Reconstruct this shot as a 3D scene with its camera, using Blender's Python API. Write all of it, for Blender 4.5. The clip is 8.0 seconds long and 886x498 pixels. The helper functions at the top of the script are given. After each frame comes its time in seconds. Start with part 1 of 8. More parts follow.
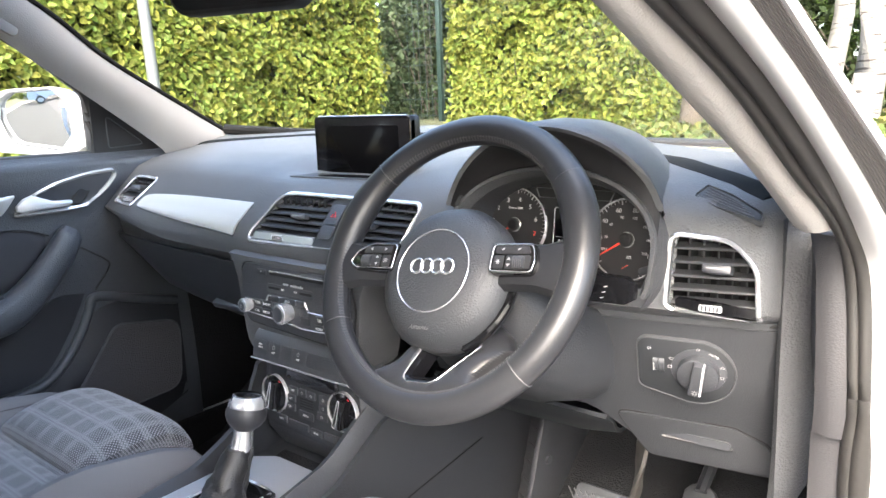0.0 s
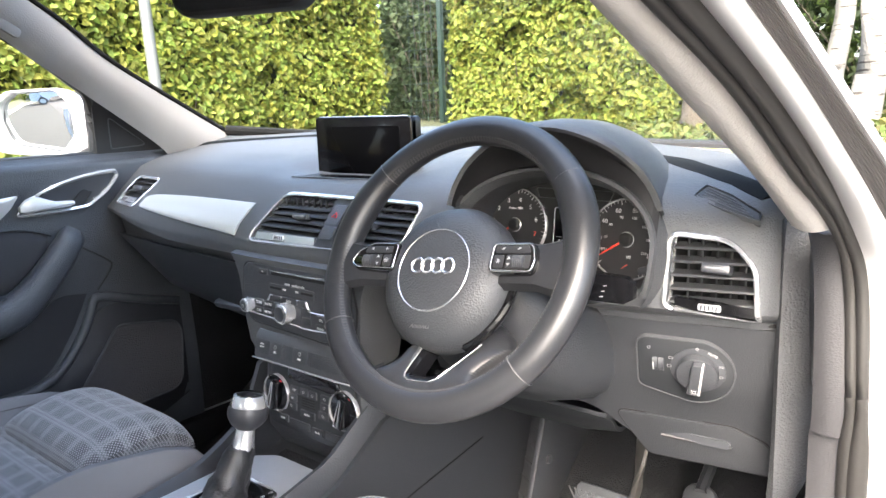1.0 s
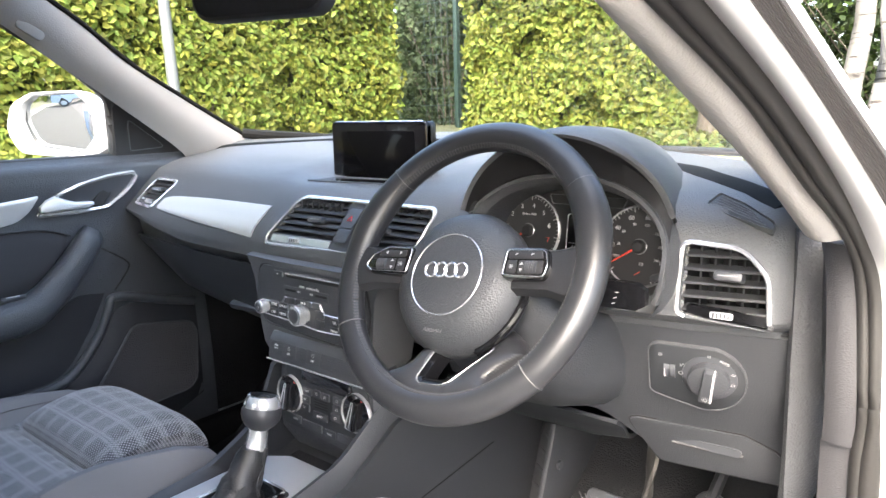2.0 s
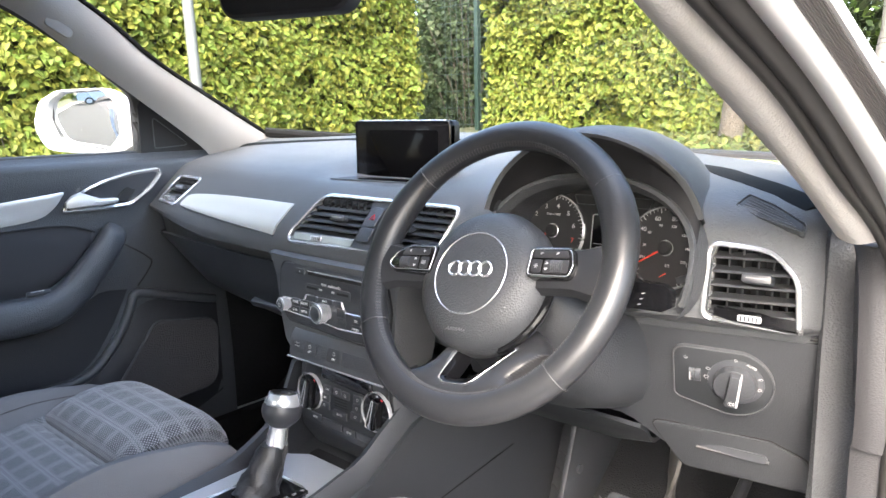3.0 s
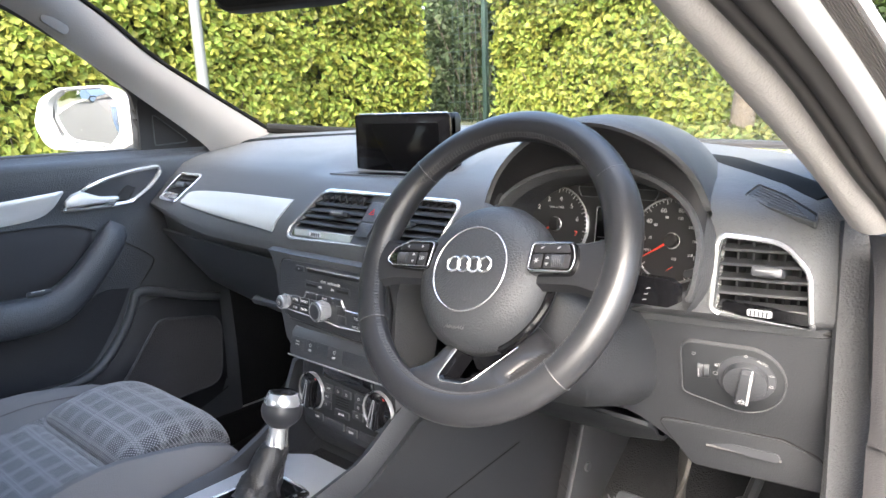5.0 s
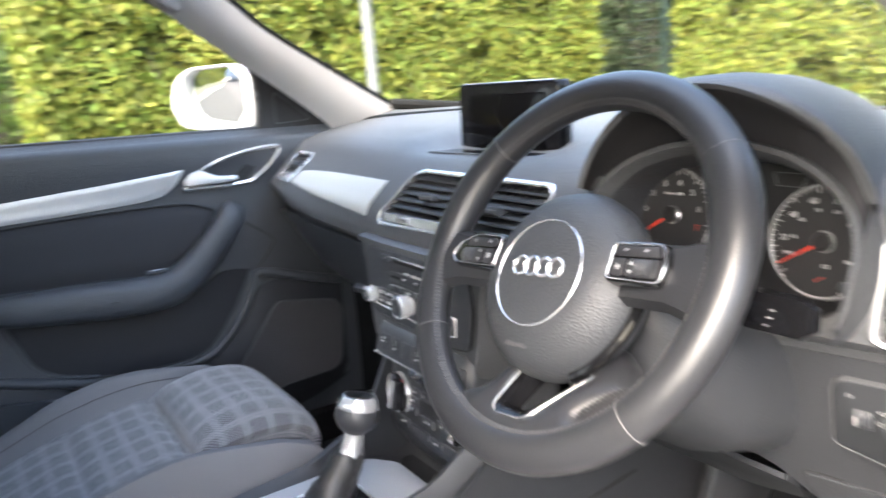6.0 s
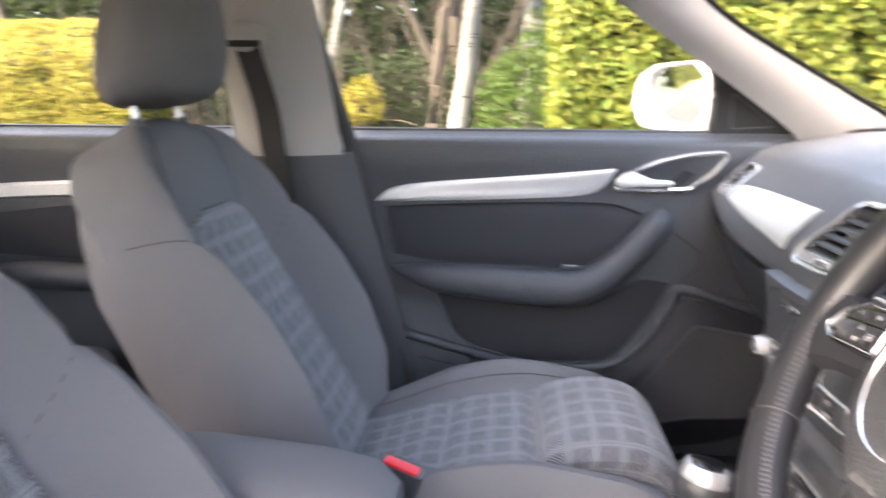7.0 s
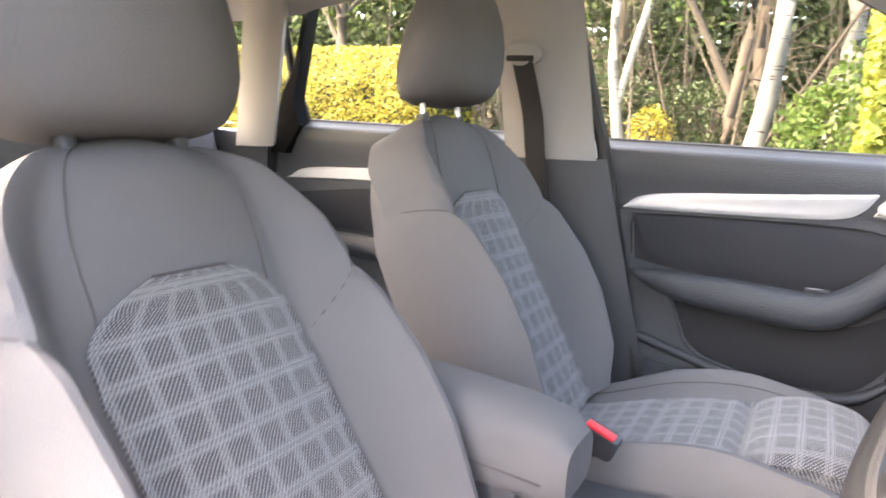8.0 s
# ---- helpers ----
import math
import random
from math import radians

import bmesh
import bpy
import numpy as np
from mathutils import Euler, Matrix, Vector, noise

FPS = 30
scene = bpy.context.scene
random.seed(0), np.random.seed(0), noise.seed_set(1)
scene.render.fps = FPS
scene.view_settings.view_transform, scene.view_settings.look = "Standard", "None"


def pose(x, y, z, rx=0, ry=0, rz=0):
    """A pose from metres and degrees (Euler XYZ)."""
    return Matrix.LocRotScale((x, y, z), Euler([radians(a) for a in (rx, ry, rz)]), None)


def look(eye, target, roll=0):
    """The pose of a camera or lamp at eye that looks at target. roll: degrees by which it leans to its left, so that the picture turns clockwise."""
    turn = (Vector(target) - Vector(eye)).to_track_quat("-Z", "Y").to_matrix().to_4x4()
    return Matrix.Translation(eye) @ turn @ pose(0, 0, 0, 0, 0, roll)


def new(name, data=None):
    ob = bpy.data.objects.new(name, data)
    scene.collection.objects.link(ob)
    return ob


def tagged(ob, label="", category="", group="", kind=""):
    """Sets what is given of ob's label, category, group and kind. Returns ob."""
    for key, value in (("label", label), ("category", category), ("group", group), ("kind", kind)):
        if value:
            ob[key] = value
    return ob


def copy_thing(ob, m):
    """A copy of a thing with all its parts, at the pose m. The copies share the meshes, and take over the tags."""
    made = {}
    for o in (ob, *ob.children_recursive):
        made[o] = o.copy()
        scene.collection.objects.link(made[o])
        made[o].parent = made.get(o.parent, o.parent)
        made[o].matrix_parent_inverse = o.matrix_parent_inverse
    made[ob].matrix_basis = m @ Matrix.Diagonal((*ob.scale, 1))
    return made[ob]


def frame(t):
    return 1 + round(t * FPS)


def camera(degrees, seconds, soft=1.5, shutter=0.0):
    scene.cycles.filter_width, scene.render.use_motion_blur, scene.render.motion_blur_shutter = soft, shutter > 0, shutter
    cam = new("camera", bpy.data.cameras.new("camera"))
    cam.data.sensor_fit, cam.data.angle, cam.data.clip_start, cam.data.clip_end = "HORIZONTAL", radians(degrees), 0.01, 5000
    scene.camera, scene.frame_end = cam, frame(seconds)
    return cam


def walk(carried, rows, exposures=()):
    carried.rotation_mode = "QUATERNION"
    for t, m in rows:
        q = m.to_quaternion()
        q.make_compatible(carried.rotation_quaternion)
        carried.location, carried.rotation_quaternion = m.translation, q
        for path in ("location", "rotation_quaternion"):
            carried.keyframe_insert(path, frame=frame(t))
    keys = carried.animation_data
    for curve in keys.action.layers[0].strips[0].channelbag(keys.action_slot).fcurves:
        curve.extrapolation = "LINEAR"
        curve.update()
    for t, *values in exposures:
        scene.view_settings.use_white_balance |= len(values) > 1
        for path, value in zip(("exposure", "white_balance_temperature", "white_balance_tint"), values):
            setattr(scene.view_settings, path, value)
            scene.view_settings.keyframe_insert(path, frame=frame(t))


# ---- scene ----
cam = camera(62.2, 8.0, shutter=0.5)
PATH = [
    (0, (0.849, -0.595, 1.132), (-0.398, 0.918, 0.738), -2.0),
    (0.5, (0.848, -0.598, 1.13), (-0.398, 0.917, 0.738), -1.9),
    (1, (0.853, -0.599, 1.131), (-0.397, 0.913, 0.741), -2.0),
    (1.5, (0.859, -0.602, 1.134), (-0.401, 0.904, 0.751), -1.8),
    (3, (0.85, -0.607, 1.127), (-0.466, 0.853, 0.759), -1.0),
    (3.5, (0.846, -0.6, 1.126), (-0.474, 0.856, 0.757), -1.0),
    (4, (0.848, -0.596, 1.126), (-0.472, 0.859, 0.755), -1.3),
    (5.5, (0.833, -0.541, 1.116), (-0.542, 0.857, 0.72), -2.8),
    (6, (0.805, -0.397, 1.106), (-0.832, 0.672, 0.686), -3.2),
    (6.5, (0.755, -0.269, 1.099), (-1.149, 0.176, 0.68), -1.5),
    (7, (0.731, -0.225, 1.094), (-1.225, -0.398, 0.715), 0.4),
    (7.5, (0.802, -0.175, 1.092), (-1.054, -0.846, 0.764), 2.5),
    (8, (0.866, -0.12, 1.053), (-0.897, -1.006, 0.727), 3.6),
]
walk(cam, [(t, look(eye, target, roll)) for t, eye, target, roll in PATH], exposures=[
    (0.0, 3.78, 6450, 9), (5.0, 3.78, 6450, 9), (5.8, 3.84, 6520, 9), (6.5, 3.97, 6700, 12), (7.0, 4.24, 7350, 17), (7.5, 4.64, 7700, 22), (8.0, 4.71, 8000, 17)])

# ---- light ----
SUN_EL, SUN_AZ = radians(46), radians(152)
world = bpy.data.worlds.new("sky")
scene.world = world
world.use_nodes = True
wn, wl = world.node_tree.nodes, world.node_tree.links
wn.clear()
sky_tex = wn.new("ShaderNodeTexSky")
sky_tex.sky_type, sky_tex.sun_disc = "NISHITA", False
sky_tex.sun_elevation, sky_tex.sun_rotation = SUN_EL, SUN_AZ
sky_tex.air_density, sky_tex.dust_density, sky_tex.ozone_density = 1.0, 5.0, 0.6
sky_back = wn.new("ShaderNodeBackground")
sky_back.inputs[1].default_value = 0.15
sky_out = wn.new("ShaderNodeOutputWorld")
wl.new(sky_tex.outputs[0], sky_back.inputs[0])
wl.new(sky_back.outputs[0], sky_out.inputs[0])
sun_dir = Vector((math.sin(SUN_AZ) * math.cos(SUN_EL), math.cos(SUN_AZ) * math.cos(SUN_EL), math.sin(SUN_EL)))
sun = new("sun", bpy.data.lights.new("sun", "SUN"))
sun.data.energy, sun.data.angle, sun.data.color = 0.60, radians(24), (1.0, 0.965, 0.90)
sun.matrix_world = look(sun_dir * 30, (0, 0, 0))
scene.view_settings.exposure = 3.5


# ---- materials ----
def mat(name, color, rough=0.5, metal=0.0, grain=0.0, grain_size=0.0015, stain=0.12, stain_size=0.15, coat=0.0, spec=0.5, random_tint=0.0, island=0.0):
    """A surface with stains at a large scale and relief at a small one."""
    m = bpy.data.materials.new(name)
    m.use_nodes = True
    n, l = m.node_tree.nodes, m.node_tree.links
    b = n["Principled BSDF"]
    b.inputs["Roughness"].default_value, b.inputs["Metallic"].default_value = rough, metal
    b.inputs["Specular IOR Level"].default_value = spec
    b.inputs["Coat Weight"].default_value, b.inputs["Coat Roughness"].default_value = coat, 0.06
    co = n.new("ShaderNodeTexCoord")
    big = n.new("ShaderNodeTexNoise")
    big.inputs["Scale"].default_value, big.inputs["Detail"].default_value = 1 / stain_size, 5
    l.new(co.outputs["Object"], big.inputs["Vector"])
    ramp = n.new("ShaderNodeMapRange")
    ramp.inputs["To Min"].default_value, ramp.inputs["To Max"].default_value = 1 - stain, 1 + stain
    l.new(big.outputs["Fac"], ramp.inputs["Value"])
    mul = n.new("ShaderNodeVectorMath")
    mul.operation = "SCALE"
    mul.inputs[0].default_value = color[:3]
    l.new(ramp.outputs[0], mul.inputs["Scale"])
    colour = mul.outputs[0]
    if random_tint or island:
        src = n.new("ShaderNodeNewGeometry") if island else n.new("ShaderNodeObjectInfo")
        hsv = n.new("ShaderNodeHueSaturation")
        amount = island or random_tint
        mr = n.new("ShaderNodeMapRange")
        mr.inputs["To Min"].default_value, mr.inputs["To Max"].default_value = 1 - amount, 1 + amount
        l.new(src.outputs["Random Per Island" if island else "Random"], mr.inputs["Value"])
        l.new(mr.outputs[0], hsv.inputs["Value"])
        l.new(colour, hsv.inputs["Color"])
        colour = hsv.outputs[0]
    l.new(colour, b.inputs["Base Color"])
    rr = n.new("ShaderNodeMapRange")
    rr.inputs["To Min"].default_value, rr.inputs["To Max"].default_value = max(rough * 0.85, 0.0), min(rough * 1.15, 1.0)
    l.new(big.outputs["Fac"], rr.inputs["Value"])
    l.new(rr.outputs[0], b.inputs["Roughness"])
    if grain:
        small = n.new("ShaderNodeTexVoronoi")
        small.inputs["Scale"].default_value = 1 / grain_size
        l.new(co.outputs["Object"], small.inputs["Vector"])
        bump = n.new("ShaderNodeBump")
        bump.inputs["Strength"].default_value, bump.inputs["Distance"].default_value = grain, grain_size * 0.4
        l.new(small.outputs["Distance"], bump.inputs["Height"])
        l.new(bump.outputs[0], b.inputs["Normal"])
    return m


def glass_mat(name, tint, gloss):
    m = bpy.data.materials.new(name)
    m.use_nodes = True
    n, l = m.node_tree.nodes, m.node_tree.links
    n.clear()
    out, mix = n.new("ShaderNodeOutputMaterial"), n.new("ShaderNodeMixShader")
    clear, shine, fres = n.new("ShaderNodeBsdfTransparent"), n.new("ShaderNodeBsdfGlossy"), n.new("ShaderNodeLayerWeight")
    clear.inputs[0].default_value = (*tint, 1)
    shine.inputs["Roughness"].default_value = 0.02
    fres.inputs["Blend"].default_value = gloss
    l.new(fres.outputs["Fresnel"], mix.inputs[0])
    l.new(clear.outputs[0], mix.inputs[1])
    l.new(shine.outputs[0], mix.inputs[2])
    l.new(mix.outputs[0], out.inputs[0])
    return m


def check_fabric(name, dark, light, pitch_u, pitch_v):
    """Woven cloth: fine dots of dark and light yarn, crossed by lighter lines in both directions."""
    m = bpy.data.materials.new(name)
    m.use_nodes = True
    n, l = m.node_tree.nodes, m.node_tree.links
    b = n["Principled BSDF"]
    b.inputs["Roughness"].default_value = 0.95
    b.inputs["Sheen Weight"].default_value = 0.25
    uv = n.new("ShaderNodeTexCoord")
    sep = n.new("ShaderNodeSeparateXYZ")
    l.new(uv.outputs["UV"], sep.inputs[0])

    def math_node(op, a, v):
        k = n.new("ShaderNodeMath")
        k.operation = op
        for i, x in enumerate((a, v)):
            if isinstance(x, (int, float)):
                k.inputs[i].default_value = x
            elif x is not None:
                l.new(x, k.inputs[i])
        return k.outputs[0]

    def wave(src, pitch):
        return math_node("SINE", math_node("MULTIPLY", src, 2 * math.pi / pitch), 0.0)

    yarn = math_node("MULTIPLY", wave(sep.outputs[0], 0.0058), wave(sep.outputs[1], 0.0058))
    dots = math_node("GREATER_THAN", yarn, 0.4)

    def line(src, across, pitch):
        """Two fine pale threads side by side, broken by the weave."""
        f = math_node("FRACT", math_node("DIVIDE", src, pitch), 0.0)
        near = math_node("LESS_THAN", math_node("ABSOLUTE", math_node("SUBTRACT", f, 0.30), 0.0), 0.0012 / pitch)
        far = math_node("LESS_THAN", math_node("ABSOLUTE", math_node("SUBTRACT", f, 0.30 + 0.0058 / pitch), 0.0), 0.0012 / pitch)
        body = math_node("LESS_THAN", math_node("ABSOLUTE", math_node("SUBTRACT", f, 0.30 + 0.0029 / pitch), 0.0), 0.0068 / pitch)
        thread = math_node("GREATER_THAN", wave(across, 0.0034), -0.5)
        pair = math_node("MULTIPLY", math_node("MAXIMUM", near, far), thread)
        return math_node("MAXIMUM", math_node("MULTIPLY", pair, 0.34), math_node("MULTIPLY", body, 0.115))

    lines = math_node("MAXIMUM", line(sep.outputs[0], sep.outputs[1], pitch_u), line(sep.outputs[1], sep.outputs[0], pitch_v))
    value = math_node("MAXIMUM", math_node("MULTIPLY", dots, 0.58), lines)
    mix = n.new("ShaderNodeMix")
    mix.data_type = "RGBA"
    l.new(value, mix.inputs[0])
    mix.inputs[6].default_value, mix.inputs[7].default_value = (*dark, 1), (*light, 1)
    l.new(mix.outputs[2], b.inputs["Base Color"])
    bump = n.new("ShaderNodeBump")
    bump.inputs["Strength"].default_value, bump.inputs["Distance"].default_value = 0.5, 0.0012
    l.new(value, bump.inputs["Height"])
    l.new(bump.outputs[0], b.inputs["Normal"])
    return m


def leaf_mat(name, color, vary=0.35, hue=0.02):
    m = bpy.data.materials.new(name)
    m.use_nodes = True
    n, l = m.node_tree.nodes, m.node_tree.links
    b = n["Principled BSDF"]
    b.inputs["Roughness"].default_value = 0.6
    b.inputs["Specular IOR Level"].default_value = 0.22
    g = n.new("ShaderNodeNewGeometry")
    hsv = n.new("ShaderNodeHueSaturation")
    hsv.inputs["Color"].default_value = (*color, 1)
    for k, lo, hi in (("Hue", 0.5 - hue, 0.5 + hue), ("Value", 1 - vary, 1 + vary)):
        mr = n.new("ShaderNodeMapRange")
        mr.inputs["To Min"].default_value, mr.inputs["To Max"].default_value = lo, hi
        w = n.new("ShaderNodeMath")
        w.operation = "FRACT"
        mm = n.new("ShaderNodeMath")
        mm.operation, mm.inputs[1].default_value = "MULTIPLY", 1.0 if k == "Value" else 7.3
        l.new(g.outputs["Random Per Island"], mm.inputs[0])
        l.new(mm.outputs[0], w.inputs[0])
        l.new(w.outputs[0], mr.inputs["Value"])
        l.new(mr.outputs[0], hsv.inputs[k])
    l.new(hsv.outputs[0], b.inputs["Base Color"])
    trans = n.new("ShaderNodeBsdfTranslucent")
    l.new(hsv.outputs[0], trans.inputs[0])
    add = n.new("ShaderNodeMixShader")
    add.inputs[0].default_value = 0.35
    l.new(b.outputs[0], add.inputs[1])
    l.new(trans.outputs[0], add.inputs[2])
    l.new(add.outputs[0], n["Material Output"].inputs[0])
    return m


PLASTIC = mat("dash_soft_plastic", (0.069, 0.072, 0.077), 0.52, grain=0.6, grain_size=0.0022)
PLASTIC_DARK = mat("dark_hard_plastic", (0.040, 0.0425, 0.048), 0.48, grain=0.5, grain_size=0.0022)
PLASTIC_SMOOTH = mat("smooth_dark_plastic", (0.046, 0.049, 0.055), 0.36)
DOOR_PLASTIC = mat("door_soft_plastic", (0.045, 0.050, 0.058), 0.46, grain=0.7, grain_size=0.0026)
GLOSS_BLACK = mat("gloss_black", (0.008, 0.008, 0.009), 0.06, coat=1.0, stain=0.05)
BLACK = mat("black_void", (0.01, 0.01, 0.011), 0.7)
CHROME = mat("satin_chrome", (0.66, 0.67, 0.68), 0.26, metal=0.72, stain=0.04)
ALU = mat("brushed_aluminium", (0.62, 0.62, 0.625), 0.42, metal=0.45, stain=0.05, stain_size=0.02)
PANEL_LOW = mat("lower_panel_plastic", (0.028, 0.030, 0.034), 0.5, grain=0.36, grain_size=0.002)
BRIGHT = mat("bright_silver", (0.70, 0.70, 0.71), 0.22, metal=0.7, stain=0.04)
SWITCH_BLACK = mat("switch_black", (0.022, 0.024, 0.027), 0.4, grain=0.2, grain_size=0.0012)
KICK = mat("grained_trim_plastic", (0.031, 0.0305, 0.033), 0.62, grain=0.32, grain_size=0.002)
SLAT = mat("vent_slat_black", (0.030, 0.031, 0.033), 0.42, grain=0.2, grain_size=0.0012)
DECOR = mat("silver_decor", (0.55, 0.55, 0.53), 0.45, metal=0.4, stain=0.04, grain=0.15, grain_size=0.001)
LEATHER = mat("wheel_leather", (0.023, 0.024, 0.027), 0.36, grain=0.13, grain_size=0.0017, stain=0.2)
LEATHER_SOFT = mat("boot_leather", (0.02, 0.02, 0.021), 0.42, grain=0.5, grain_size=0.002)
PAD = mat("airbag_cover", (0.043, 0.046, 0.051), 0.48, grain=0.55, grain_size=0.0022)
THREAD = mat("stitching_thread", (0.05, 0.05, 0.052), 0.6)
CLOTH = mat("seat_cloth", (0.140, 0.138, 0.142), 0.95, grain=0.7, grain_size=0.0014, spec=0.2)
CLOTH_DOOR = mat("door_cloth", (0.038, 0.039, 0.044), 0.95, grain=0.7, grain_size=0.0014, spec=0.2)
CHECK = check_fabric("checked_cloth", (0.050, 0.051, 0.055), (0.44, 0.44, 0.45), 0.038, 0.045)
HEADLINER = mat("pillar_cloth", (0.35, 0.338, 0.325), 0.95, grain=0.5, grain_size=0.002, spec=0.2)
CARPET = mat("carpet", (0.026, 0.027, 0.029), 1.0, grain=1.0, grain_size=0.003, spec=0.1)
PIANO = mat("piano_black", (0.006, 0.006, 0.007), 0.14, stain=0.05, spec=0.25)
# darker copy of the carpet, with the passenger footwell's shade in its colour
CARPET_DARK = mat("carpet_shade_dark", (0.016, 0.0165, 0.018), 1.0, grain=1.0, grain_size=0.003, spec=0.1)
PLATE = mat("silver_plate_lacquer", (0.46, 0.475, 0.50), 0.32, metal=0.25, stain=0.04)
RUBBER_MATT = mat("matt_edge_band", (0.012, 0.012, 0.012), 0.9, spec=0.08)
RUBBER = mat("rubber_seal", (0.02, 0.019, 0.018), 0.5)
WHITE_PAINT = mat("white_car_paint", (0.49, 0.49, 0.49), 0.25, coat=1.0, stain=0.03)
MIRROR = mat("mirror_glass", (0.85, 0.87, 0.88), 0.01, metal=1.0, stain=0.0)
GLASS = glass_mat("clear_glass", (0.93, 0.95, 0.94), 0.06)
SCREEN_GLASS = mat("screen_glass", (0.003, 0.003, 0.0035), 0.08, stain=0.05, spec=0.06)
PRINT_WHITE = mat("white_print", (0.40, 0.40, 0.40), 0.5)
RED = mat("red_plastic", (0.75, 0.02, 0.03), 0.35)
NEEDLE = mat("needle_red", (0.8, 0.06, 0.03), 0.4)
BELT = mat("belt_webbing", (0.015, 0.015, 0.016), 0.8, grain=0.6, grain_size=0.0015)
ASPHALT = mat("asphalt", (0.058, 0.056, 0.053), 0.9, grain=0.8, grain_size=0.012, stain=0.25, stain_size=0.8, spec=0.08)
GRASS_EARTH = mat("grass_and_earth", (0.055, 0.058, 0.024), 1.0, grain=0.8, grain_size=0.03, stain=0.4, stain_size=0.4)
KERB = mat("concrete_kerb", (0.42, 0.4, 0.37), 0.9, grain=0.5, grain_size=0.006)
BARK = mat("brown_bark", (0.062, 0.049, 0.037), 0.95, grain=0.8, grain_size=0.02, stain=0.4, stain_size=0.1)
def birch_mat(name, pale, dark):
    """White bark crossed by short dark lenticels and larger scars."""
    m = mat(name, pale, 0.85, grain=0.5, grain_size=0.02, stain=0.3, stain_size=0.3)
    n, l = m.node_tree.nodes, m.node_tree.links
    b = n["Principled BSDF"]
    src = b.inputs["Base Color"].links[0].from_socket
    co, fac = n.new("ShaderNodeTexCoord"), None
    for scale, size, lo, hi in (((5.0, 5.0, 34.0), 1.0, 0.60, 0.66), ((3.0, 3.0, 4.5), 1.0, 0.62, 0.70)):
        mp, nz, mr = n.new("ShaderNodeMapping"), n.new("ShaderNodeTexNoise"), n.new("ShaderNodeMapRange")
        mp.inputs["Scale"].default_value = scale
        nz.inputs["Scale"].default_value, nz.inputs["Detail"].default_value = size, 3
        mr.inputs["From Min"].default_value, mr.inputs["From Max"].default_value = lo, hi
        l.new(co.outputs["Object"], mp.inputs["Vector"])
        l.new(mp.outputs[0], nz.inputs["Vector"])
        l.new(nz.outputs["Fac"], mr.inputs["Value"])
        if fac is None:
            fac = mr.outputs[0]
        else:
            mx = n.new("ShaderNodeMath")
            mx.operation = "MAXIMUM"
            l.new(fac, mx.inputs[0])
            l.new(mr.outputs[0], mx.inputs[1])
            fac = mx.outputs[0]
    mix = n.new("ShaderNodeMix")
    mix.data_type = "RGBA"
    l.new(fac, mix.inputs[0])
    l.new(src, mix.inputs[6])
    mix.inputs[7].default_value = (*dark, 1)
    l.new(mix.outputs[2], b.inputs["Base Color"])
    return m


BIRCH = birch_mat("birch_bark", (0.165, 0.158, 0.142), (0.035, 0.03, 0.025))
HEDGE_LEAF = leaf_mat("hedge_leaf", (0.130, 0.153, 0.027), 0.45, 0.034)
YELLOW_LEAF = leaf_mat("yellow_hedge_leaf", (0.235, 0.205, 0.036), 0.3)
TREE_LEAF = leaf_mat("tree_leaf", (0.062, 0.100, 0.025), 0.4)
DARK_LEAF = leaf_mat("conifer_leaf", (0.044, 0.062, 0.028), 0.45)
# near-black green: the shade between hedge leaves, put into the colour
HEDGE_SHADE = mat("hedge_inside_shade", (0.022, 0.026, 0.009), 1.0, stain=0.4)


# ---- mesh helpers ----
def bm_new():
    b = bmesh.new()
    b.loops.layers.uv.new("UVMap")
    return b


def part(name, bm, material, parent=None, label="", sharp=38):
    """One mesh object, under a thing or under a part; all meshes are built in world metres."""
    bmesh.ops.recalc_face_normals(bm, faces=bm.faces[:])
    for e in bm.edges:
        e.smooth = not (len(e.link_faces) == 2 and e.calc_face_angle(0) > radians(sharp))
    for f in bm.faces:
        f.smooth = True
    me = bpy.data.meshes.new(name)
    bm.to_mesh(me)
    bm.free()
    me.materials.append(material)
    ob = new(name, me)
    if parent:
        ob.parent = parent
        if parent.type == "EMPTY":
            ob.matrix_parent_inverse = Matrix.Translation(-parent.location)
    if label:
        tagged(ob, label)
    return ob


def thing(name, label, category, base, group="", kind=""):
    ob = new(name)
    ob.location = base
    ob.empty_display_size = 0.05
    return tagged(ob, label, category, group, kind)


def cat(pts, n):
    """Points along a smooth curve through pts."""
    p = [Vector(v) for v in pts]
    p = [2 * p[0] - p[1]] + p + [2 * p[-1] - p[-2]]
    out, k = [], len(pts) - 1
    for i in range(n):
        s = i / (n - 1) * k
        j = min(int(s), k - 1)
        t = s - j
        a, b, c, d = p[j : j + 4]
        out.append(0.5 * (2 * b + (c - a) * t + (2 * a - 5 * b + 4 * c - d) * t * t + (3 * b - a - 3 * c + d) * t ** 3))
    return out


def lerp_at(x, xs, ys):
    return float(np.interp(x, xs, ys))


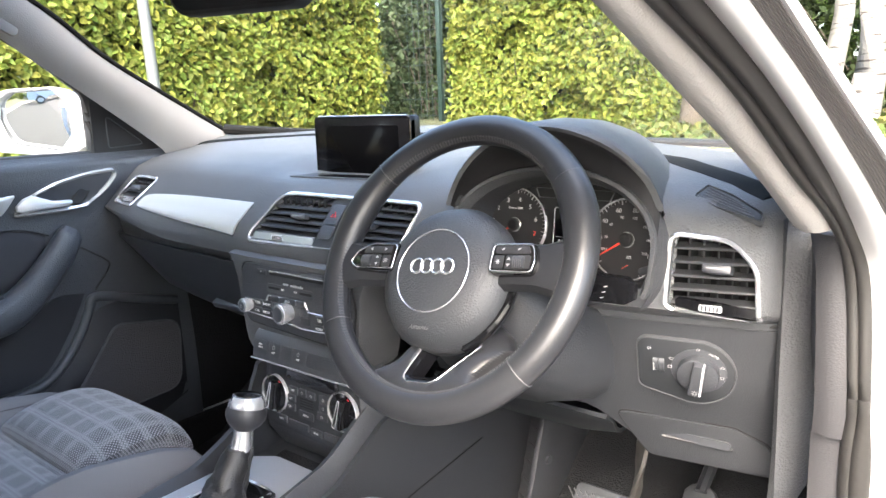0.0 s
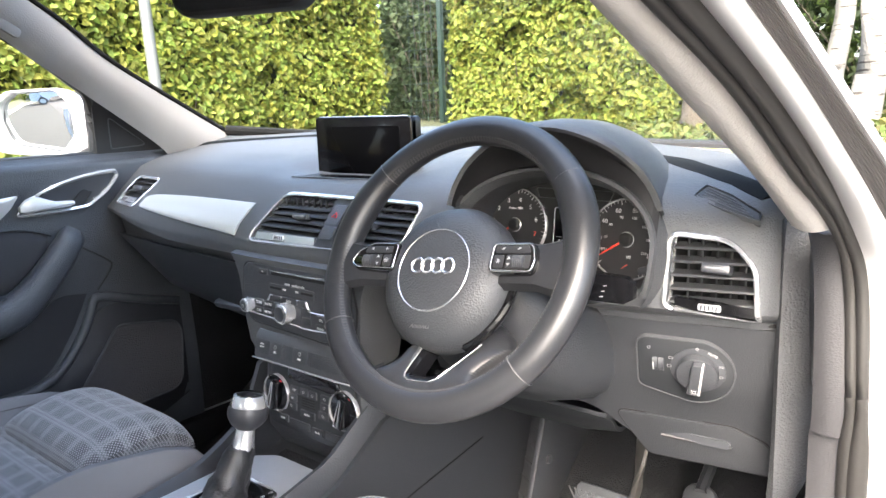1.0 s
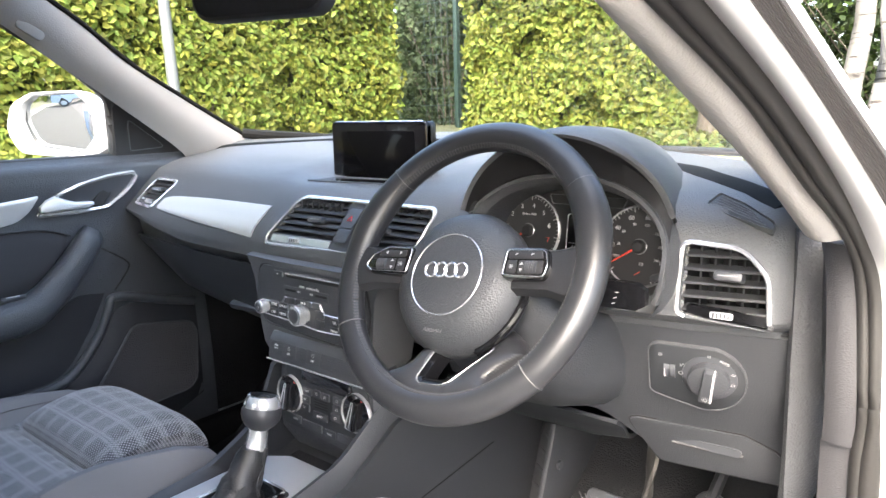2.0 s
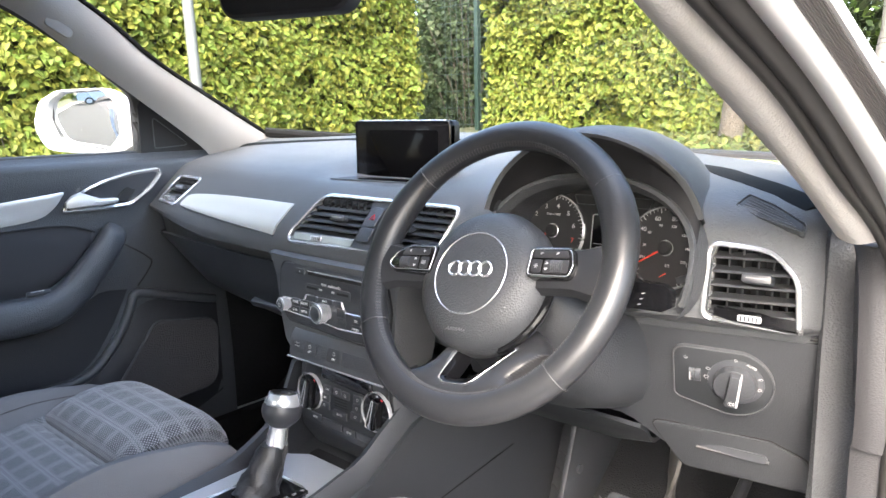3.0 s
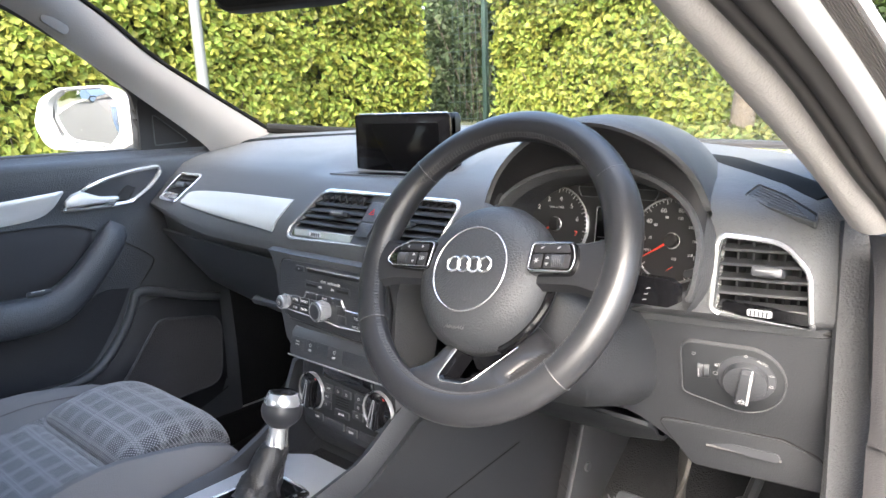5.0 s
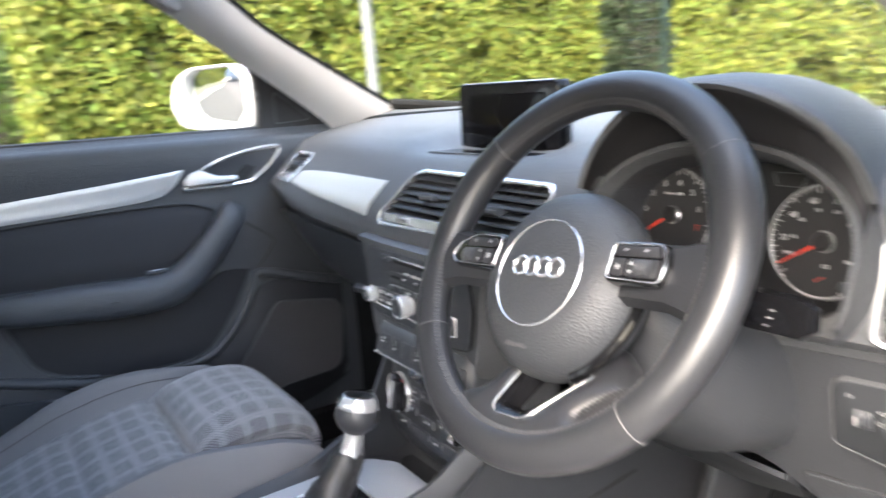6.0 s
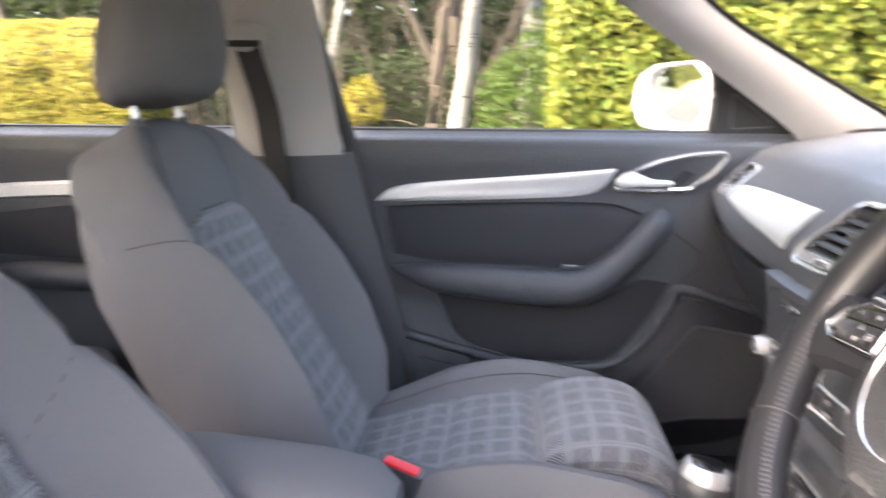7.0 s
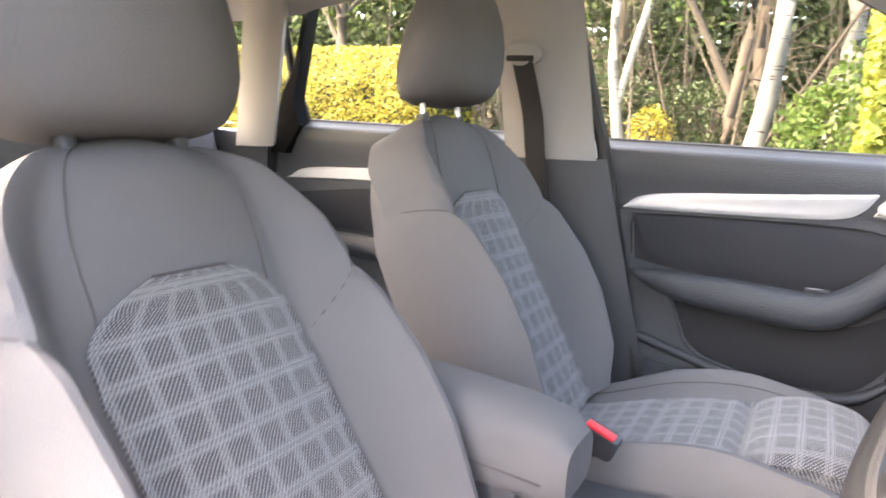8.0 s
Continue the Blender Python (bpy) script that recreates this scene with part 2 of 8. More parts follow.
def loft(rings, closed=True, caps=True, bm=None):
    """A skin over rings of equally many points; UVs in metres."""
    bm = bm or bm_new()
    uvl = bm.loops.layers.uv.active
    vs = [[bm.verts.new(p) for p in r] for r in rings]
    nu, nv = len(rings), len(rings[0])
    vlen = [0.0]
    mid = nu // 2
    for j in range(1, nv + 1):
        vlen.append(vlen[-1] + (Vector(rings[mid][j % nv]) - Vector(rings[mid][j - 1])).length)
    ulen, mv = [0.0], nv // 2
    for i in range(1, nu):
        ulen.append(ulen[-1] + (Vector(rings[i][mv]) - Vector(rings[i - 1][mv])).length)
    for i in range(nu - 1):
        for j in range(nv if closed else nv - 1):
            k = (j + 1) % nv
            f = bm.faces.new((vs[i][j], vs[i + 1][j], vs[i + 1][k], vs[i][k]))
            for lp, uvv in zip(f.loops, ((ulen[i], vlen[j]), (ulen[i + 1], vlen[j]), (ulen[i + 1], vlen[j + 1]), (ulen[i], vlen[j + 1]))):
                lp[uvl].uv = uvv
    if caps and closed:
        bm.faces.new(vs[0][::-1])
        bm.faces.new(vs[-1])
    return bm


def sheet(rows, thick, bm=None, back=None):
    """A skin over a net of points, with thickness behind it, or towards back."""
    if back is not None:
        back = Vector(back)
        return loft([[Vector(p) for p in r] + [Vector(p) + back for p in reversed(r)] for r in rows], True, True, bm)
    bm = loft(rows, closed=False, caps=False, bm=bm)
    if thick:
        bmesh.ops.recalc_face_normals(bm, faces=bm.faces[:])
        bmesh.ops.solidify(bm, geom=bm.faces[:], thickness=thick)
    return bm


def tube(pts, radii, n=12, flat=1.0, up=(0, 0, 1), closed=False, bm=None):
    """A round or flattened bar along pts."""
    pts = [Vector(p) for p in pts]
    radii = [radii] * len(pts) if isinstance(radii, (int, float)) else radii
    rings = []
    for i, p in enumerate(pts):
        a, b = pts[i - 1] if i or closed else pts[0], pts[(i + 1) % len(pts)] if i < len(pts) - 1 or closed else pts[-1]
        d = (b - a).normalized()
        s = d.cross(Vector(up))
        s = s.normalized() if s.length > 1e-5 else d.orthogonal().normalized()
        t = s.cross(d)
        rings.append([p + radii[i] * (math.cos(w) * s + flat * math.sin(w) * t) for w in [2 * math.pi * k / n for k in range(n)]])
    if closed:
        rings.append(rings[0])
        bm = loft(rings, True, False, bm)
        bmesh.ops.remove_doubles(bm, verts=bm.verts[:], dist=1e-6)
        return bm
    return loft(rings, True, True, bm)


def box(c, s, bevel=0.0, m=None, seg=2, bm=None):
    b = bm_new()
    r = bmesh.ops.create_cube(b, size=1.0)
    for v in r["verts"]:
        v.co = Vector((v.co.x * s[0], v.co.y * s[1], v.co.z * s[2]))
    if bevel:
        bmesh.ops.bevel(b, geom=b.edges[:], offset=bevel, segments=seg, affect="EDGES", profile=0.5)
    mm = Matrix.Translation(c) @ (m or Matrix.Identity(4))
    bmesh.ops.transform(b, matrix=mm, verts=b.verts[:])
    if bm is None:
        return b
    return merge(bm, b)


def merge(bm, other):
    me = bpy.data.meshes.new("tmp")
    other.to_mesh(me)
    other.free()
    bm.from_mesh(me)
    bpy.data.meshes.remove(me)
    return bm


def rrect(w, h, r, n=5):
    out = []
    for cx, cy, a0 in ((w / 2 - r, h / 2 - r, 0), (-w / 2 + r, h / 2 - r, 90), (-w / 2 + r, -h / 2 + r, 180), (w / 2 - r, -h / 2 + r, 270)):
        for k in range(n + 1):
            a = radians(a0 + 90 * k / n)
            out.append((cx + r * math.cos(a), cy + r * math.sin(a)))
    return out


def rounded(corners, r, n=5):
    """An outline through corners (x, y), each rounded by r (or its own radius as a third value)."""
    out, k = [], len(corners)
    for i, c in enumerate(corners):
        p, a, b = Vector(c[:2]), Vector(corners[i - 1][:2]), Vector(corners[(i + 1) % k][:2])
        rr = c[2] if len(c) > 2 else r
        da, db = (a - p).normalized(), (b - p).normalized()
        ang = da.angle(db)
        d = min(rr / math.tan(ang / 2), 0.48 * min((a - p).length, (b - p).length))
        s, e = p + da * d, p + db * d
        for j in range(n + 1):
            t = j / n
            out.append(tuple((1 - t) ** 2 * s + 2 * t * (1 - t) * p + t * t * e))
    return out


def circle(r, n=32):
    return [(r * math.cos(2 * math.pi * k / n), r * math.sin(2 * math.pi * k / n)) for k in range(n)]


def shrink(outline, k):
    """The outline moved inwards by k; wide steps go towards the middle."""
    pts = [Vector(p) for p in outline]
    if abs(k) > 0.0125:
        c = sum(pts, Vector((0, 0))) / len(pts)
        return [tuple(c + (p - c) * (1 - k / max((p - c).length, 1e-6))) for p in pts]
    n = len(pts)
    area = sum(pts[i - 1].x * pts[i].y - pts[i].x * pts[i - 1].y for i in range(n))
    sg, out = (1 if area > 0 else -1), []
    for i in range(n):
        d = Vector((0, 0))
        for j, q in ((i - 1, i), (i, (i + 1) % n)):
            e = pts[q] - pts[j]
            if e.length > 1e-7:
                d += Vector((-e.y, e.x)).normalized() * sg
        out.append(tuple(pts[i] + (d.normalized() * k if d.length > 1e-6 else d)))
    return out


def slab(outline, m, depth, soft=0.0, bm=None):
    """An outline in the plane of m, its face at z = 0 there, going depth back along -z, with a softened rim."""
    bm = bm or bm_new()
    o2 = shrink(outline, soft) if soft else outline
    front = [m @ Vector((x, y, 0)) for x, y in o2]
    rings = [front]
    if soft:
        rings.append([m @ Vector((x, y, -soft * 0.3)) for x, y in shrink(outline, soft * 0.3)])
        rings.append([m @ Vector((x, y, -soft)) for x, y in outline])
    rings.append([m @ Vector((x, y, -depth)) for x, y in outline])
    return loft(rings, True, True, bm)


def surround(outer, width, m, depth, proud=0.0, bm=None):
    """A raised ring that follows an outline: a chrome surround."""
    bm = bm or bm_new()
    inner, mid = shrink(outer, width), shrink(outer, width / 2)
    rings = [[m @ Vector((x, y, z)) for x, y in o] for o, z in ((outer, -depth), (outer, proud * 0.3), (mid, proud), (inner, proud * 0.3), (inner, -depth))]
    rings.append(rings[0])
    bm = loft(rings, True, False, bm)
    bmesh.ops.remove_doubles(bm, verts=bm.verts[:], dist=1e-6)
    return bm


def plane_m(o, u, v):
    """A frame with origin o, x along u and y as near v as it goes; z is the normal."""
    u = Vector(u).normalized()
    w = u.cross(Vector(v)).normalized()
    v = w.cross(u)
    return Matrix(((u.x, v.x, w.x, o[0]), (u.y, v.y, w.y, o[1]), (u.z, v.z, w.z, o[2]), (0, 0, 0, 1)))


def text(name, body, size, m, material, parent, depth=0.0004):
    cu = bpy.data.curves.new("t", "FONT")
    cu.body, cu.size, cu.extrude, cu.align_x, cu.align_y = body, size, depth, "CENTER", "CENTER"
    ob = bpy.data.objects.new("t", cu)
    me = bpy.data.meshes.new_from_object(ob)
    bpy.data.objects.remove(ob)
    bpy.data.curves.remove(cu)
    b = bm_new()
    b.from_mesh(me)
    bpy.data.meshes.remove(me)
    bmesh.ops.transform(b, matrix=m, verts=b.verts[:])
    return part(name, b, material, parent)


def leaves(name, spots, size, material, lab, category, seed, spread=1.0, facing=None, kind="stuff", parent=None):
    """Many folded leaves, one at each spot; facing: the way the outer side looks."""
    rng = np.random.default_rng(seed)
    n = len(spots)
    P = np.asarray(spots, float)
    a = rng.normal(size=(n, 3))
    if facing is not None:
        a = a * 0.68 + np.asarray(facing, float)
    a /= np.linalg.norm(a, axis=1)[:, None]
    b = rng.normal(size=(n, 3))
    b[:, 2] -= 0.6
    b -= (b * a).sum(1)[:, None] * a
    b /= np.linalg.norm(b, axis=1)[:, None]
    c = np.cross(a, b)
    s = size * rng.uniform(0.6, 1.25, n)[:, None]
    base = [(-0.5, 0, 0.0), (-0.18, 0.33, 0.1), (0.24, 0.25, 0.08), (0.64, 0, -0.06), (0.24, -0.25, 0.08), (-0.18, -0.33, 0.1)]
    V = np.concatenate([(P + s * (x * b + y * c + z * a))[:, None] for x, y, z in base], 1).reshape(-1, 3)
    F = (np.array([(0, 1, 2, 3), (0, 3, 4, 5)])[None] + 6 * np.arange(n)[:, None, None]).reshape(-1, 4)
    me = bpy.data.meshes.new(name)
    me.vertices.add(len(V))
    me.vertices.foreach_set("co", V.ravel())
    me.loops.add(F.size)
    me.loops.foreach_set("vertex_index", F.ravel())
    me.polygons.add(len(F))
    me.polygons.foreach_set("loop_start", np.arange(len(F)) * 4)
    me.update(calc_edges=True)
    me.materials.append(material)
    ob = new(name, me)
    if parent:
        ob.parent = parent
        if parent.type == "EMPTY":
            ob.matrix_parent_inverse = Matrix.Translation(-parent.location)
        return ob
    return tagged(ob, lab, category, kind=kind)


# ---- outdoors ----
def smooth(a, b, x):
    t = min(max((x - a) / (b - a), 0), 1)
    return t * t * (3 - 2 * t)


def ground_height(x, y):
    front = 0.72 * smooth(2.7, 4.6, y) + 0.18 * smooth(4.6, 7.0, y)
    left = 0.14 * smooth(-4.12, -4.3, x) + 0.45 * smooth(-4.4, -7, x)
    bumps = 0.05 * noise.noise(Vector((x * 0.9, y * 0.9, 0))) if front + left > 0.05 else 0
    return max(front, left) + bumps - 0.06 * (1 - smooth(0, 0.05, front + left))


def lines(parts):
    return [v for a, b, n in parts for v in np.linspace(a, b, n, endpoint=False)]


gx = lines([(-600, -40, 6), (-40, -12, 14), (-12, -4.6, 30), (-4.6, -3.8, 14), (-3.8, 4, 26), (4, 40, 12), (40, 601, 6)])
gy = lines([(-600, -40, 6), (-40, -10, 12), (-10, 2.4, 24), (2.4, 8, 40), (8, 20, 10), (20, 601, 8)])
ground = part("ground", sheet([[(x, y, ground_height(x, y)) for y in gy] for x in gx], 0), GRASS_EARTH)
tagged(ground, "grassy earth bank with low weeds round a car park", "ground", kind="structure")
road = part("road", sheet([[(x, y, 0.004 * math.sin(x * 0.7 + y)) for y in np.linspace(-60, 2.5, 30)] for x in np.linspace(-4.1, 30, 16)], 0.03), ASPHALT)
tagged(road, "worn grey asphalt of the car park", "road", kind="structure")
kerb = part("kerb", box((-4.17, -29, 0.04), (0.13, 62, 0.2), 0.015), KERB)
merge_k = part("kerb", box((12.9, 2.56, 0.04), (34.2, 0.13, 0.2), 0.015), KERB)
for k in (kerb, merge_k):
    tagged(k, "pale concrete kerb along the car park edge", "kerb", kind="structure")


def hedge(name, a, b, depth, z0, z1, leaf, material, label, seed, count, top_round=0.25):
    """A clipped hedge from a to b; its leafy face looks towards the car park."""
    a, b = Vector((*a, 0)), Vector((*b, 0))
    along = (b - a).normalized()
    face = Vector((along.y, -along.x, 0))
    if face.dot(-a - b) < 0:
        face = -face
    rng = np.random.default_rng(seed)
    length = (b - a).length

    def skin(s, h, back=0.0):
        bulge = 0.16 * noise.noise(Vector((s * 0.8, h * 0.9, seed))) + 0.09 * noise.noise(Vector((s * 2.3, h * 2.5, seed + 7)))
        lean = -0.25 * smooth(0.75, 1.0, h / (z1 - z0)) * (1 if top_round else 0)
        return a + along * s + face * (bulge + lean - back) + Vector((0, 0, z0 + h))

    root = thing(name, label, "hedge", tuple((a + b) / 2 + Vector((0, 0, z0))))
    hh = z1 - z0
    rows = []
    for i in range(40):
        s = length * i / 39
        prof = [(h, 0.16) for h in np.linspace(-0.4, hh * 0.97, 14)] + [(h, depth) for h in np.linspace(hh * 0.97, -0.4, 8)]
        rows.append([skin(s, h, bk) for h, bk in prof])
    # solid dark sheet behind the leaves, painted as the hedge's inner shade
    part("inner_growth", loft(rows), HEDGE_SHADE, root, "dark sheet inside the hedge, coloured as shade behind the leaves")
    spots = []
    for _ in range(count):
        s, h = rng.uniform(0, length), hh * rng.uniform(-0.03, 1.0)
        hole = noise.noise(Vector((s * 1.7, h * 1.9, seed + 3)))
        back = abs(rng.normal(0, 0.06)) + (0.12 if hole > 0.28 else 0) - 0.02
        spots.append(skin(s, h, back))
    for _ in range(count // 4):
        spots.append(skin(rng.uniform(0, length), hh * rng.uniform(0.97, 1.02), rng.uniform(0, depth)))
    for end, sgn in ((0.0, -1), (length, 1)):
        for _ in range(count // 10):
            spots.append(skin(end, hh * rng.uniform(0, 1), rng.uniform(-0.05, depth)) + along * sgn * rng.uniform(-0.1, 0.06))
    leaves("foliage", spots, leaf, material, "", "", seed + 1, facing=face + Vector((0, 0, 0.45)), parent=root)
    twigs = bm_new()
    for _ in range(int(length * 9)):
        s, h = rng.uniform(0.2, length - 0.2), hh * rng.uniform(0.05, 0.8)
        p = skin(s, h, 0.1)
        q = p + Vector((rng.normal(0, 0.1), rng.normal(0, 0.1), rng.uniform(0.15, 0.5)))
        tube([p, (p + q) / 2 + Vector((rng.normal(0, 0.02), rng.normal(0, 0.02), 0)), q], [0.009, 0.007, 0.003], 5, bm=twigs)
    tagged(part("twigs", twigs, BARK, root, "thin brown twigs showing between the leaves"), kind="stuff")
    return root


hedge("hedge", (-5.0, 0.15), (-5.05, 5.55), 0.9, 0.5, 3.1, 0.068, HEDGE_LEAF, "tall clipped hedge with yellow-green leaves and shaded hollows", 11, 33000)
hedge("hedge", (-4.6, 6.3), (-1.35, 6.2), 0.9, 0.75, 3.3, 0.07, HEDGE_LEAF, "tall clipped hedge with sunlit yellow-green leaves on a bank", 23, 25000)
hedge("hedge", (-7.2, -11.5), (-7.0, -4.4), 1.2, 0.3, 2.0, 0.05, YELLOW_LEAF, "low rounded hedge with bright golden-yellow leaves", 37, 26000)


def branch(rng, p, d, length, r, depth, bm, tips, bend=0.16):
    pts, radii, q = [p.copy()], [r], p.copy()
    n = 6
    for i in range(n):
        d = (d + Vector((rng.normal(0, bend), rng.normal(0, bend), rng.normal(0.03, bend * 0.5))) * 0.5).normalized()
        q = q + d * length / n
        pts.append(q.copy())
        radii.append(r * (1 - 0.6 * (i + 1) / n))
    tube(pts, radii, 9 if depth == 0 else 6, bm=bm)
    if depth < 2:
        for k in range(4 if depth == 0 else 3):
            i = rng.integers(2, n)
            side = Vector((rng.normal(), rng.normal(), rng.uniform(0.2, 0.9))).normalized()
            branch(rng, pts[i].copy(), (d * 0.5 + side).normalized(), length * rng.uniform(0.35, 0.55), radii[i] * 0.5, depth + 1, bm, tips)
    tips.extend(pts[2:])


def tree(name, base, top, r, bark, leaf_material, label, seed, leaf_n=2500, leaf=0.07, spread=0.9, limbs=6, limb_from=0.45, fork=None):
    """A tapered trunk with limbs and a crown of many leaves."""
    rng = np.random.default_rng(seed)
    root = thing(name, label, "tree", base)
    base, top = Vector(base), Vector(top)
    bm, tips = bm_new(), []
    pts = [base.lerp(top, i / 12) + Vector((0.04 * math.sin(i * 1.3 + seed), 0.05 * math.sin(i * 0.9 + seed * 2), 0)) * (i > 0) for i in range(13)]
    pts[0].z -= 0.25
    tube(pts, [r * (1.25 if i == 0 else 1 - 0.055 * i) for i in range(13)], 14, bm=bm)
    trunk = part("trunk", bm, bark, root)
    limb_bm = bm_new()
    for k in range(limbs):
        i = int(rng.integers(int(limb_from * 12), 12))
        a = rng.uniform(0, 6.28)
        branch(rng, pts[i].copy(), Vector((math.cos(a), math.sin(a), rng.uniform(0.5, 1.3))).normalized(), (top - base).length * rng.uniform(0.22, 0.4), r * 0.4, 0, limb_bm, tips)
    if fork:
        f0 = base.lerp(top, fork[0])
        branch(rng, f0, Vector(fork[1]).normalized(), fork[2], r * 0.75, 0, limb_bm, tips, 0.08)
    tagged(part("limbs", limb_bm, bark, root), kind="stuff")
    tips += pts[8:]
    spots = []
    for _ in range(leaf_n):
        t = tips[int(rng.integers(len(tips)))]
        spots.append(t + Vector(rng.normal(0, 1, 3)) * spread * rng.uniform(0.1, 0.7))
    leaves("crown", spots, leaf, leaf_material, "", "", seed + 5, parent=root)
    return root


tree("birch_tree", (-7.0, -0.85, 0.5), (-6.95, -0.1, 6.2), 0.105, BIRCH, TREE_LEAF, "leaning white birch with peeling papery bark", 3, 3500, 0.06)
tree("birch_tree", (-7.2, -2.12, 0.5), (-7.3, -2.5, 6.0), 0.062, BIRCH, TREE_LEAF, "forked white birch with two slim stems", 4, 3500, 0.06, fork=(0.17, (0.0, 0.22, 1), 3.5))
tree("tree", (-7.6, -1.05, 0.5), (-7.7, -0.95, 5.5), 0.07, BARK, TREE_LEAF, "slim brown-barked tree with a slanting limb", 5, 3000, 0.06, fork=(0.2, (0.0, -0.55, 1), 2.0))
tree("tree", (-8.6, -0.05, 0.6), (-8.6, 0.15, 7.0), 0.16, BIRCH, TREE_LEAF, "grey-barked tree standing among shrubs", 6, 3000, 0.07)
tree("tree", (-9.4, -0.9, 0.7), (-9.5, -1.1, 7.0), 0.09, BARK, DARK_LEAF, "dark slender tree in the wood", 7, 3500, 0.08, 1.1)
tree("tree", (-10.2, -2.9, 0.7), (-10.2, -3.1, 7.5), 0.12, BARK, DARK_LEAF, "dark tree at the wood edge", 8, 4500, 0.08, 1.3, 8, 0.2)
tree("tree", (-10.8, -5.2, 0.7), (-10.7, -5.4, 7.5), 0.13, BARK, TREE_LEAF, "broad green tree behind the golden hedge", 9, 6000, 0.09, 1.4, 9, 0.25)
tree("tree", (-11.0, -8.4, 0.7), (-11.0, -8.6, 7.5), 0.13, BARK, TREE_LEAF, "broad green tree behind the golden hedge", 10, 6000, 0.09, 1.4, 9, 0.25)
tree("birch_tree", (-0.72, 6.6, 0.8), (-0.2, 6.7, 6.5), 0.09, BIRCH, TREE_LEAF, "thin white birch with dark marks on its bark", 12, 2500, 0.08, limb_from=0.6)
tree("birch_tree", (-0.33, 5.9, 0.75), (0.15, 5.9, 6.5), 0.12, BIRCH, TREE_LEAF, "white birch with flaking bark", 13, 2500, 0.08, limb_from=0.6)
tree("tree", (-1.62, 5.85, 0.7), (-1.35, 6.6, 6.5), 0.10, BARK, TREE_LEAF, "rough grey-brown trunk at the end of the hedge", 14, 2500, 0.08, limb_from=0.55)
tree("tree", (0.8, 9.0, 0.8), (0.8, 9.0, 8), 0.15, BARK, TREE_LEAF, "green tree in the wood beyond the bank", 15, 6000, 0.1, 1.4, 9, 0.2)


def shrub(name, c, size, n, leaf, material, label, seed):
    rng = np.random.default_rng(seed)
    root = thing(name, label, "shrub", (c[0], c[1], c[2] - size[2]))
    bm = bm_new()
    for _ in range(16):
        p = Vector((c[0] + rng.normal(0, 0.1), c[1] + rng.normal(0, 0.1), c[2] - size[2] - 0.15))
        q = Vector(c) + Vector((rng.normal(0, size[0] * 0.5), rng.normal(0, size[1] * 0.5), rng.uniform(0, size[2] * 0.9)))
        tube([p, p.lerp(q, 0.5) + Vector((0, 0, 0.08)), q], [0.012, 0.009, 0.004], 5, bm=bm)
    part("stems", bm, BARK, root)
    spots = []
    for _ in range(n):
        d = Vector(rng.normal(size=3)).normalized()
        k = rng.uniform(0.45, 1.0) ** 0.5 * (1 + 0.35 * noise.noise(d * 2.2 + Vector((seed, 0, 0))))
        spots.append(Vector(c) + Vector((d.x * size[0], d.y * size[1], d.z * size[2])) * k)
    leaves("foliage", spots, leaf, material, "", "", seed + 1, parent=root)
    return root


shrub("shrub", (-6.3, 0.0, 1.0), (0.5, 0.55, 0.75), 3500, 0.06, TREE_LEAF, "fresh green leafy shrub beside the hedge", 41)
shrub("shrub", (-7.6, 0.7, 1.4), (0.7, 0.8, 1.3), 5000, 0.06, TREE_LEAF, "tall green shrub at the wood edge", 42)
shrub("flowering_shrub", (-8.2, -2.0, 1.15), (0.3, 0.28, 0.3), 900, 0.045, YELLOW_LEAF, "small shrub covered in yellow flowers", 43)
shrub("shrub", (-9.0, -3.2, 1.3), (0.9, 1.3, 0.9), 4500, 0.06, DARK_LEAF, "dark evergreen shrub in the wood", 44)
shrub("shrub", (-9.4, -1.4, 1.2), (0.8, 1.2, 0.7), 4000, 0.06, DARK_LEAF, "dark tangled undergrowth in the wood", 45)
shrub("shrub", (-5.9, 7.6, 2.0), (1.2, 0.7, 1.6), 3500, 0.09, DARK_LEAF, "dark shrub seen through the hedge gap", 46)
shrub("shrub", (-0.3, 8.2, 1.6), (1.4, 0.8, 1.1), 4500, 0.09, DARK_LEAF, "dark undergrowth behind the birches", 47)
shrub("shrub", (0.6, 8.3, 2.4), (2.4, 0.8, 2.2), 9000, 0.09, TREE_LEAF, "green shrub on the bank behind the birches", 47)
# two dark leafy backings, added to keep bright sky out of the fence gap
shrub("shrub", (-5.0, 8.6, 2.2), (1.5, 0.7, 1.8), 7000, 0.1, DARK_LEAF, "dark leafy backing added behind the wire fence", 46)
hedge("hedge", (-7.6, 8.3), (-2.6, 8.3), 1.2, 0.6, 3.6, 0.12, DARK_LEAF, "dark hedge-shaped backing added behind the wire fence", 71, 9000)
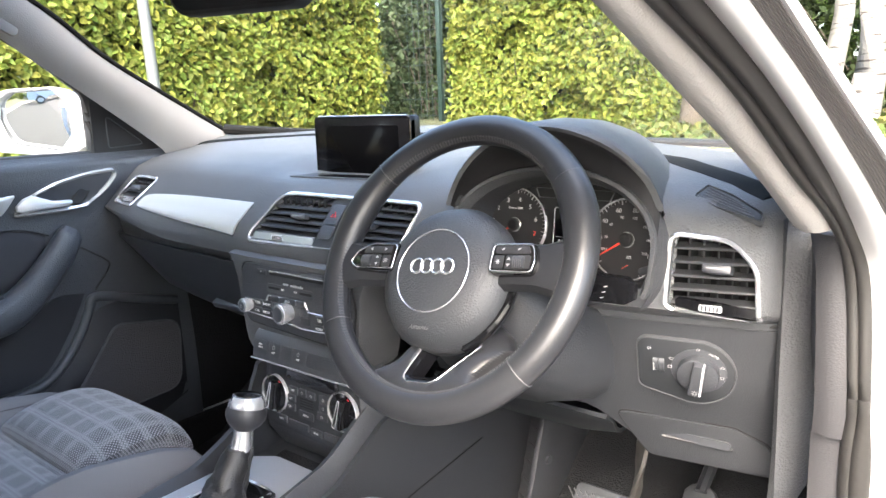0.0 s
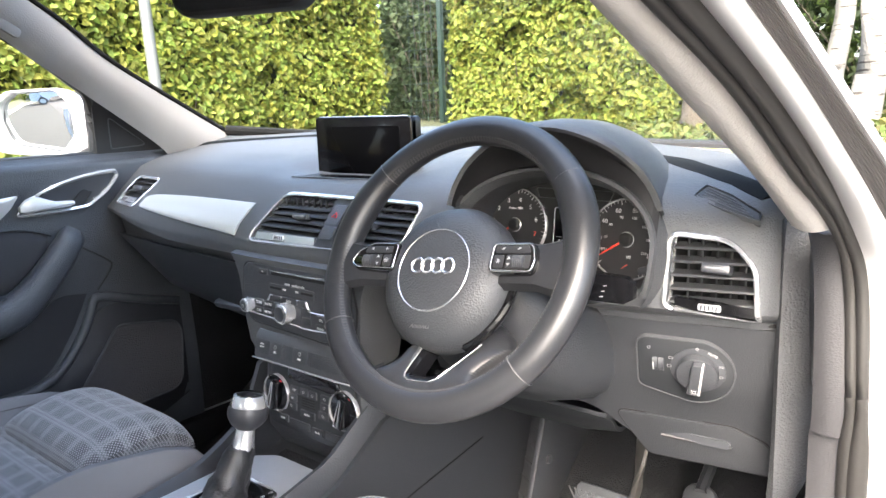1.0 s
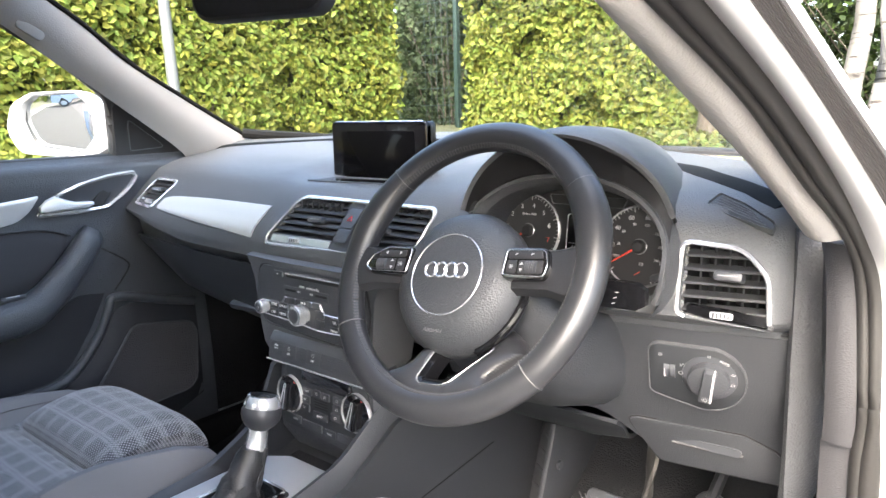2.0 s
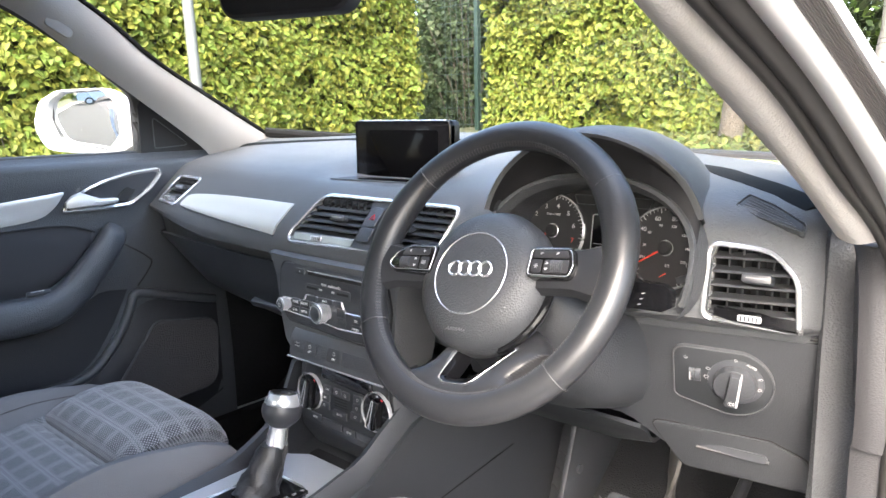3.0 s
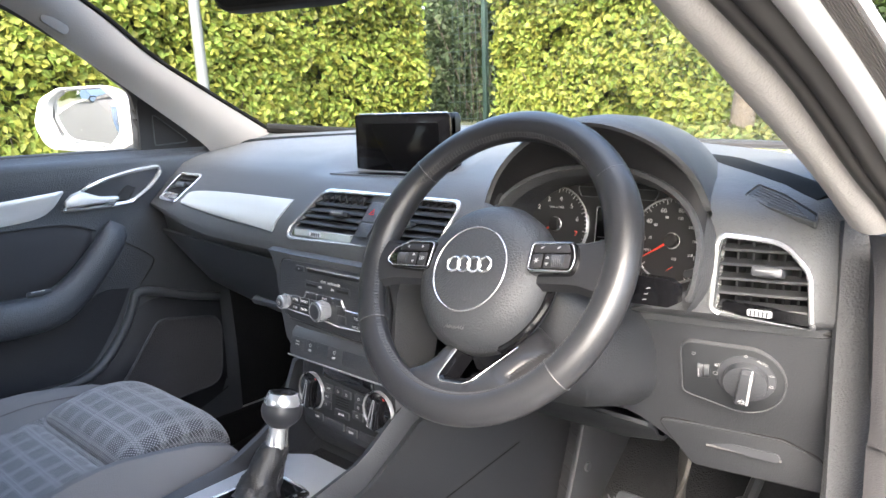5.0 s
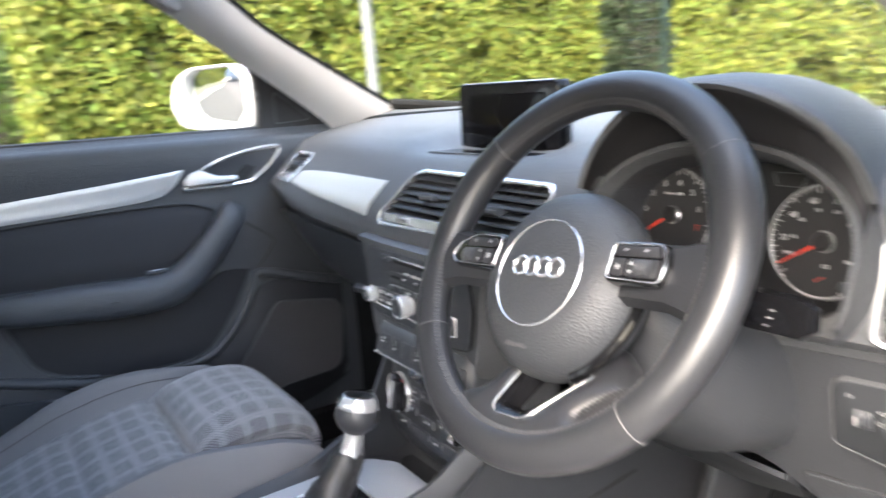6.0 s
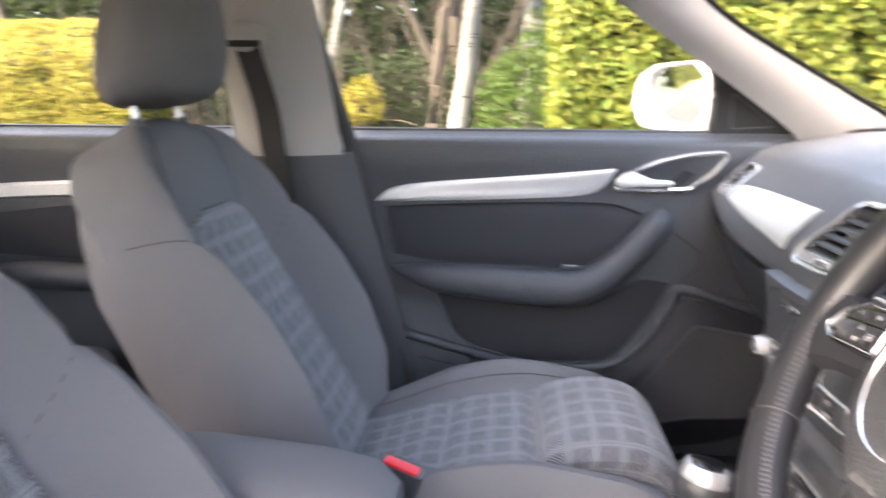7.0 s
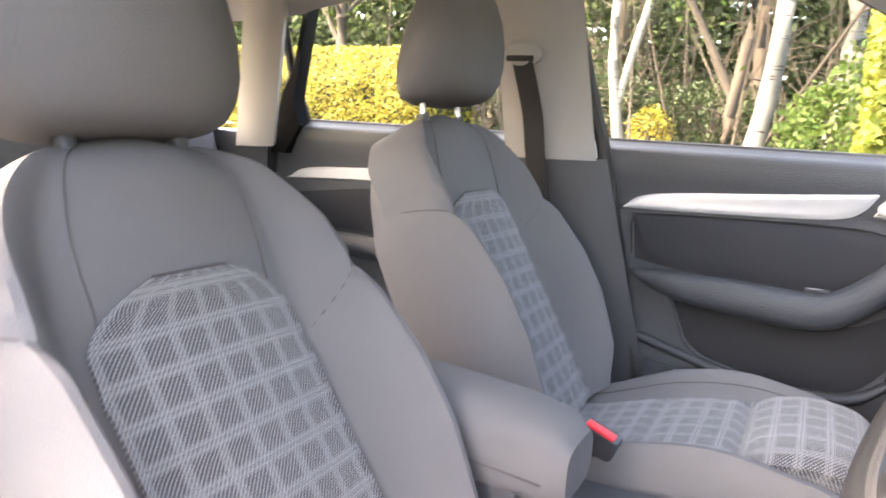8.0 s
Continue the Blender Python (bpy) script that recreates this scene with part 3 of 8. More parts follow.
def thicket(x0, x1, y0, y1, n, label, seed):
    """Many thin bare stems and slanting twigs at the edge of the wood."""
    rng = np.random.default_rng(seed)
    bm = bm_new()
    for _ in range(n):
        p = Vector((rng.uniform(x0, x1), rng.uniform(y0, y1), 0.5))
        h, lean = rng.uniform(1.2, 4.5), Vector((rng.normal(0, 0.22), rng.normal(0, 0.3), 1)).normalized()
        pts = [p + lean * h * t + Vector((rng.normal(0, 0.03), rng.normal(0, 0.03), 0)) * t for t in (0, 0.35, 0.7, 1.0)]
        r = rng.uniform(0.008, 0.03)
        tube(pts, [r, r * 0.8, r * 0.55, r * 0.2], 5, bm=bm)
        for _ in range(3):
            q = pts[1].lerp(pts[2], rng.uniform(-0.5, 1))
            side = Vector((rng.normal(0, 0.5), rng.normal(0, 1), rng.uniform(-0.2, 0.7))).normalized()
            tube([q, q + side * 0.3 + Vector((0, 0, 0.03)), q + side * rng.uniform(0.5, 0.9)], [r * 0.4, r * 0.3, r * 0.12], 4, bm=bm)
    return tagged(part("thicket", bm, BARK), label, "thicket", kind="stuff")


thicket(-11.5, -7.8, -6.0, 1.5, 150, "bare brown stems and twigs at the edge of the wood", 81)
wood = leaves("woodland", [(-13 - abs(random.gauss(0, 1.2)), random.uniform(-16, 6), 0.4 + 7 * random.random() ** 1.2) for _ in range(30000)], 0.17, DARK_LEAF, "dense dark wood in the distance", "woodland", 51)
hedge("hedge", (-5.3, -31.0), (-5.2, -13.5), 0.9, 0.1, 2.2, 0.13, HEDGE_LEAF, "long green hedge along the far side of the car park", 61, 7000)
wood_4 = leaves("woodland", [(random.uniform(-16, 9), -34 - abs(random.gauss(0, 1.2)), 0.1 + 6 * random.random() ** 1.2) for _ in range(9000)], 0.4, TREE_LEAF, "green wood at the far end of the car park", "woodland", 57)
wood_2 = leaves("woodland", [(random.uniform(-14, 10), 11 + abs(random.gauss(0, 1.2)), 0.6 + 7 * random.random() ** 1.1) for _ in range(30000)], 0.17, DARK_LEAF, "dense dark wood behind the front hedge", "woodland", 52)
wood_3 = leaves("woodland", [(-17 - abs(random.gauss(0, 1.5)), random.uniform(-26, 14), 0.2 + 8.5 * random.random() ** 1.2) for _ in range(30000)], 0.46, DARK_LEAF, "shaded wood further back", "woodland", 54)
grass_pts = [(random.uniform(-4.4, 2.5), random.uniform(3.3, 6.4)) for _ in range(9000)]
leaves("verge_weeds", [(x, y, ground_height(x, y) + 0.05 * random.random() + 0.01) for x, y in grass_pts], 0.075, leaf_mat("weed_leaf", (0.092, 0.104, 0.030), 0.5, 0.05), "low weeds, grass and fallen leaves on the bank", "weeds", 53, facing=(0, -0.3, 0.6))

# fence panel in the gap between the hedges
fence = thing("mesh_fence", "green wire mesh fence panel with a square post", "fence", (-5.2, 7.0, 0.9))
FENCE = mat("green_fence_paint", (0.010, 0.026, 0.022), 0.6)
part("post", box((-5.35, 7.0, 1.9), (0.06, 0.06, 2.2), 0.006), FENCE, fence)
for k in range(18):
    part("vertical_wire", tube([(-5.9 + k * 0.1, 7.0, 0.75), (-5.9 + k * 0.1, 7.0, 2.9)], 0.004, 5), FENCE, fence)
for k in range(9):
    part("horizontal_wire", tube([(-6.0, 7.005, 0.95 + k * 0.22), (-4.1, 7.005, 0.95 + k * 0.22)], 0.005, 5), FENCE, fence)
lamp_post = thing("lamp_post", "pale grey metal post at the hedge", "post", (-4.62, 2.60, 0.1))
part("pole", tube([(-4.62, 2.60, 0.0), (-4.62, 2.46, 4.2)], [0.05, 0.035], 16), mat("pale_grey_metal", (0.10, 0.105, 0.108), 0.5), lamp_post)
part("base_plate", box((-4.62, 2.60, 0.16), (0.2, 0.2, 0.02), 0.004), KERB, lamp_post)


# ---- car body ----
def mir(p):
    return Vector((-p[0], p[1], p[2]))


car_body = thing("car", "white painted car shell with bonnet, roof and door frames", "car", (0, 0.3, 0.15))
# floor pan, firewall and sills
floor_pan = part("floor", sheet([[(x, y, lerp_at(y, (-2.2, -1.0, -0.95, 0.35, 0.75), (0.42, 0.42, 0.32, 0.32, 0.62)) + 0.16 * math.exp(-((x / 0.13) ** 4))) for y in np.linspace(-2.2, 0.75, 40)] for x in np.linspace(-0.74, 0.74, 31)], 0.05), CARPET)
tagged(floor_pan, "dark grey carpeted car floor", "floor", kind="structure")
part("bulkhead", box((0, 0.83, 0.70), (1.46, 0.08, 0.52), 0.02), PLASTIC_DARK, car_body, "dark bulkhead behind the dashboard")
for sx in (-1, 1):
    part("sill", box((sx * 0.77, -0.35, 0.33), (0.12, 2.0, 0.14), 0.03), WHITE_PAINT, car_body)
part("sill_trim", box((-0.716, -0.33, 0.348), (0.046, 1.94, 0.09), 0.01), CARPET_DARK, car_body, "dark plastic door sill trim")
# bonnet
def bonnet_z(x, y):
    return 1.022 - 0.06 * (y - 0.95) ** 1.5 * (y > 0.95) - 0.10 * (abs(x) / 0.8) ** 3 - 0.02 * (y - 0.9)


part("bonnet", sheet([[(x * (1 - 0.06 * (y - 0.9)), y, bonnet_z(x, max(y, 0.95)) - 0.001) for y in np.linspace(0.86 - 0.3 * (x / 0.8) ** 2, 1.95, 18)] for x in np.linspace(-0.82, 0.82, 25)], 0.02), WHITE_PAINT, car_body, "white bonnet beyond the windscreen")
part("front_end", box((0, 1.95, 0.62), (1.6, 0.25, 0.62), 0.1, seg=4), WHITE_PAINT, car_body)
for sx in (-1, 1):
    part("front_wing", box((sx * 0.83, 1.15, 0.68), (0.12, 1.55, 0.52), 0.05, seg=3), WHITE_PAINT, car_body)
for sx in (-1, 1):
    part("rear_wing", loft([[Vector((sx * x, y, z)) for y, z in ((-2.45, 0.35), (-1.45 - 0.42, 0.35), (-1.45 - 0.30, 0.62), (-1.45, 0.74), (-1.45 + 0.30, 0.62), (-1.45 + 0.40, 0.35), (-1.0, 0.34), (-1.0, 0.40), (-1.45, 0.98), (-2.2, 1.0), (-2.45, 0.85))] for x in (0.80, 0.87)]), WHITE_PAINT, car_body)
    for wy in (1.28, -1.45):
        tyre = part("wheel", loft([[Vector((sx * x, wy + r * math.cos(a), 0.335 + r * math.sin(a))) for a in [2 * math.pi * k / 36 for k in range(36)]] for x, r in ((0.64, 0.24), (0.64, 0.31), (0.66, 0.335), (0.84, 0.335), (0.86, 0.31), (0.86, 0.23), (0.835, 0.22))]), RUBBER, car_body, "black tyre on a silver wheel")
        part("rim", loft([[Vector((sx * x, wy + r * math.cos(a), 0.335 + r * math.sin(a))) for a in [2 * math.pi * k / 36 for k in range(36)]] for x, r in ((0.70, 0.22), (0.845, 0.225), (0.85, 0.20), (0.83, 0.06), (0.835, 0.01))]), ALU, tyre)
# roof: outer skin and lining
def roof_z(x, y):
    return 1.50 - 0.10 * (x / 0.62) ** 2 - 0.06 * ((y + 0.9) / 1.2) ** 2


part("roof", sheet([[(x, y, roof_z(x, y) + 0.05) for y in np.linspace(-2.15, -0.05, 24)] for x in np.linspace(-0.63, 0.63, 19)], 0.012), WHITE_PAINT, car_body)
lining = part("ceiling", sheet([[(x, y, roof_z(x, y) - 0.005) for y in np.linspace(-2.15, -0.05, 24)] for x in np.linspace(-0.6, 0.6, 19)], 0.02), HEADLINER)
tagged(lining, "light grey cloth roof lining of the car", "ceiling", kind="structure")


def strip(name, edge_a, edge_b, material, parent, bulge=(0, 0, 0), thick=0.02, n=26, across=7, label="", back=None):
    """A curved strip between two edge curves, bulging between them."""
    A, B, g = cat(edge_a, n), cat(edge_b, n), Vector(bulge)
    rows = [[a.lerp(b, k / (across - 1)) + g * math.sin(math.pi * k / (across - 1)) for k in range(across)] for a, b in zip(A, B)]
    return part(name, sheet(rows, thick, back=back), material, parent, label)


# passenger side A pillar lining
pas_front = [(-0.705, 0.50, 1.06), (-0.70, 0.463, 1.078), (-0.665, 0.272, 1.177), (-0.642, 0.153, 1.242), (-0.615, 0.04, 1.32), (-0.58, -0.15, 1.43)]
pas_rear = [(-0.73, 0.31, 1.02), (-0.71, 0.305, 1.048), (-0.673, 0.138, 1.162), (-0.646, 0.018, 1.238), (-0.626, -0.10, 1.315), (-0.60, -0.30, 1.40)]
pillar_a = thing("windscreen_pillar", "pale grey cloth-covered windscreen pillar lining", "pillar", (-0.71, 0.4, 1.05))
strip("lining", pas_front, pas_rear, HEADLINER, pillar_a, (0.014, -0.004, 0.0), back=(-0.018, 0.012, 0.006))
strip("outer_skin", [Vector(p) + Vector((-0.05, 0.004, -0.016)) for p in pas_front], [Vector(p) + Vector((-0.06, 0.035, 0.0)) for p in pas_rear], WHITE_PAINT, pillar_a, (-0.02, 0, 0.01))
part("airbag_badge", slab(rrect(0.05, 0.018, 0.008), plane_m((-0.6125, -0.03, 1.292), (0.1, 0.75, -0.5), (0, 0.5, 0.8)), 0.008, 0.001), mat("badge_grey", (0.25, 0.24, 0.23), 0.8), pillar_a, "small oval safety badge")
# driver side A pillar lining, with its seals and painted flange, the door standing open
drv_in = [(0.548, -0.55, 1.36), (0.563, -0.33, 1.30), (0.587, -0.148, 1.217), (0.597, -0.121, 1.197), (0.623, -0.04, 1.138), (0.654, 0.059, 1.066), (0.671, 0.143, 1.005), (0.677, 0.175, 0.98)]


def beside(steps, low):
    """A line along the pillar, so far outwards from its inner edge, and on down the door frame."""
    return cat([Vector(p) + Vector((d, 0.0, 0.0)) for p, d in zip(drv_in[:7], steps)] + [Vector(p) for p in low], 60)


EDGE_OUT = beside((0.037, 0.037, 0.037, 0.038, 0.042, 0.032, 0.035), [(0.714, 0.17, 0.95), (0.723, 0.17, 0.838), (0.722, 0.18, 0.77), (0.722, 0.2, 0.5), (0.722, 0.2, 0.36)])
SEAL_OUT = beside((0.069, 0.069, 0.070, 0.070, 0.070, 0.060, 0.051), [(0.735, 0.168, 0.95), (0.743, 0.168, 0.84), (0.743, 0.178, 0.74), (0.743, 0.2, 0.5), (0.743, 0.2, 0.36)])
WHITE_OUT = beside((0.096, 0.097, 0.099, 0.097, 0.094, 0.085, 0.085), [(0.80, 0.16, 0.95), (0.835, 0.175, 0.84), (0.85, 0.19, 0.74), (0.85, 0.21, 0.5), (0.85, 0.21, 0.36)])
RIB_OUT = beside((0.113, 0.114, 0.116, 0.114, 0.110, 0.106, 0.106), [(0.818, 0.165, 0.95), (0.852, 0.18, 0.84), (0.866, 0.195, 0.74), (0.866, 0.215, 0.5), (0.866, 0.215, 0.36)])
pillar_b = thing("windscreen_pillar", "beige-grey cloth-covered windscreen pillar lining with a dark seal", "pillar", (0.69, 0.15, 1.0))
strip("lining", drv_in[:7], [Vector(p) + Vector((d, 0.0, 0.0)) for p, d in zip(drv_in[:7], (0.037, 0.037, 0.037, 0.038, 0.042, 0.032, 0.035))], HEADLINER, pillar_b, (0, -0.008, -0.004), n=40, across=9, back=(0, 0.03, 0.005))
strip("inner_return", [Vector(p) + Vector((-0.008, 0.30, 0.04)) for p in drv_in[:7]], [Vector(p) + Vector((0, 0.002, 0)) for p in drv_in[:7]], HEADLINER, pillar_b, n=40, back=(0.008, 0, 0))
part("seal_bed", sheet([[a.lerp(b, t) + Vector((0, 0.008, 0)) for t in (-0.1, 0.5, 1.05)] for a, b in zip(EDGE_OUT, SEAL_OUT)], 0, back=(0, 0.03, 0)), RUBBER, pillar_b)
for t_, r_ in ((0.24, 0.26), (0.72, 0.29)):
    part("door_seal", tube([a.lerp(b, t_) for a, b in zip(EDGE_OUT, SEAL_OUT)], [max(0.006, r_ * (b - a).length) for a, b in zip(EDGE_OUT, SEAL_OUT)], 12), RUBBER, pillar_b, "black rubber door seal")
part("door_frame_flange", sheet([[a.lerp(b, t) + Vector((0, -0.006 * math.sin(math.pi * t), -0.002 * math.sin(math.pi * t))) for t in np.linspace(0, 1, 8)] for a, b in zip(SEAL_OUT, WHITE_OUT)], 0, back=(0, 0.02, 0.004)), WHITE_PAINT, pillar_b, "white painted door frame flange")
part("ribbed_strip", sheet([[a.lerp(b, t / 18) + Vector((0, -0.0012 * (t % 2), 0)) for t in range(19)] for a, b in zip(WHITE_OUT, RIB_OUT)], 0, back=(0, 0.018, 0.004)), mat("grey_ribbed_rubber", (0.11, 0.10, 0.098), 0.55), pillar_b, "grey ribbed rubber gasket strip")
part("pillar_edge", sheet([[a + Vector((d, y_, 0)) for d, y_ in ((0, 0), (0.003, -0.001), (0.0055, 0.003), (0.0055, 0.02))] for a in RIB_OUT], 0, back=(-0.004, 0.004, 0)), WHITE_PAINT, pillar_b, "pale outer edge of the pillar")
part("hinge_check", box((0.80, 0.19, 0.69), (0.05, 0.03, 0.035), 0.006), RUBBER, pillar_b, "black door hinge")
part("hinge_bolt", tube([(0.795, 0.175, 0.692), (0.795, 0.165, 0.692)], 0.008, 8), CHROME, pillar_b)
# trim at the foot of the driver side pillar
kick_l, kick_r = [(0.677, 0.182, 0.995), (0.687, 0.172, 0.95), (0.693, 0.171, 0.831), (0.692, 0.175, 0.79)], [(0.707, 0.150, 0.997), (0.714, 0.168, 0.95), (0.722, 0.168, 0.838), (0.722, 0.172, 0.79)]
strip("kick_panel", kick_l, kick_r, KICK, pillar_b, (0, -0.004, 0), n=24, back=(0, 0.02, 0), label="grained dark plastic pillar foot trim")
strip("kick_panel_lower", [(0.690, 0.180, 0.788), (0.690, 0.19, 0.6), (0.69, 0.2, 0.36)], [(0.722, 0.177, 0.788), (0.722, 0.195, 0.6), (0.722, 0.2, 0.36)], KICK, pillar_b, (0, -0.003, 0), n=12, back=(0, 0.02, 0))
strip("cap_strip", [(0.660, 0.24, 0.985), (0.668, 0.235, 0.90), (0.676, 0.235, 0.83)], [(0.684, 0.20, 0.985), (0.690, 0.195, 0.90), (0.694, 0.195, 0.80)], PLASTIC_DARK, pillar_b, n=12, back=(0.004, 0.01, 0), label="grained strip beside the dashboard")

# passenger side footwell wall, its deep shade put into a darker carpet colour
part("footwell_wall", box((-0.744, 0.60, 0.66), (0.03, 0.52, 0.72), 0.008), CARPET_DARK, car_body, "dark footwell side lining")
part("footwell_wall", box((0.735, 0.60, 0.66), (0.03, 0.5, 0.72), 0.008), CARPET, car_body, "dark footwell side lining")
# rear door behind the driver
door_4 = thing("door_4", "closed rear door behind the driver with dark lining", "car door", (0.78, -1.15, 0.36))
part("lining", box((0.755, -1.17, 0.70), (0.05, 0.72, 0.68), 0.015), DOOR_PLASTIC, door_4)
part("outer_skin", box((0.84, -1.17, 0.68), (0.03, 0.74, 0.72), 0.012), WHITE_PAINT, door_4)
# the driver's door, standing wide open
open_door = thing("door_3", "open driver door with dark lining, swung wide", "car door", (0.86, 0.28, 0.3))
od = Matrix.Translation((0.86, 0.28, 0)) @ Matrix.Rotation(radians(68), 4, "Z")


def od_net(x0, z0, z1, y0=-1.0, bulge=0.0):
    return [[od @ Vector((x0 + bulge * math.sin(math.pi * (z - z0) / (z1 - z0)), y, z)) for y in np.linspace(y0, -0.02, 10)] for z in np.linspace(z0, z1, 12)]


part("lining", sheet(od_net(-0.07, 0.36, 1.04, bulge=-0.03), 0, back=od.to_3x3() @ Vector((0.05, 0, 0))), DOOR_PLASTIC, open_door)
part("outer_skin", sheet(od_net(0.0, 0.3, 1.03, bulge=0.03), 0, back=od.to_3x3() @ Vector((0.012, 0, 0))), WHITE_PAINT, open_door)
part("window_frame", tube([od @ Vector(p) for p in cat([(-0.01, -0.05, 1.03), (-0.04, -0.35, 1.22), (-0.09, -0.7, 1.38), (-0.09, -0.95, 1.40), (-0.02, -1.0, 1.03)], 30)], 0.016, 8), RUBBER, open_door, "black window frame")
part("armrest", tube([od @ Vector(p) for p in cat([(-0.12, -0.25, 0.88), (-0.13, -0.4, 0.78), (-0.13, -0.8, 0.77)], 14)], 0.035, 10), DOOR_PLASTIC, open_door)

# windscreen
EDGE = cat([Vector(p) + Vector((-0.004, 0.012, 0.004)) for p in pas_front[1:]], 40)


def screen_point(u, v):
    e = EDGE[min(int(v * 39), 38)].lerp(EDGE[min(int(v * 39), 38) + 1], v * 39 - min(int(v * 39), 38))
    edge = Vector((math.copysign(abs(e.x), u), e.y, e.z))
    mid = Vector((0, 0.84, 1.035)).lerp(Vector((0, 0.0, 1.46)), v) + Vector((0, 0.03, 0.04)) * math.sin(math.pi * v)
    p = mid.lerp(edge, u * u)
    p.x = edge.x * abs(u)
    return p


windscreen = part("windscreen", sheet([[screen_point(u, v) for v in np.linspace(0, 1, 14)] for u in np.linspace(-1, 0.87, 25)], 0.005), GLASS)
windscreen.visible_shadow = False
tagged(windscreen, "clear curved windscreen glass", "windscreen", kind="structure")
part("windscreen_seal", tube([screen_point(u, 0.0) + Vector((0, -0.005, 0.002 - 0.05 * max(0.0, u) - 0.012 * (u > -0.2))) for u in np.linspace(-1, 1, 40)], 0.012, 8), RUBBER_MATT, car_body, "black windscreen edge band")
for sgn in (-1,):
    part("windscreen_seal", tube([screen_point(sgn, v) + Vector((sgn * 0.003, 0.002, -0.002)) for v in np.linspace(0, 1, 24)], 0.005, 8), RUBBER_MATT, car_body, "black windscreen edge band")
part("wiper_arm", tube(cat([(0.62, 0.80, 1.03), (0.30, 0.93, 1.03), (-0.10, 0.97, 1.035)], 14), 0.008, 8), RUBBER, car_body, "black wiper arm at the base of the windscreen")

# B pillars, rails, C pillars, tailgate
def quad_strip(name, corners, material, parent, bulge, thick=0.03, label=""):
    """A panel over four corners: lower front, upper front, upper rear, lower rear."""
    a, b, c, d = (Vector(p) for p in corners)
    return strip(name, [a.lerp(b, t) for t in (0, 0.33, 0.66, 1)], [d.lerp(c, t) for t in (0, 0.33, 0.66, 1)], material, parent, bulge, thick, 14, 7, label)


for sx in (-1, 1):
    side = thing("door_pillar", "pale grey cloth-covered door pillar with a dark plastic foot", "pillar", (sx * 0.72, -0.63, 0.4))
    if sx < 0:
        quad_strip("upper_lining", [(sx * 0.70, -0.553, 1.008), (sx * 0.615, -0.60, 1.40), (sx * 0.615, -0.77, 1.40), (sx * 0.70, -0.742, 1.005)], HEADLINER, side, (0.02, 0, 0))
        quad_strip("foot", [(sx * 0.738, -0.36, 0.36), (sx * 0.710, -0.535, 1.006), (sx * 0.703, -0.742, 1.006), (sx * 0.735, -0.72, 0.36)], PLASTIC_DARK, side, (0.025, 0, 0))
        part("seal", tube(cat([(sx * 0.735, -0.405, 0.36), (sx * 0.728, -0.47, 0.7), (sx * 0.712, -0.535, 1.0), (sx * 0.69, -0.56, 1.1), (sx * 0.64, -0.615, 1.35), (sx * 0.60, -0.55, 1.42), (sx * 0.60, -0.32, 1.395)], 40), 0.017, 8), RUBBER, side, "black rubber door seal")
        part("bright_edge", tube(cat([(sx * 0.703, -0.551, 1.01), (sx * 0.665, -0.578, 1.17), (sx * 0.622, -0.605, 1.38)], 20), 0.004, 6), mat("pale_blue_edge", (0.5, 0.53, 0.55), 0.4), side)
    else:
        quad_strip("upper_lining", [(sx * 0.70, -0.66, 1.0), (sx * 0.62, -0.70, 1.40), (sx * 0.62, -0.85, 1.40), (sx * 0.70, -0.82, 1.0)], HEADLINER, side, (-0.02, 0, 0))
        quad_strip("foot", [(sx * 0.735, -0.62, 0.36), (sx * 0.703, -0.66, 1.0), (sx * 0.703, -0.82, 1.0), (sx * 0.735, -0.82, 0.36)], PLASTIC_DARK, side, (-0.025, 0, 0))
    strip("roof_edge_panel", [(sx * 0.632, -0.62, 1.385), (sx * 0.640, -0.85, 1.368), (sx * 0.642, -1.06, 1.348), (sx * 0.640, -1.24, 1.322), (sx * 0.632, -1.40, 1.295), (sx * 0.60, -1.95, 1.27)], [(sx * 0.56, -0.62, 1.43), (sx * 0.56, -0.85, 1.435), (sx * 0.56, -1.06, 1.43), (sx * 0.56, -1.24, 1.42), (sx * 0.555, -1.40, 1.40), (sx * 0.52, -1.95, 1.36)], HEADLINER, side, (-sx * 0.012, 0, -0.012), back=(0, 0, 0.02), label="pale cloth lining above the rear windows")
    rail = part("roof_rail_lining", tube(cat([(sx * 0.60, -0.20, 1.395), (sx * 0.605, -0.6, 1.425), (sx * 0.605, -1.2, 1.42), (sx * 0.57, -2.0, 1.33)], 20), 0.04, 10, 0.7), HEADLINER, side, "pale cloth roof edge lining")

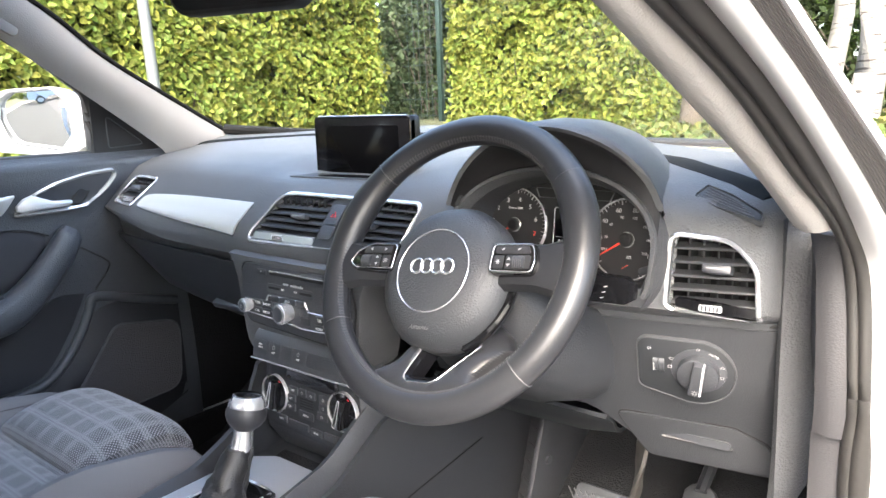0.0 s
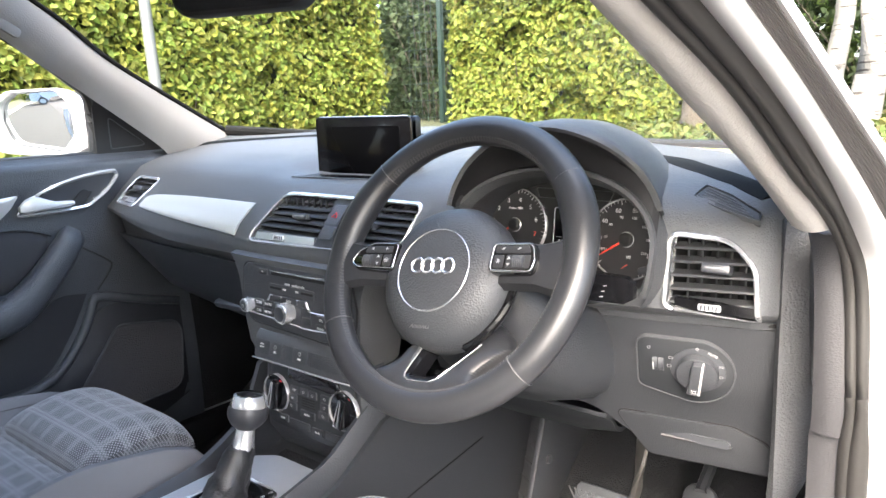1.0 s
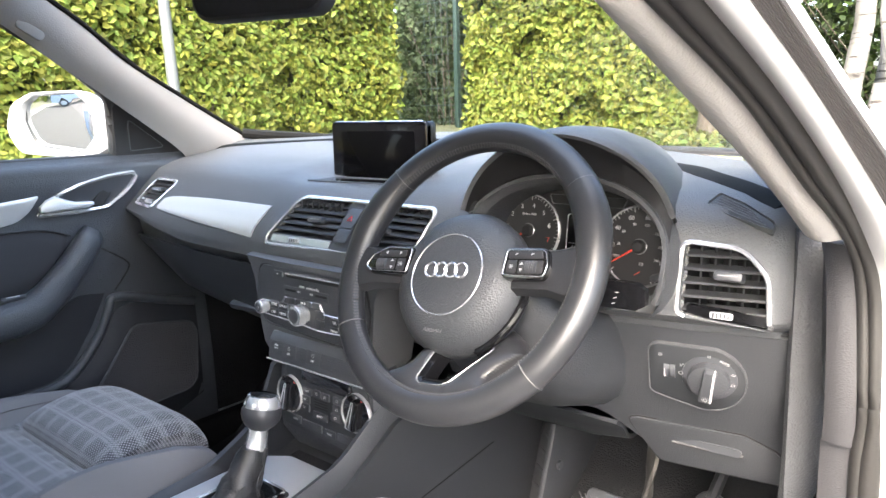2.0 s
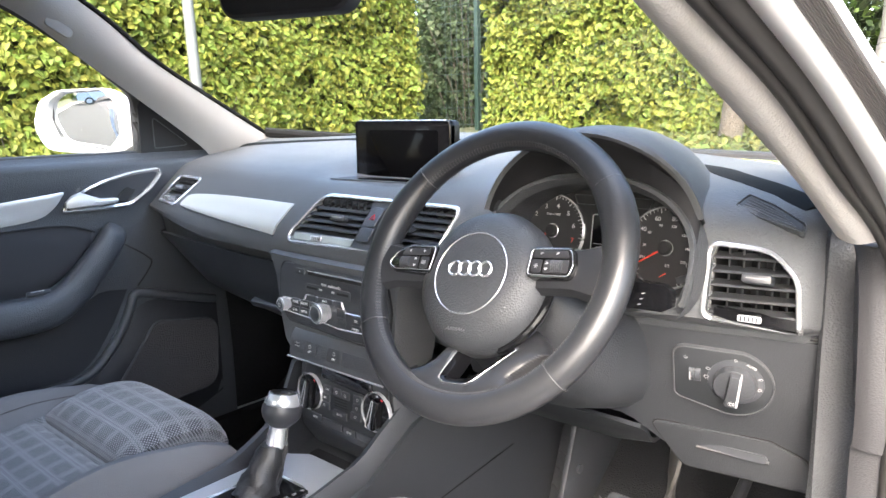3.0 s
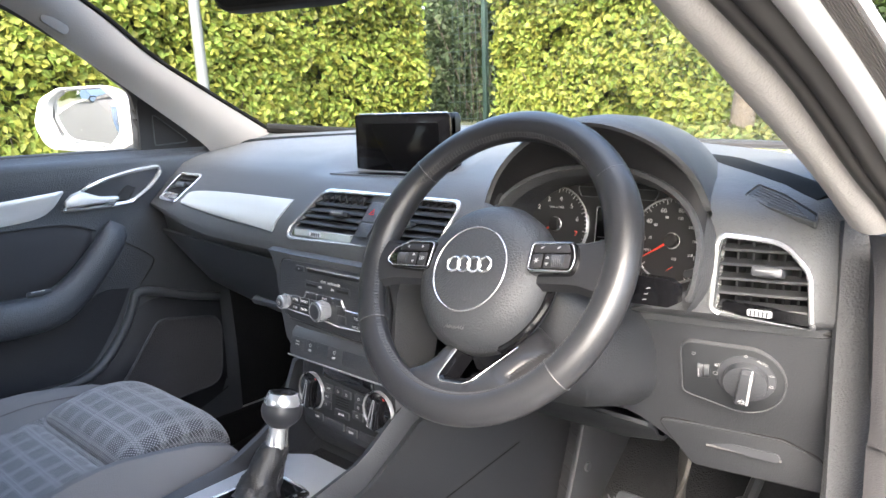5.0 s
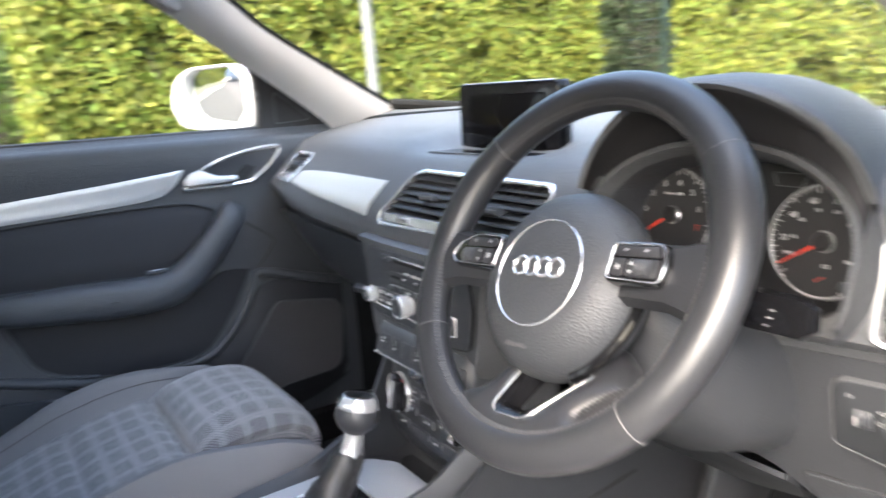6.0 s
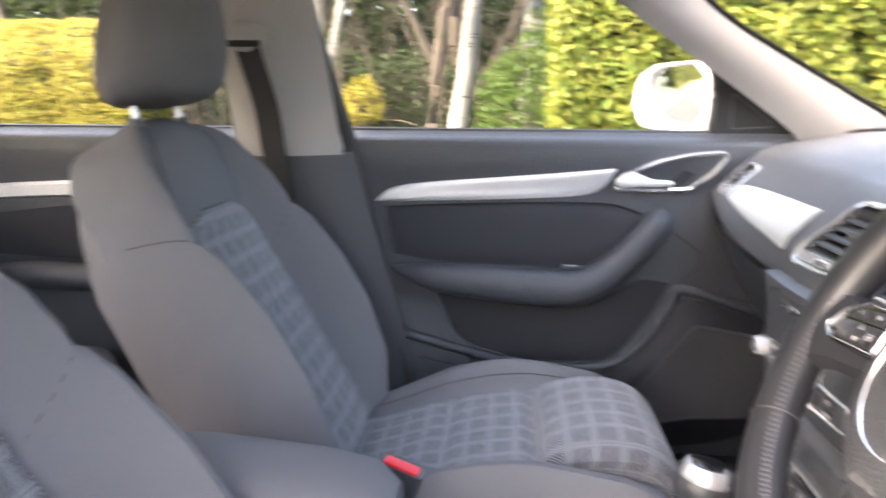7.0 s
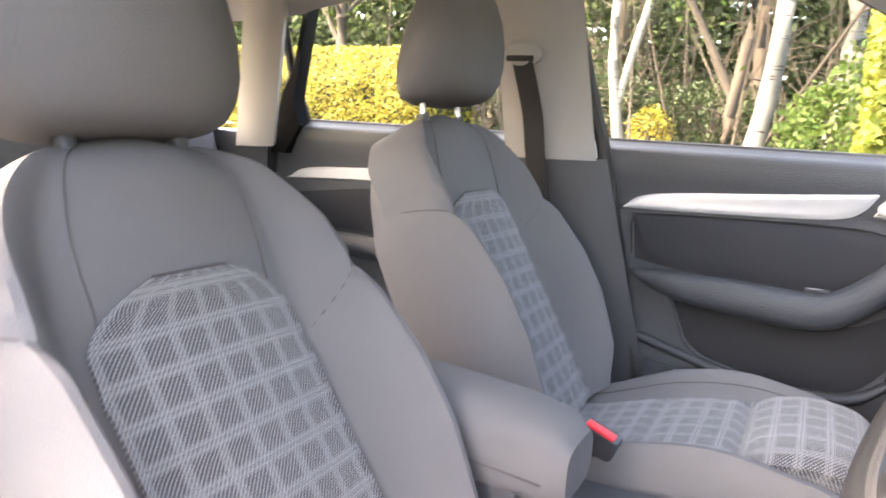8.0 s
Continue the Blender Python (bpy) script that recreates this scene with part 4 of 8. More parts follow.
for sx in (-1, 1):
    rear = thing("rear_pillar", "pale grey rear pillar lining with a dark triangular window panel", "pillar", (sx * 0.70, -1.55, 0.9))
    quad_strip("lining", [(sx * 0.678, -1.410, 0.985), (sx * 0.602, -1.312, 1.40), (sx * 0.595, -1.415, 1.40), (sx * 0.668, -1.505, 0.975)], HEADLINER, rear, (-sx * 0.012, 0, 0), 0.03)
    part("corner_panel", loft([[Vector((sx * xx, y, z)) for y, z in ((-1.345, 1.035), (-1.364, 1.10), (-1.352, 1.18), (-1.318, 1.37), (-1.332, 1.37), (-1.368, 1.18), (-1.40, 1.12), (-1.45, 0.96), (-1.39, 0.96))] for xx in (0.690, 0.735)]), RUBBER_MATT, rear, "dark triangular panel behind the rear door window")
    quad_strip("quarter_lining", [(sx * 0.72, -1.44, 0.42), (sx * 0.72, -1.44, 1.0), (sx * 0.60, -2.1, 1.05), (sx * 0.64, -2.1, 0.42)], PLASTIC_DARK, rear, (0, 0, 0), 0.05)
    quad_strip("tail_pillar", [(sx * 0.60, -1.95, 1.03), (sx * 0.56, -1.88, 1.36), (sx * 0.5, -2.1, 1.34), (sx * 0.55, -2.2, 1.03)], HEADLINER, rear, (0, 0, 0), 0.05)
    part("outer_panel", box((sx * 0.84, -1.85, 0.7), (0.06, 0.75, 0.62), 0.02), WHITE_PAINT, rear)
tail = thing("tailgate", "tailgate lining with a grey luggage shelf", "tailgate", (0, -2.2, 0.5))
part("panel", box((0, -2.22, 0.74), (1.3, 0.08, 0.6), 0.03), PLASTIC_DARK, tail)
part("luggage_shelf", box((0, -1.9, 1.0), (1.2, 0.55, 0.02), 0.006), PLASTIC_DARK, tail)
rear_glass = part("rear_window", sheet([[(0.56 * u, -2.22 + 0.34 * v - 0.02 * u * u, 1.04 + 0.34 * v) for v in np.linspace(0, 1, 6)] for u in np.linspace(-1, 1, 10)], 0.004), GLASS)
rear_glass.visible_shadow = False
tagged(rear_glass, "rear window glass", "window", kind="structure")
for nm, corners in (("side_window", ((-0.755, 0.20, 1.03), (-0.755, -0.56, 1.03), (-0.655, -0.60, 1.37), (-0.66, -0.12, 1.34))), ("side_window", ((-0.755, -0.72, 1.03), (-0.755, -1.40, 1.03), (-0.655, -1.39, 1.37), (-0.65, -0.75, 1.38))), ("side_window", ((-0.73, -1.60, 1.03), (-0.68, -2.0, 1.04), (-0.6, -1.9, 1.33), (-0.63, -1.6, 1.37)))):
    a, b, c, d = (Vector(p) for p in corners)
    g = part(nm, sheet([[a.lerp(b, u).lerp(d.lerp(c, u), v) for v in np.linspace(0, 1, 5)] for u in np.linspace(0, 1, 6)], 0.004), GLASS)
    g.visible_shadow = False
    tagged(g, "clear side window glass of the car", "window", kind="structure")


# ---- dashboard ----
def face_y(x):
    return 0.105 + (0.22 if x > 0 else 0.12) * x * x


def front_profile(x):
    """The visible rear face of the dashboard at x: (y, z) from the lower lip up to the brow."""
    f = face_y(x)
    if x > 0.637:
        f += 6.0 * (x - 0.637) ** 1.3
    c = math.exp(-((x / 0.3) ** 2)) if x > 0 else 1.0
    e = 0.03 * max(0.0, (-x - 0.42) / 0.28) ** 1.4
    dip = 0.022 * math.exp(-(((x + 0.03) / 0.15) ** 6))
    return [(f + 0.022, 0.883 + e), (f + 0.006, 0.889 + e), (f - 0.003, 0.897 + e), (f - 0.004, 0.915 + 0.6 * e), (f - 0.001 + 0.008 * c, 0.945), (f + 0.004 + 0.026 * c, 0.972), (f + 0.013 + 0.045 * c, 1.0),
            (f + 0.032 + 0.045 * c, 1.017 - 0.2 * dip), (f + 0.068 + 0.04 * c, 1.029 - 0.6 * dip), (f + 0.12 + 0.03 * c, 1.037 - dip), (f + 0.2, 1.046 - 0.4 * dip)]


def dash_y(x, z):
    p = [q for q in front_profile(x) if q[1] <= 1.0]
    return float(np.interp(z, [q[1] for q in p], [q[0] for q in p]))


def low_y(x, z):
    """The lower panel on the driver's side."""
    f = face_y(x)
    return float(np.interp(z, (0.66, 0.72, 0.775, 0.80, 0.85, 0.883), (f + 0.105, f + 0.084, f + 0.058, f + 0.047, f + 0.032, f + 0.022)))


def dash_ring(x):
    f = face_y(x) + (6.0 * (x - 0.637) ** 1.3 if x > 0.637 else 0)
    ws = 0.80 - 0.52 * x * x
    drv = smooth(0.14, 0.22, x)
    zb = lerp_at(x, (-0.7, 0.0, 0.2, 0.42, 0.5, 0.7), (0.80, 0.79, 0.75, 0.735, 0.672, 0.66))
    low = [(0.80, zb + 0.02), (f + 0.30, zb), (f + 0.12 + 0.04 * drv, zb), (f + 0.08 + 0.045 * drv, zb + 0.012)]
    for k in (0.35, 0.65, 0.88):
        z = zb + (0.883 - zb) * k
        low.append((low_y(x, z) + 0.004 if drv > 0.5 else f + 0.075 - 0.05 * k, z))
    prof = low + front_profile(x) + [(max(f + 0.28, ws - 0.10), 1.066 - 0.016 * drv - 0.06 * max(0.0, x - 0.28)), (max(f + 0.3, ws), 1.077 - 0.036 * drv - 0.06 * max(0.0, x - 0.2)), (0.83, 1.0)]
    pts = []
    for i in range(len(prof) - 1):
        p, q = Vector(prof[i]), Vector(prof[i + 1])
        pts += [p, p.lerp(q, 0.5)]
    pts.append(Vector(prof[-1]))
    return [Vector((x, p.x, p.y)) for p in pts]


def cut(ob, cutters):
    """Cuts openings through ob; the cutters are taken away again."""
    made = []
    for c in cutters:
        bmesh.ops.recalc_face_normals(c, faces=c.faces[:])
        me = bpy.data.meshes.new("cutter")
        c.to_mesh(me)
        c.free()
        o = new("cutter", me)
        made.append(o)
        mod = ob.modifiers.new("cut", "BOOLEAN")
        mod.operation, mod.object, mod.solver = "DIFFERENCE", o, "EXACT"
    bpy.context.view_layer.update()
    done = bpy.data.meshes.new_from_object(ob.evaluated_get(bpy.context.evaluated_depsgraph_get()))
    ob.modifiers.clear()
    old, ob.data = ob.data, done
    bpy.data.meshes.remove(old)
    for o in made:
        bpy.data.objects.remove(o)


def on_face(outline, proud, surf=None):
    surf = surf or dash_y
    return [Vector((x, surf(x, z) - proud, z)) for x, z in outline]


dash = thing("dashboard", "dark grey soft-touch dashboard of a right-hand-drive car", "dashboard", (0, 0.4, 0.66))
dash_body = part("body", loft([dash_ring(x) for x in np.linspace(-0.72, 0.66, 92)]), PLASTIC, dash)

CENTRE_VENT = rounded([(-0.142, 0.922, 0.012), (0.185, 0.930, 0.012), (0.205, 0.998, 0.014), (-0.098, 0.998, 0.03)], 0.012, 6)
DRIVER_VENT = rounded([(0.537, 0.899, 0.012), (0.634, 0.882, 0.012), (0.629, 0.948, 0.035), (0.602, 0.978, 0.04), (0.538, 0.983, 0.012)], 0.012, 6)
PASS_VENT = rounded([(-0.692, 0.947, 0.01), (-0.590, 0.945, 0.01), (-0.538, 1.0, 0.012), (-0.657, 1.0, 0.02)], 0.012, 6)
BINNACLE = [(0.395 + 0.138 * math.cos(a), 0.956 + (0.130 if math.sin(a) > 0 else 0.07) * math.sin(a)) for a in [2 * math.pi * k / 40 for k in range(40)]]


def tunnel(outline, y0, y1, k0=0.0, k1=0.0):
    return loft([[Vector((x, y0, z)) for x, z in shrink(outline, k0)], [Vector((x, y1, z)) for x, z in shrink(outline, k1)]])


cut(dash_body, [tunnel(shrink(CENTRE_VENT, 0.004), 0.0, 0.27), tunnel(shrink(DRIVER_VENT, 0.004), 0.05, 0.27), tunnel(shrink(PASS_VENT, 0.004), 0.05, 0.30), tunnel(BINNACLE, 0.02, 0.238)])
for e in dash_body.data.polygons:
    e.use_smooth = True
dash_body.data.set_sharp_from_angle(angle=radians(35))

# panels that make up the dashboard
knee_rows = []
for x in np.linspace(0.195, 0.646, 30):
    zb = lerp_at(x, (0.195, 0.42, 0.5, 0.7), (0.752, 0.737, 0.674, 0.662))
    knee_rows.append([Vector((x, low_y(x, z), z)) for z in np.linspace(zb, 0.874, 14)])
part("knee_panel", sheet(knee_rows, 0, back=(0, 0.01, 0)), PANEL_LOW, dash, "smooth grey panel below the steering wheel")
part("lip_shadow_gap", tube([Vector((x, low_y(x, 0.878) + 0.006, 0.8785)) for x in np.linspace(0.2, 0.646, 30)], 0.0022, 6), BLACK, dash)
def top_z(x, y):
    """Height of the dashboard's upper side at (x, y)."""
    p = sorted((q.y, q.z) for q in dash_ring(x) if q.z > 1.0 and q.y < 0.82)
    return float(np.interp(y, [a for a, b in p], [b for a, b in p]))


near_e = cat([(-0.708, 0.37, 0), (-0.69, 0.392, 0), (-0.621, 0.446, 0), (-0.548, 0.504, 0), (-0.474, 0.556, 0), (-0.3, 0.60, 0), (-0.05, 0.61, 0), (0.2, 0.54, 0), (0.36, 0.44, 0), (0.41, 0.395, 0), (0.479, 0.325, 0), (0.54, 0.277, 0), (0.592, 0.239, 0), (0.620, 0.222, 0)], 60)
far_e = cat([(-0.708, 0.40, 0), (-0.68, 0.43, 0), (-0.605, 0.487, 0), (-0.53, 0.543, 0), (-0.46, 0.593, 0), (-0.3, 0.637, 0), (-0.05, 0.65, 0), (0.2, 0.585, 0), (0.36, 0.485, 0), (0.425, 0.43, 0), (0.50, 0.352, 0), (0.565, 0.300, 0), (0.612, 0.262, 0), (0.638, 0.242, 0)], 60)
# no channel is cut: a thin black strip paints the band of shade
part("top_groove", sheet([[Vector((p.x, p.y, top_z(p.x, p.y) + h)) for p, h in ((a, 0.0005), (a.lerp(b, 0.25), 0.003), (a.lerp(b, 0.75), 0.003), (b, 0.0005))] for a, b in zip(near_e, far_e)], 0, back=(0, 0, -0.008)), mat("shade_strip_black", (0.011, 0.012, 0.013), 0.9, grain=0.3, spec=0.08), dash, "black strip painted as a band of shade along the dashboard top")

# ---- instrument binnacle ----
binnacle = thing("instrument_cluster", "instrument cluster with two round dials under a curved hood", "instruments", (0.395, 0.2, 0.93))
def hood_y(a, y):
    """The front of the hood draws back towards its outer end."""
    return y + max(0.0, 0.165 - y) * (1 - smooth(14, 75, math.degrees(a)))


def hood_taper(a, y):
    """The front of the hood narrows towards its outer end."""
    return 0.017 * (1 - smooth(14, 75, math.degrees(a))) * (1 - smooth(0.15, 0.33, y))


def hood_ring(d, y, lo, hi):
    back = 0.12 * max(0.0, y - 0.118)
    angles = [radians(lo + (hi - lo) * k / 30) for k in range(31)]
    return [Vector((0.41 - back + (0.147 + d - back - hood_taper(a, y)) * math.cos(a), hood_y(a, y), 0.968 + (0.136 + d) * math.sin(a))) for a in angles]


hood_rows = [hood_ring(d, y, lo, hi) for y, d, lo, hi in ((0.48, -0.075, 30, 150), (0.40, -0.045, 22, 158), (0.33, -0.012, 14, 166), (0.25, 0.0, 10, 170), (0.18, 0.004, 12, 170), (0.13, 0.003, 15, 166), (0.118, 0.0, 17, 164), (0.114, -0.003, 17, 164), (0.118, -0.0075, 17, 164))]


def eye_ring(cx, cz, rx, rz, y_side, y_top, lo, hi, power=0.9):
    """A ring round the dials, set back at the top."""
    out = []
    for k in range(41):
        a = radians(lo + (hi - lo) * k / 40)
        s_ = math.sin(a)
        out.append(Vector((cx + rx * math.copysign(abs(math.cos(a)) ** power, math.cos(a)), y_side + (y_top - y_side) * max(0.0, s_) ** 0.7, cz + rz * math.copysign(abs(s_) ** power, s_))))
    return out


part("hood", sheet(hood_rows, 0), PLASTIC, binnacle, "grained dark hood over the dials")
lip_ring = [Vector((0.41 + (0.1395 - hood_taper(a, 0.118)) * math.cos(a), hood_y(a, 0.118), 0.968 + 0.1285 * math.sin(a))) for a in [radians(20 + 144 * k / 40) for k in range(41)]]
bez_top = eye_ring(0.392, 0.953, 0.147, 0.098, 0.128, 0.170, 14, 167)
# matt black underside, darkened further so the colour carries the hood's shade
part("hood_underside", sheet([lip_ring, [p.lerp(q, 0.5) + Vector((0, 0.012, 0.006)) for p, q in zip(lip_ring, bez_top)], [q + Vector((0, 0.004, 0)) for q in bez_top]], 0), mat("hood_lining_shade_black", (0.017, 0.017, 0.019), 0.7, grain=0.3), binnacle, "matt black underside of the hood, darkened further as shade")
part("bezel", loft([eye_ring(0.392, 0.953, 0.147, 0.098, 0.134, 0.178, -20, 200), eye_ring(0.392, 0.953, 0.146, 0.097, 0.127, 0.170, -20, 200), eye_ring(0.392, 0.953, 0.141, 0.0925, 0.128, 0.169, -20, 200), eye_ring(0.392, 0.953, 0.133, 0.084, 0.148, 0.181, -20, 200)], False, False), PLASTIC, binnacle, "grey grained bezel round the dials")
part("lining", loft([eye_ring(0.392, 0.953, 0.133, 0.084, 0.148, 0.181, -20, 200), eye_ring(0.392, 0.955, 0.128, 0.076, 0.165, 0.198, -20, 200), eye_ring(0.392, 0.956, 0.121, 0.070, 0.222, 0.224, -20, 200)], False, False), PLASTIC_DARK, binnacle, "smooth dark surround of the dials")
part("bezel_skirt", loft([eye_ring(0.392, 0.953, 0.1475, 0.0985, 0.133, 0.176, -30, 60), eye_ring(0.392, 0.953, 0.1475, 0.0985, 0.19, 0.20, -30, 60)], False, False), PLASTIC, binnacle, "flank of the dashboard beside the dials")
dial_m = plane_m((0.41, 0.212, 0.962), (1, 0, 0), (0, 0.14, 1))
part("dial_panel", slab([(-0.008 + 0.128 * math.cos(w), -0.006 + 0.075 * math.sin(w)) for w in [2 * math.pi * k / 48 for k in range(48)]], dial_m, 0.02), mat("dial_black", (0.012, 0.012, 0.013), 0.45), binnacle)
DIAL = mat("dial_face", (0.022, 0.022, 0.023), 0.5)
for cx, cz, rad, lo_a, hi_a, n_t in ((-0.100, 0.006, 0.048, 212, -40, 41), (0.061, 0.0, 0.049, 222, -66, 49)):
    dm = dial_m @ Matrix.Translation((cx, cz, 0.002))
    dial = part("dial", slab(circle(rad, 48), dm, 0.004), DIAL, binnacle, "black round dial with white figures")
    part("dial_ring", surround(circle(rad + 0.0015, 48), 0.003, dm, 0.003, 0.0025), CHROME, dial, "thin chrome ring")
    ticks = bm_new()
    for k in range(n_t):
        a = radians(lo_a + (hi_a - lo_a) * k / (n_t - 1))
        big = k % 5 == 0
        r0 = rad * (0.86 if big else 0.91)
        tm = dm @ Matrix.Rotation(a, 4, "Z") @ Matrix.Translation(((r0 + rad * 0.965) / 2, 0, 0.0004))
        box((0, 0, 0), (rad * 0.965 - r0, 0.0011 if big else 0.0006, 0.0003), 0, tm, bm=ticks)
    tagged(part("scale_marks", ticks, PRINT_WHITE, dial), kind="stuff")
    part("hub", loft([[dm @ Vector((r * math.cos(w), r * math.sin(w), z)) for w in [2 * math.pi * k / 20 for k in range(20)]] for r, z in ((0.0085, 0), (0.0085, 0.005), (0.006, 0.007), (0.001, 0.007))]), BLACK, dial)
    part("hub_ring", surround(circle(0.0098, 24), 0.0018, dm, 0.0, 0.001), CHROME, dial)
    na = radians(213)
    part("needle", slab([(0.008, -0.0012), (rad * 0.9, -0.0005), (rad * 0.9, 0.0005), (0.008, 0.0012)], dm @ Matrix.Rotation(na, 4, "Z") @ Matrix.Translation((0, 0, 0.004)), 0.001), NEEDLE, dial, "red needle")
    if cx < 0:
        for k in range(1, 8):
            a = radians(62.8 - 32 * (k - 4.5))
            text("figure", str(k), 0.0085, dm @ Matrix.Translation((0.7 * rad * math.cos(a), 0.7 * rad * math.sin(a), 0.0006)), NEEDLE if k == 7 else PRINT_WHITE, dial)
        text("caption", "1/min x 1000", 0.0042, dm @ Matrix.Translation((0, 0.022, 0.0006)), PRINT_WHITE, dial)
    else:
        for k in range(1, 8):
            a = radians(181 - 35 * (k - 1))
            text("figure", str(20 * k), 0.0075, dm @ Matrix.Translation((0.74 * rad * math.cos(a), 0.74 * rad * math.sin(a), 0.0006)), PRINT_WHITE, dial)
            text("small_figure", str(30 * k), 0.0045, dm @ Matrix.Translation((0.56 * rad * math.cos(a - 0.06), 0.56 * rad * math.sin(a - 0.06), 0.0006)), PRINT_WHITE, dial)
        text("caption", "MPH", 0.005, dm @ Matrix.Translation((-0.030, -0.014, 0.0006)), PRINT_WHITE, dial)
        part("fuel_needle", slab([(0, -0.0005), (0.009, -0.0003), (0.009, 0.0003), (0, 0.0005)], dm @ Matrix.Translation((0.004, -0.03, 0.002)) @ Matrix.Rotation(radians(215), 4, "Z"), 0.0005), NEEDLE, dial)
        text("caption", "1/2", 0.005, dm @ Matrix.Translation((0.004, -0.021, 0.0006)), PRINT_WHITE, dial)
        part("reset_button", slab(rrect(0.018, 0.009, 0.004), dial_m @ Matrix.Translation((0.088, -0.034, 0.006)) @ Matrix.Rotation(0.35, 4, "Z"), 0.005, 0.001), PLASTIC_SMOOTH, binnacle)
info = part("info_display", slab(rrect(0.034, 0.052, 0.003), dial_m @ Matrix.Translation((-0.022, 0.006, 0.003)), 0.003), SCREEN_GLASS, binnacle)
part("info_frame", surround(rrect(0.036, 0.054, 0.003), 0.001, dial_m @ Matrix.Translation((-0.022, 0.006, 0.003)), 0.002, 0.001), ALU, info)
text("mileage", "44063", 0.0075, dial_m @ Matrix.Translation((-0.023, -0.010, 0.0036)), PRINT_WHITE, info)
for zz in (-0.0025, -0.0145):
    part("line", slab(rrect(0.028, 0.0006, 0.0002, 1), dial_m @ Matrix.Translation((-0.022, zz - 0.002, 0.0036)), 0.0004), PRINT_WHITE, info)
for ux, wd in ((-0.052, 0.038), (0.024, 0.036)):
    part("warning_lamp_window", surround(rounded([(-wd / 2, 0.006), (wd / 2, 0.006), (wd / 2 - 0.006, -0.007), (-wd / 2 + 0.006, -0.007)], 0.003), 0.001, dial_m @ Matrix.Translation((ux, 0.051, 0.002)), 0.001, 0.001), PLASTIC, binnacle)

# ---- steering wheel ----
W_TILT = radians(30.5)
wheel_m = plane_m((0.349, 0.017, 0.959), (1, 0, 0), (0, math.sin(W_TILT), math.cos(W_TILT))) @ Matrix.Rotation(radians(6), 4, "Z")
wheel = thing("steering_wheel", "black leather three-spoke steering wheel with a round airbag cover", "steering wheel", (0.335, 0.06, 0.9))
def rim_bm():
    rings = []
    for k in range(72):
        a = 2 * math.pi * k / 72
        d = Vector((math.cos(a), math.sin(a), 0))
        th = 1 + 0.13 * sum(math.exp(-(((math.degrees(a) - c + 180) % 360 - 180) / 16) ** 2) for c in (22, 158))
        ring = []
        for j in range(14):
            w = 2 * math.pi * j / 14
            ring.append(wheel_m @ (d * (0.161 + 0.0175 * th * math.cos(w)) + Vector((0, 0, 0.0158 * th * math.sin(w)))))
        rings.append(ring)
    rings.append(rings[0])
    b = loft(rings, True, False)
    bmesh.ops.remove_doubles(b, verts=b.verts[:], dist=1e-6)
    return b


part("rim", rim_bm(), LEATHER, wheel)
hub_m = wheel_m @ Matrix.Translation((-0.008, -0.014, 0))
dome = []
for r, z in ((0.001, 0.0135), (0.03, 0.013), (0.052, 0.0115), (0.066, 0.006), (0.078, -0.004), (0.085, -0.018), (0.085, -0.034), (0.072, -0.052)):
    dome.append([hub_m @ Vector((r * math.cos(a), r * math.sin(a), z)) for a in [2 * math.pi * k / 48 for k in range(48)]])
part("airbag_cover", loft(dome, True, True), PAD, wheel)
for sx in (-1, 1):
    arm = [[wheel_m @ Vector((sx * x - 0.008 * (0.165 - x) / 0.12, y0 - 0.008 + h * c, z + 0.012 * s)) for c, s in ((1, 0), (0.8, 0.8), (0, 1), (-0.8, 0.8), (-1, 0), (-0.8, -0.8), (0, -1), (0.8, -0.8))] for x, y0, h, z in ((0.05, 0.006, 0.026, -0.018), (0.085, 0.006, 0.026, -0.012), (0.12, 0.004, 0.026, -0.006), (0.145, 0.002, 0.032, -0.002), (0.165, 0.0, 0.044, 0.0))]
    part("spoke", loft(arm), LEATHER, wheel)
column = thing("steering_column", "dark plastic steering column shroud with stalks", "steering column", (0.335, 0.2, 0.85))
part("shroud", loft([[Vector((0.352 + wx * math.copysign(abs(math.cos(a)) ** 0.8, math.cos(a)), y, z + wz * math.copysign(abs(math.sin(a)) ** 0.8, math.sin(a)))) for a in [2 * math.pi * k / 20 for k in range(20)]] for y, z, wx, wz in ((0.052, 0.905, 0.055, 0.04), (0.06, 0.895, 0.072, 0.055), (0.085, 0.868, 0.098, 0.072), (0.13, 0.845, 0.112, 0.083), (0.26, 0.81, 0.115, 0.09))]), PANEL_LOW, column)

# ---- centre stack and console ----
stack = thing("centre_stack", "dark centre stack with radio and climate panels", "centre stack", (0.0, 0.1, 0.6))
part("radio_housing", loft([[Vector((x * w, y, z)) for x, y in ((-1, 0.16), (-1, 0.10), (-0.93, 0.083), (-0.5, 0.078), (0.5, 0.078), (0.93, 0.083), (1, 0.10), (1, 0.16))] for z, w in ((0.752, 0.12), (0.765, 0.133), (0.80, 0.141), (0.87, 0.15), (0.893, 0.16), (0.905, 0.17))]), PLASTIC, stack)
part("climate_housing", loft([[Vector((x * w + 0.012, y + dy, z)) for x, y in ((-1, 0.2), (-1, 0.10), (-0.93, 0.088), (0.93, 0.088), (1, 0.10), (1, 0.2))] for z, w, dy in ((0.58, 0.12, 0.03), (0.62, 0.123, 0.004), (0.66, 0.12, 0.0), (0.752, 0.112, 0.004))]), PLASTIC_DARK, stack)
console = thing("centre_console", "dark centre console between the seats with a silver gear plate", "console", (0, -0.2, 0.34))
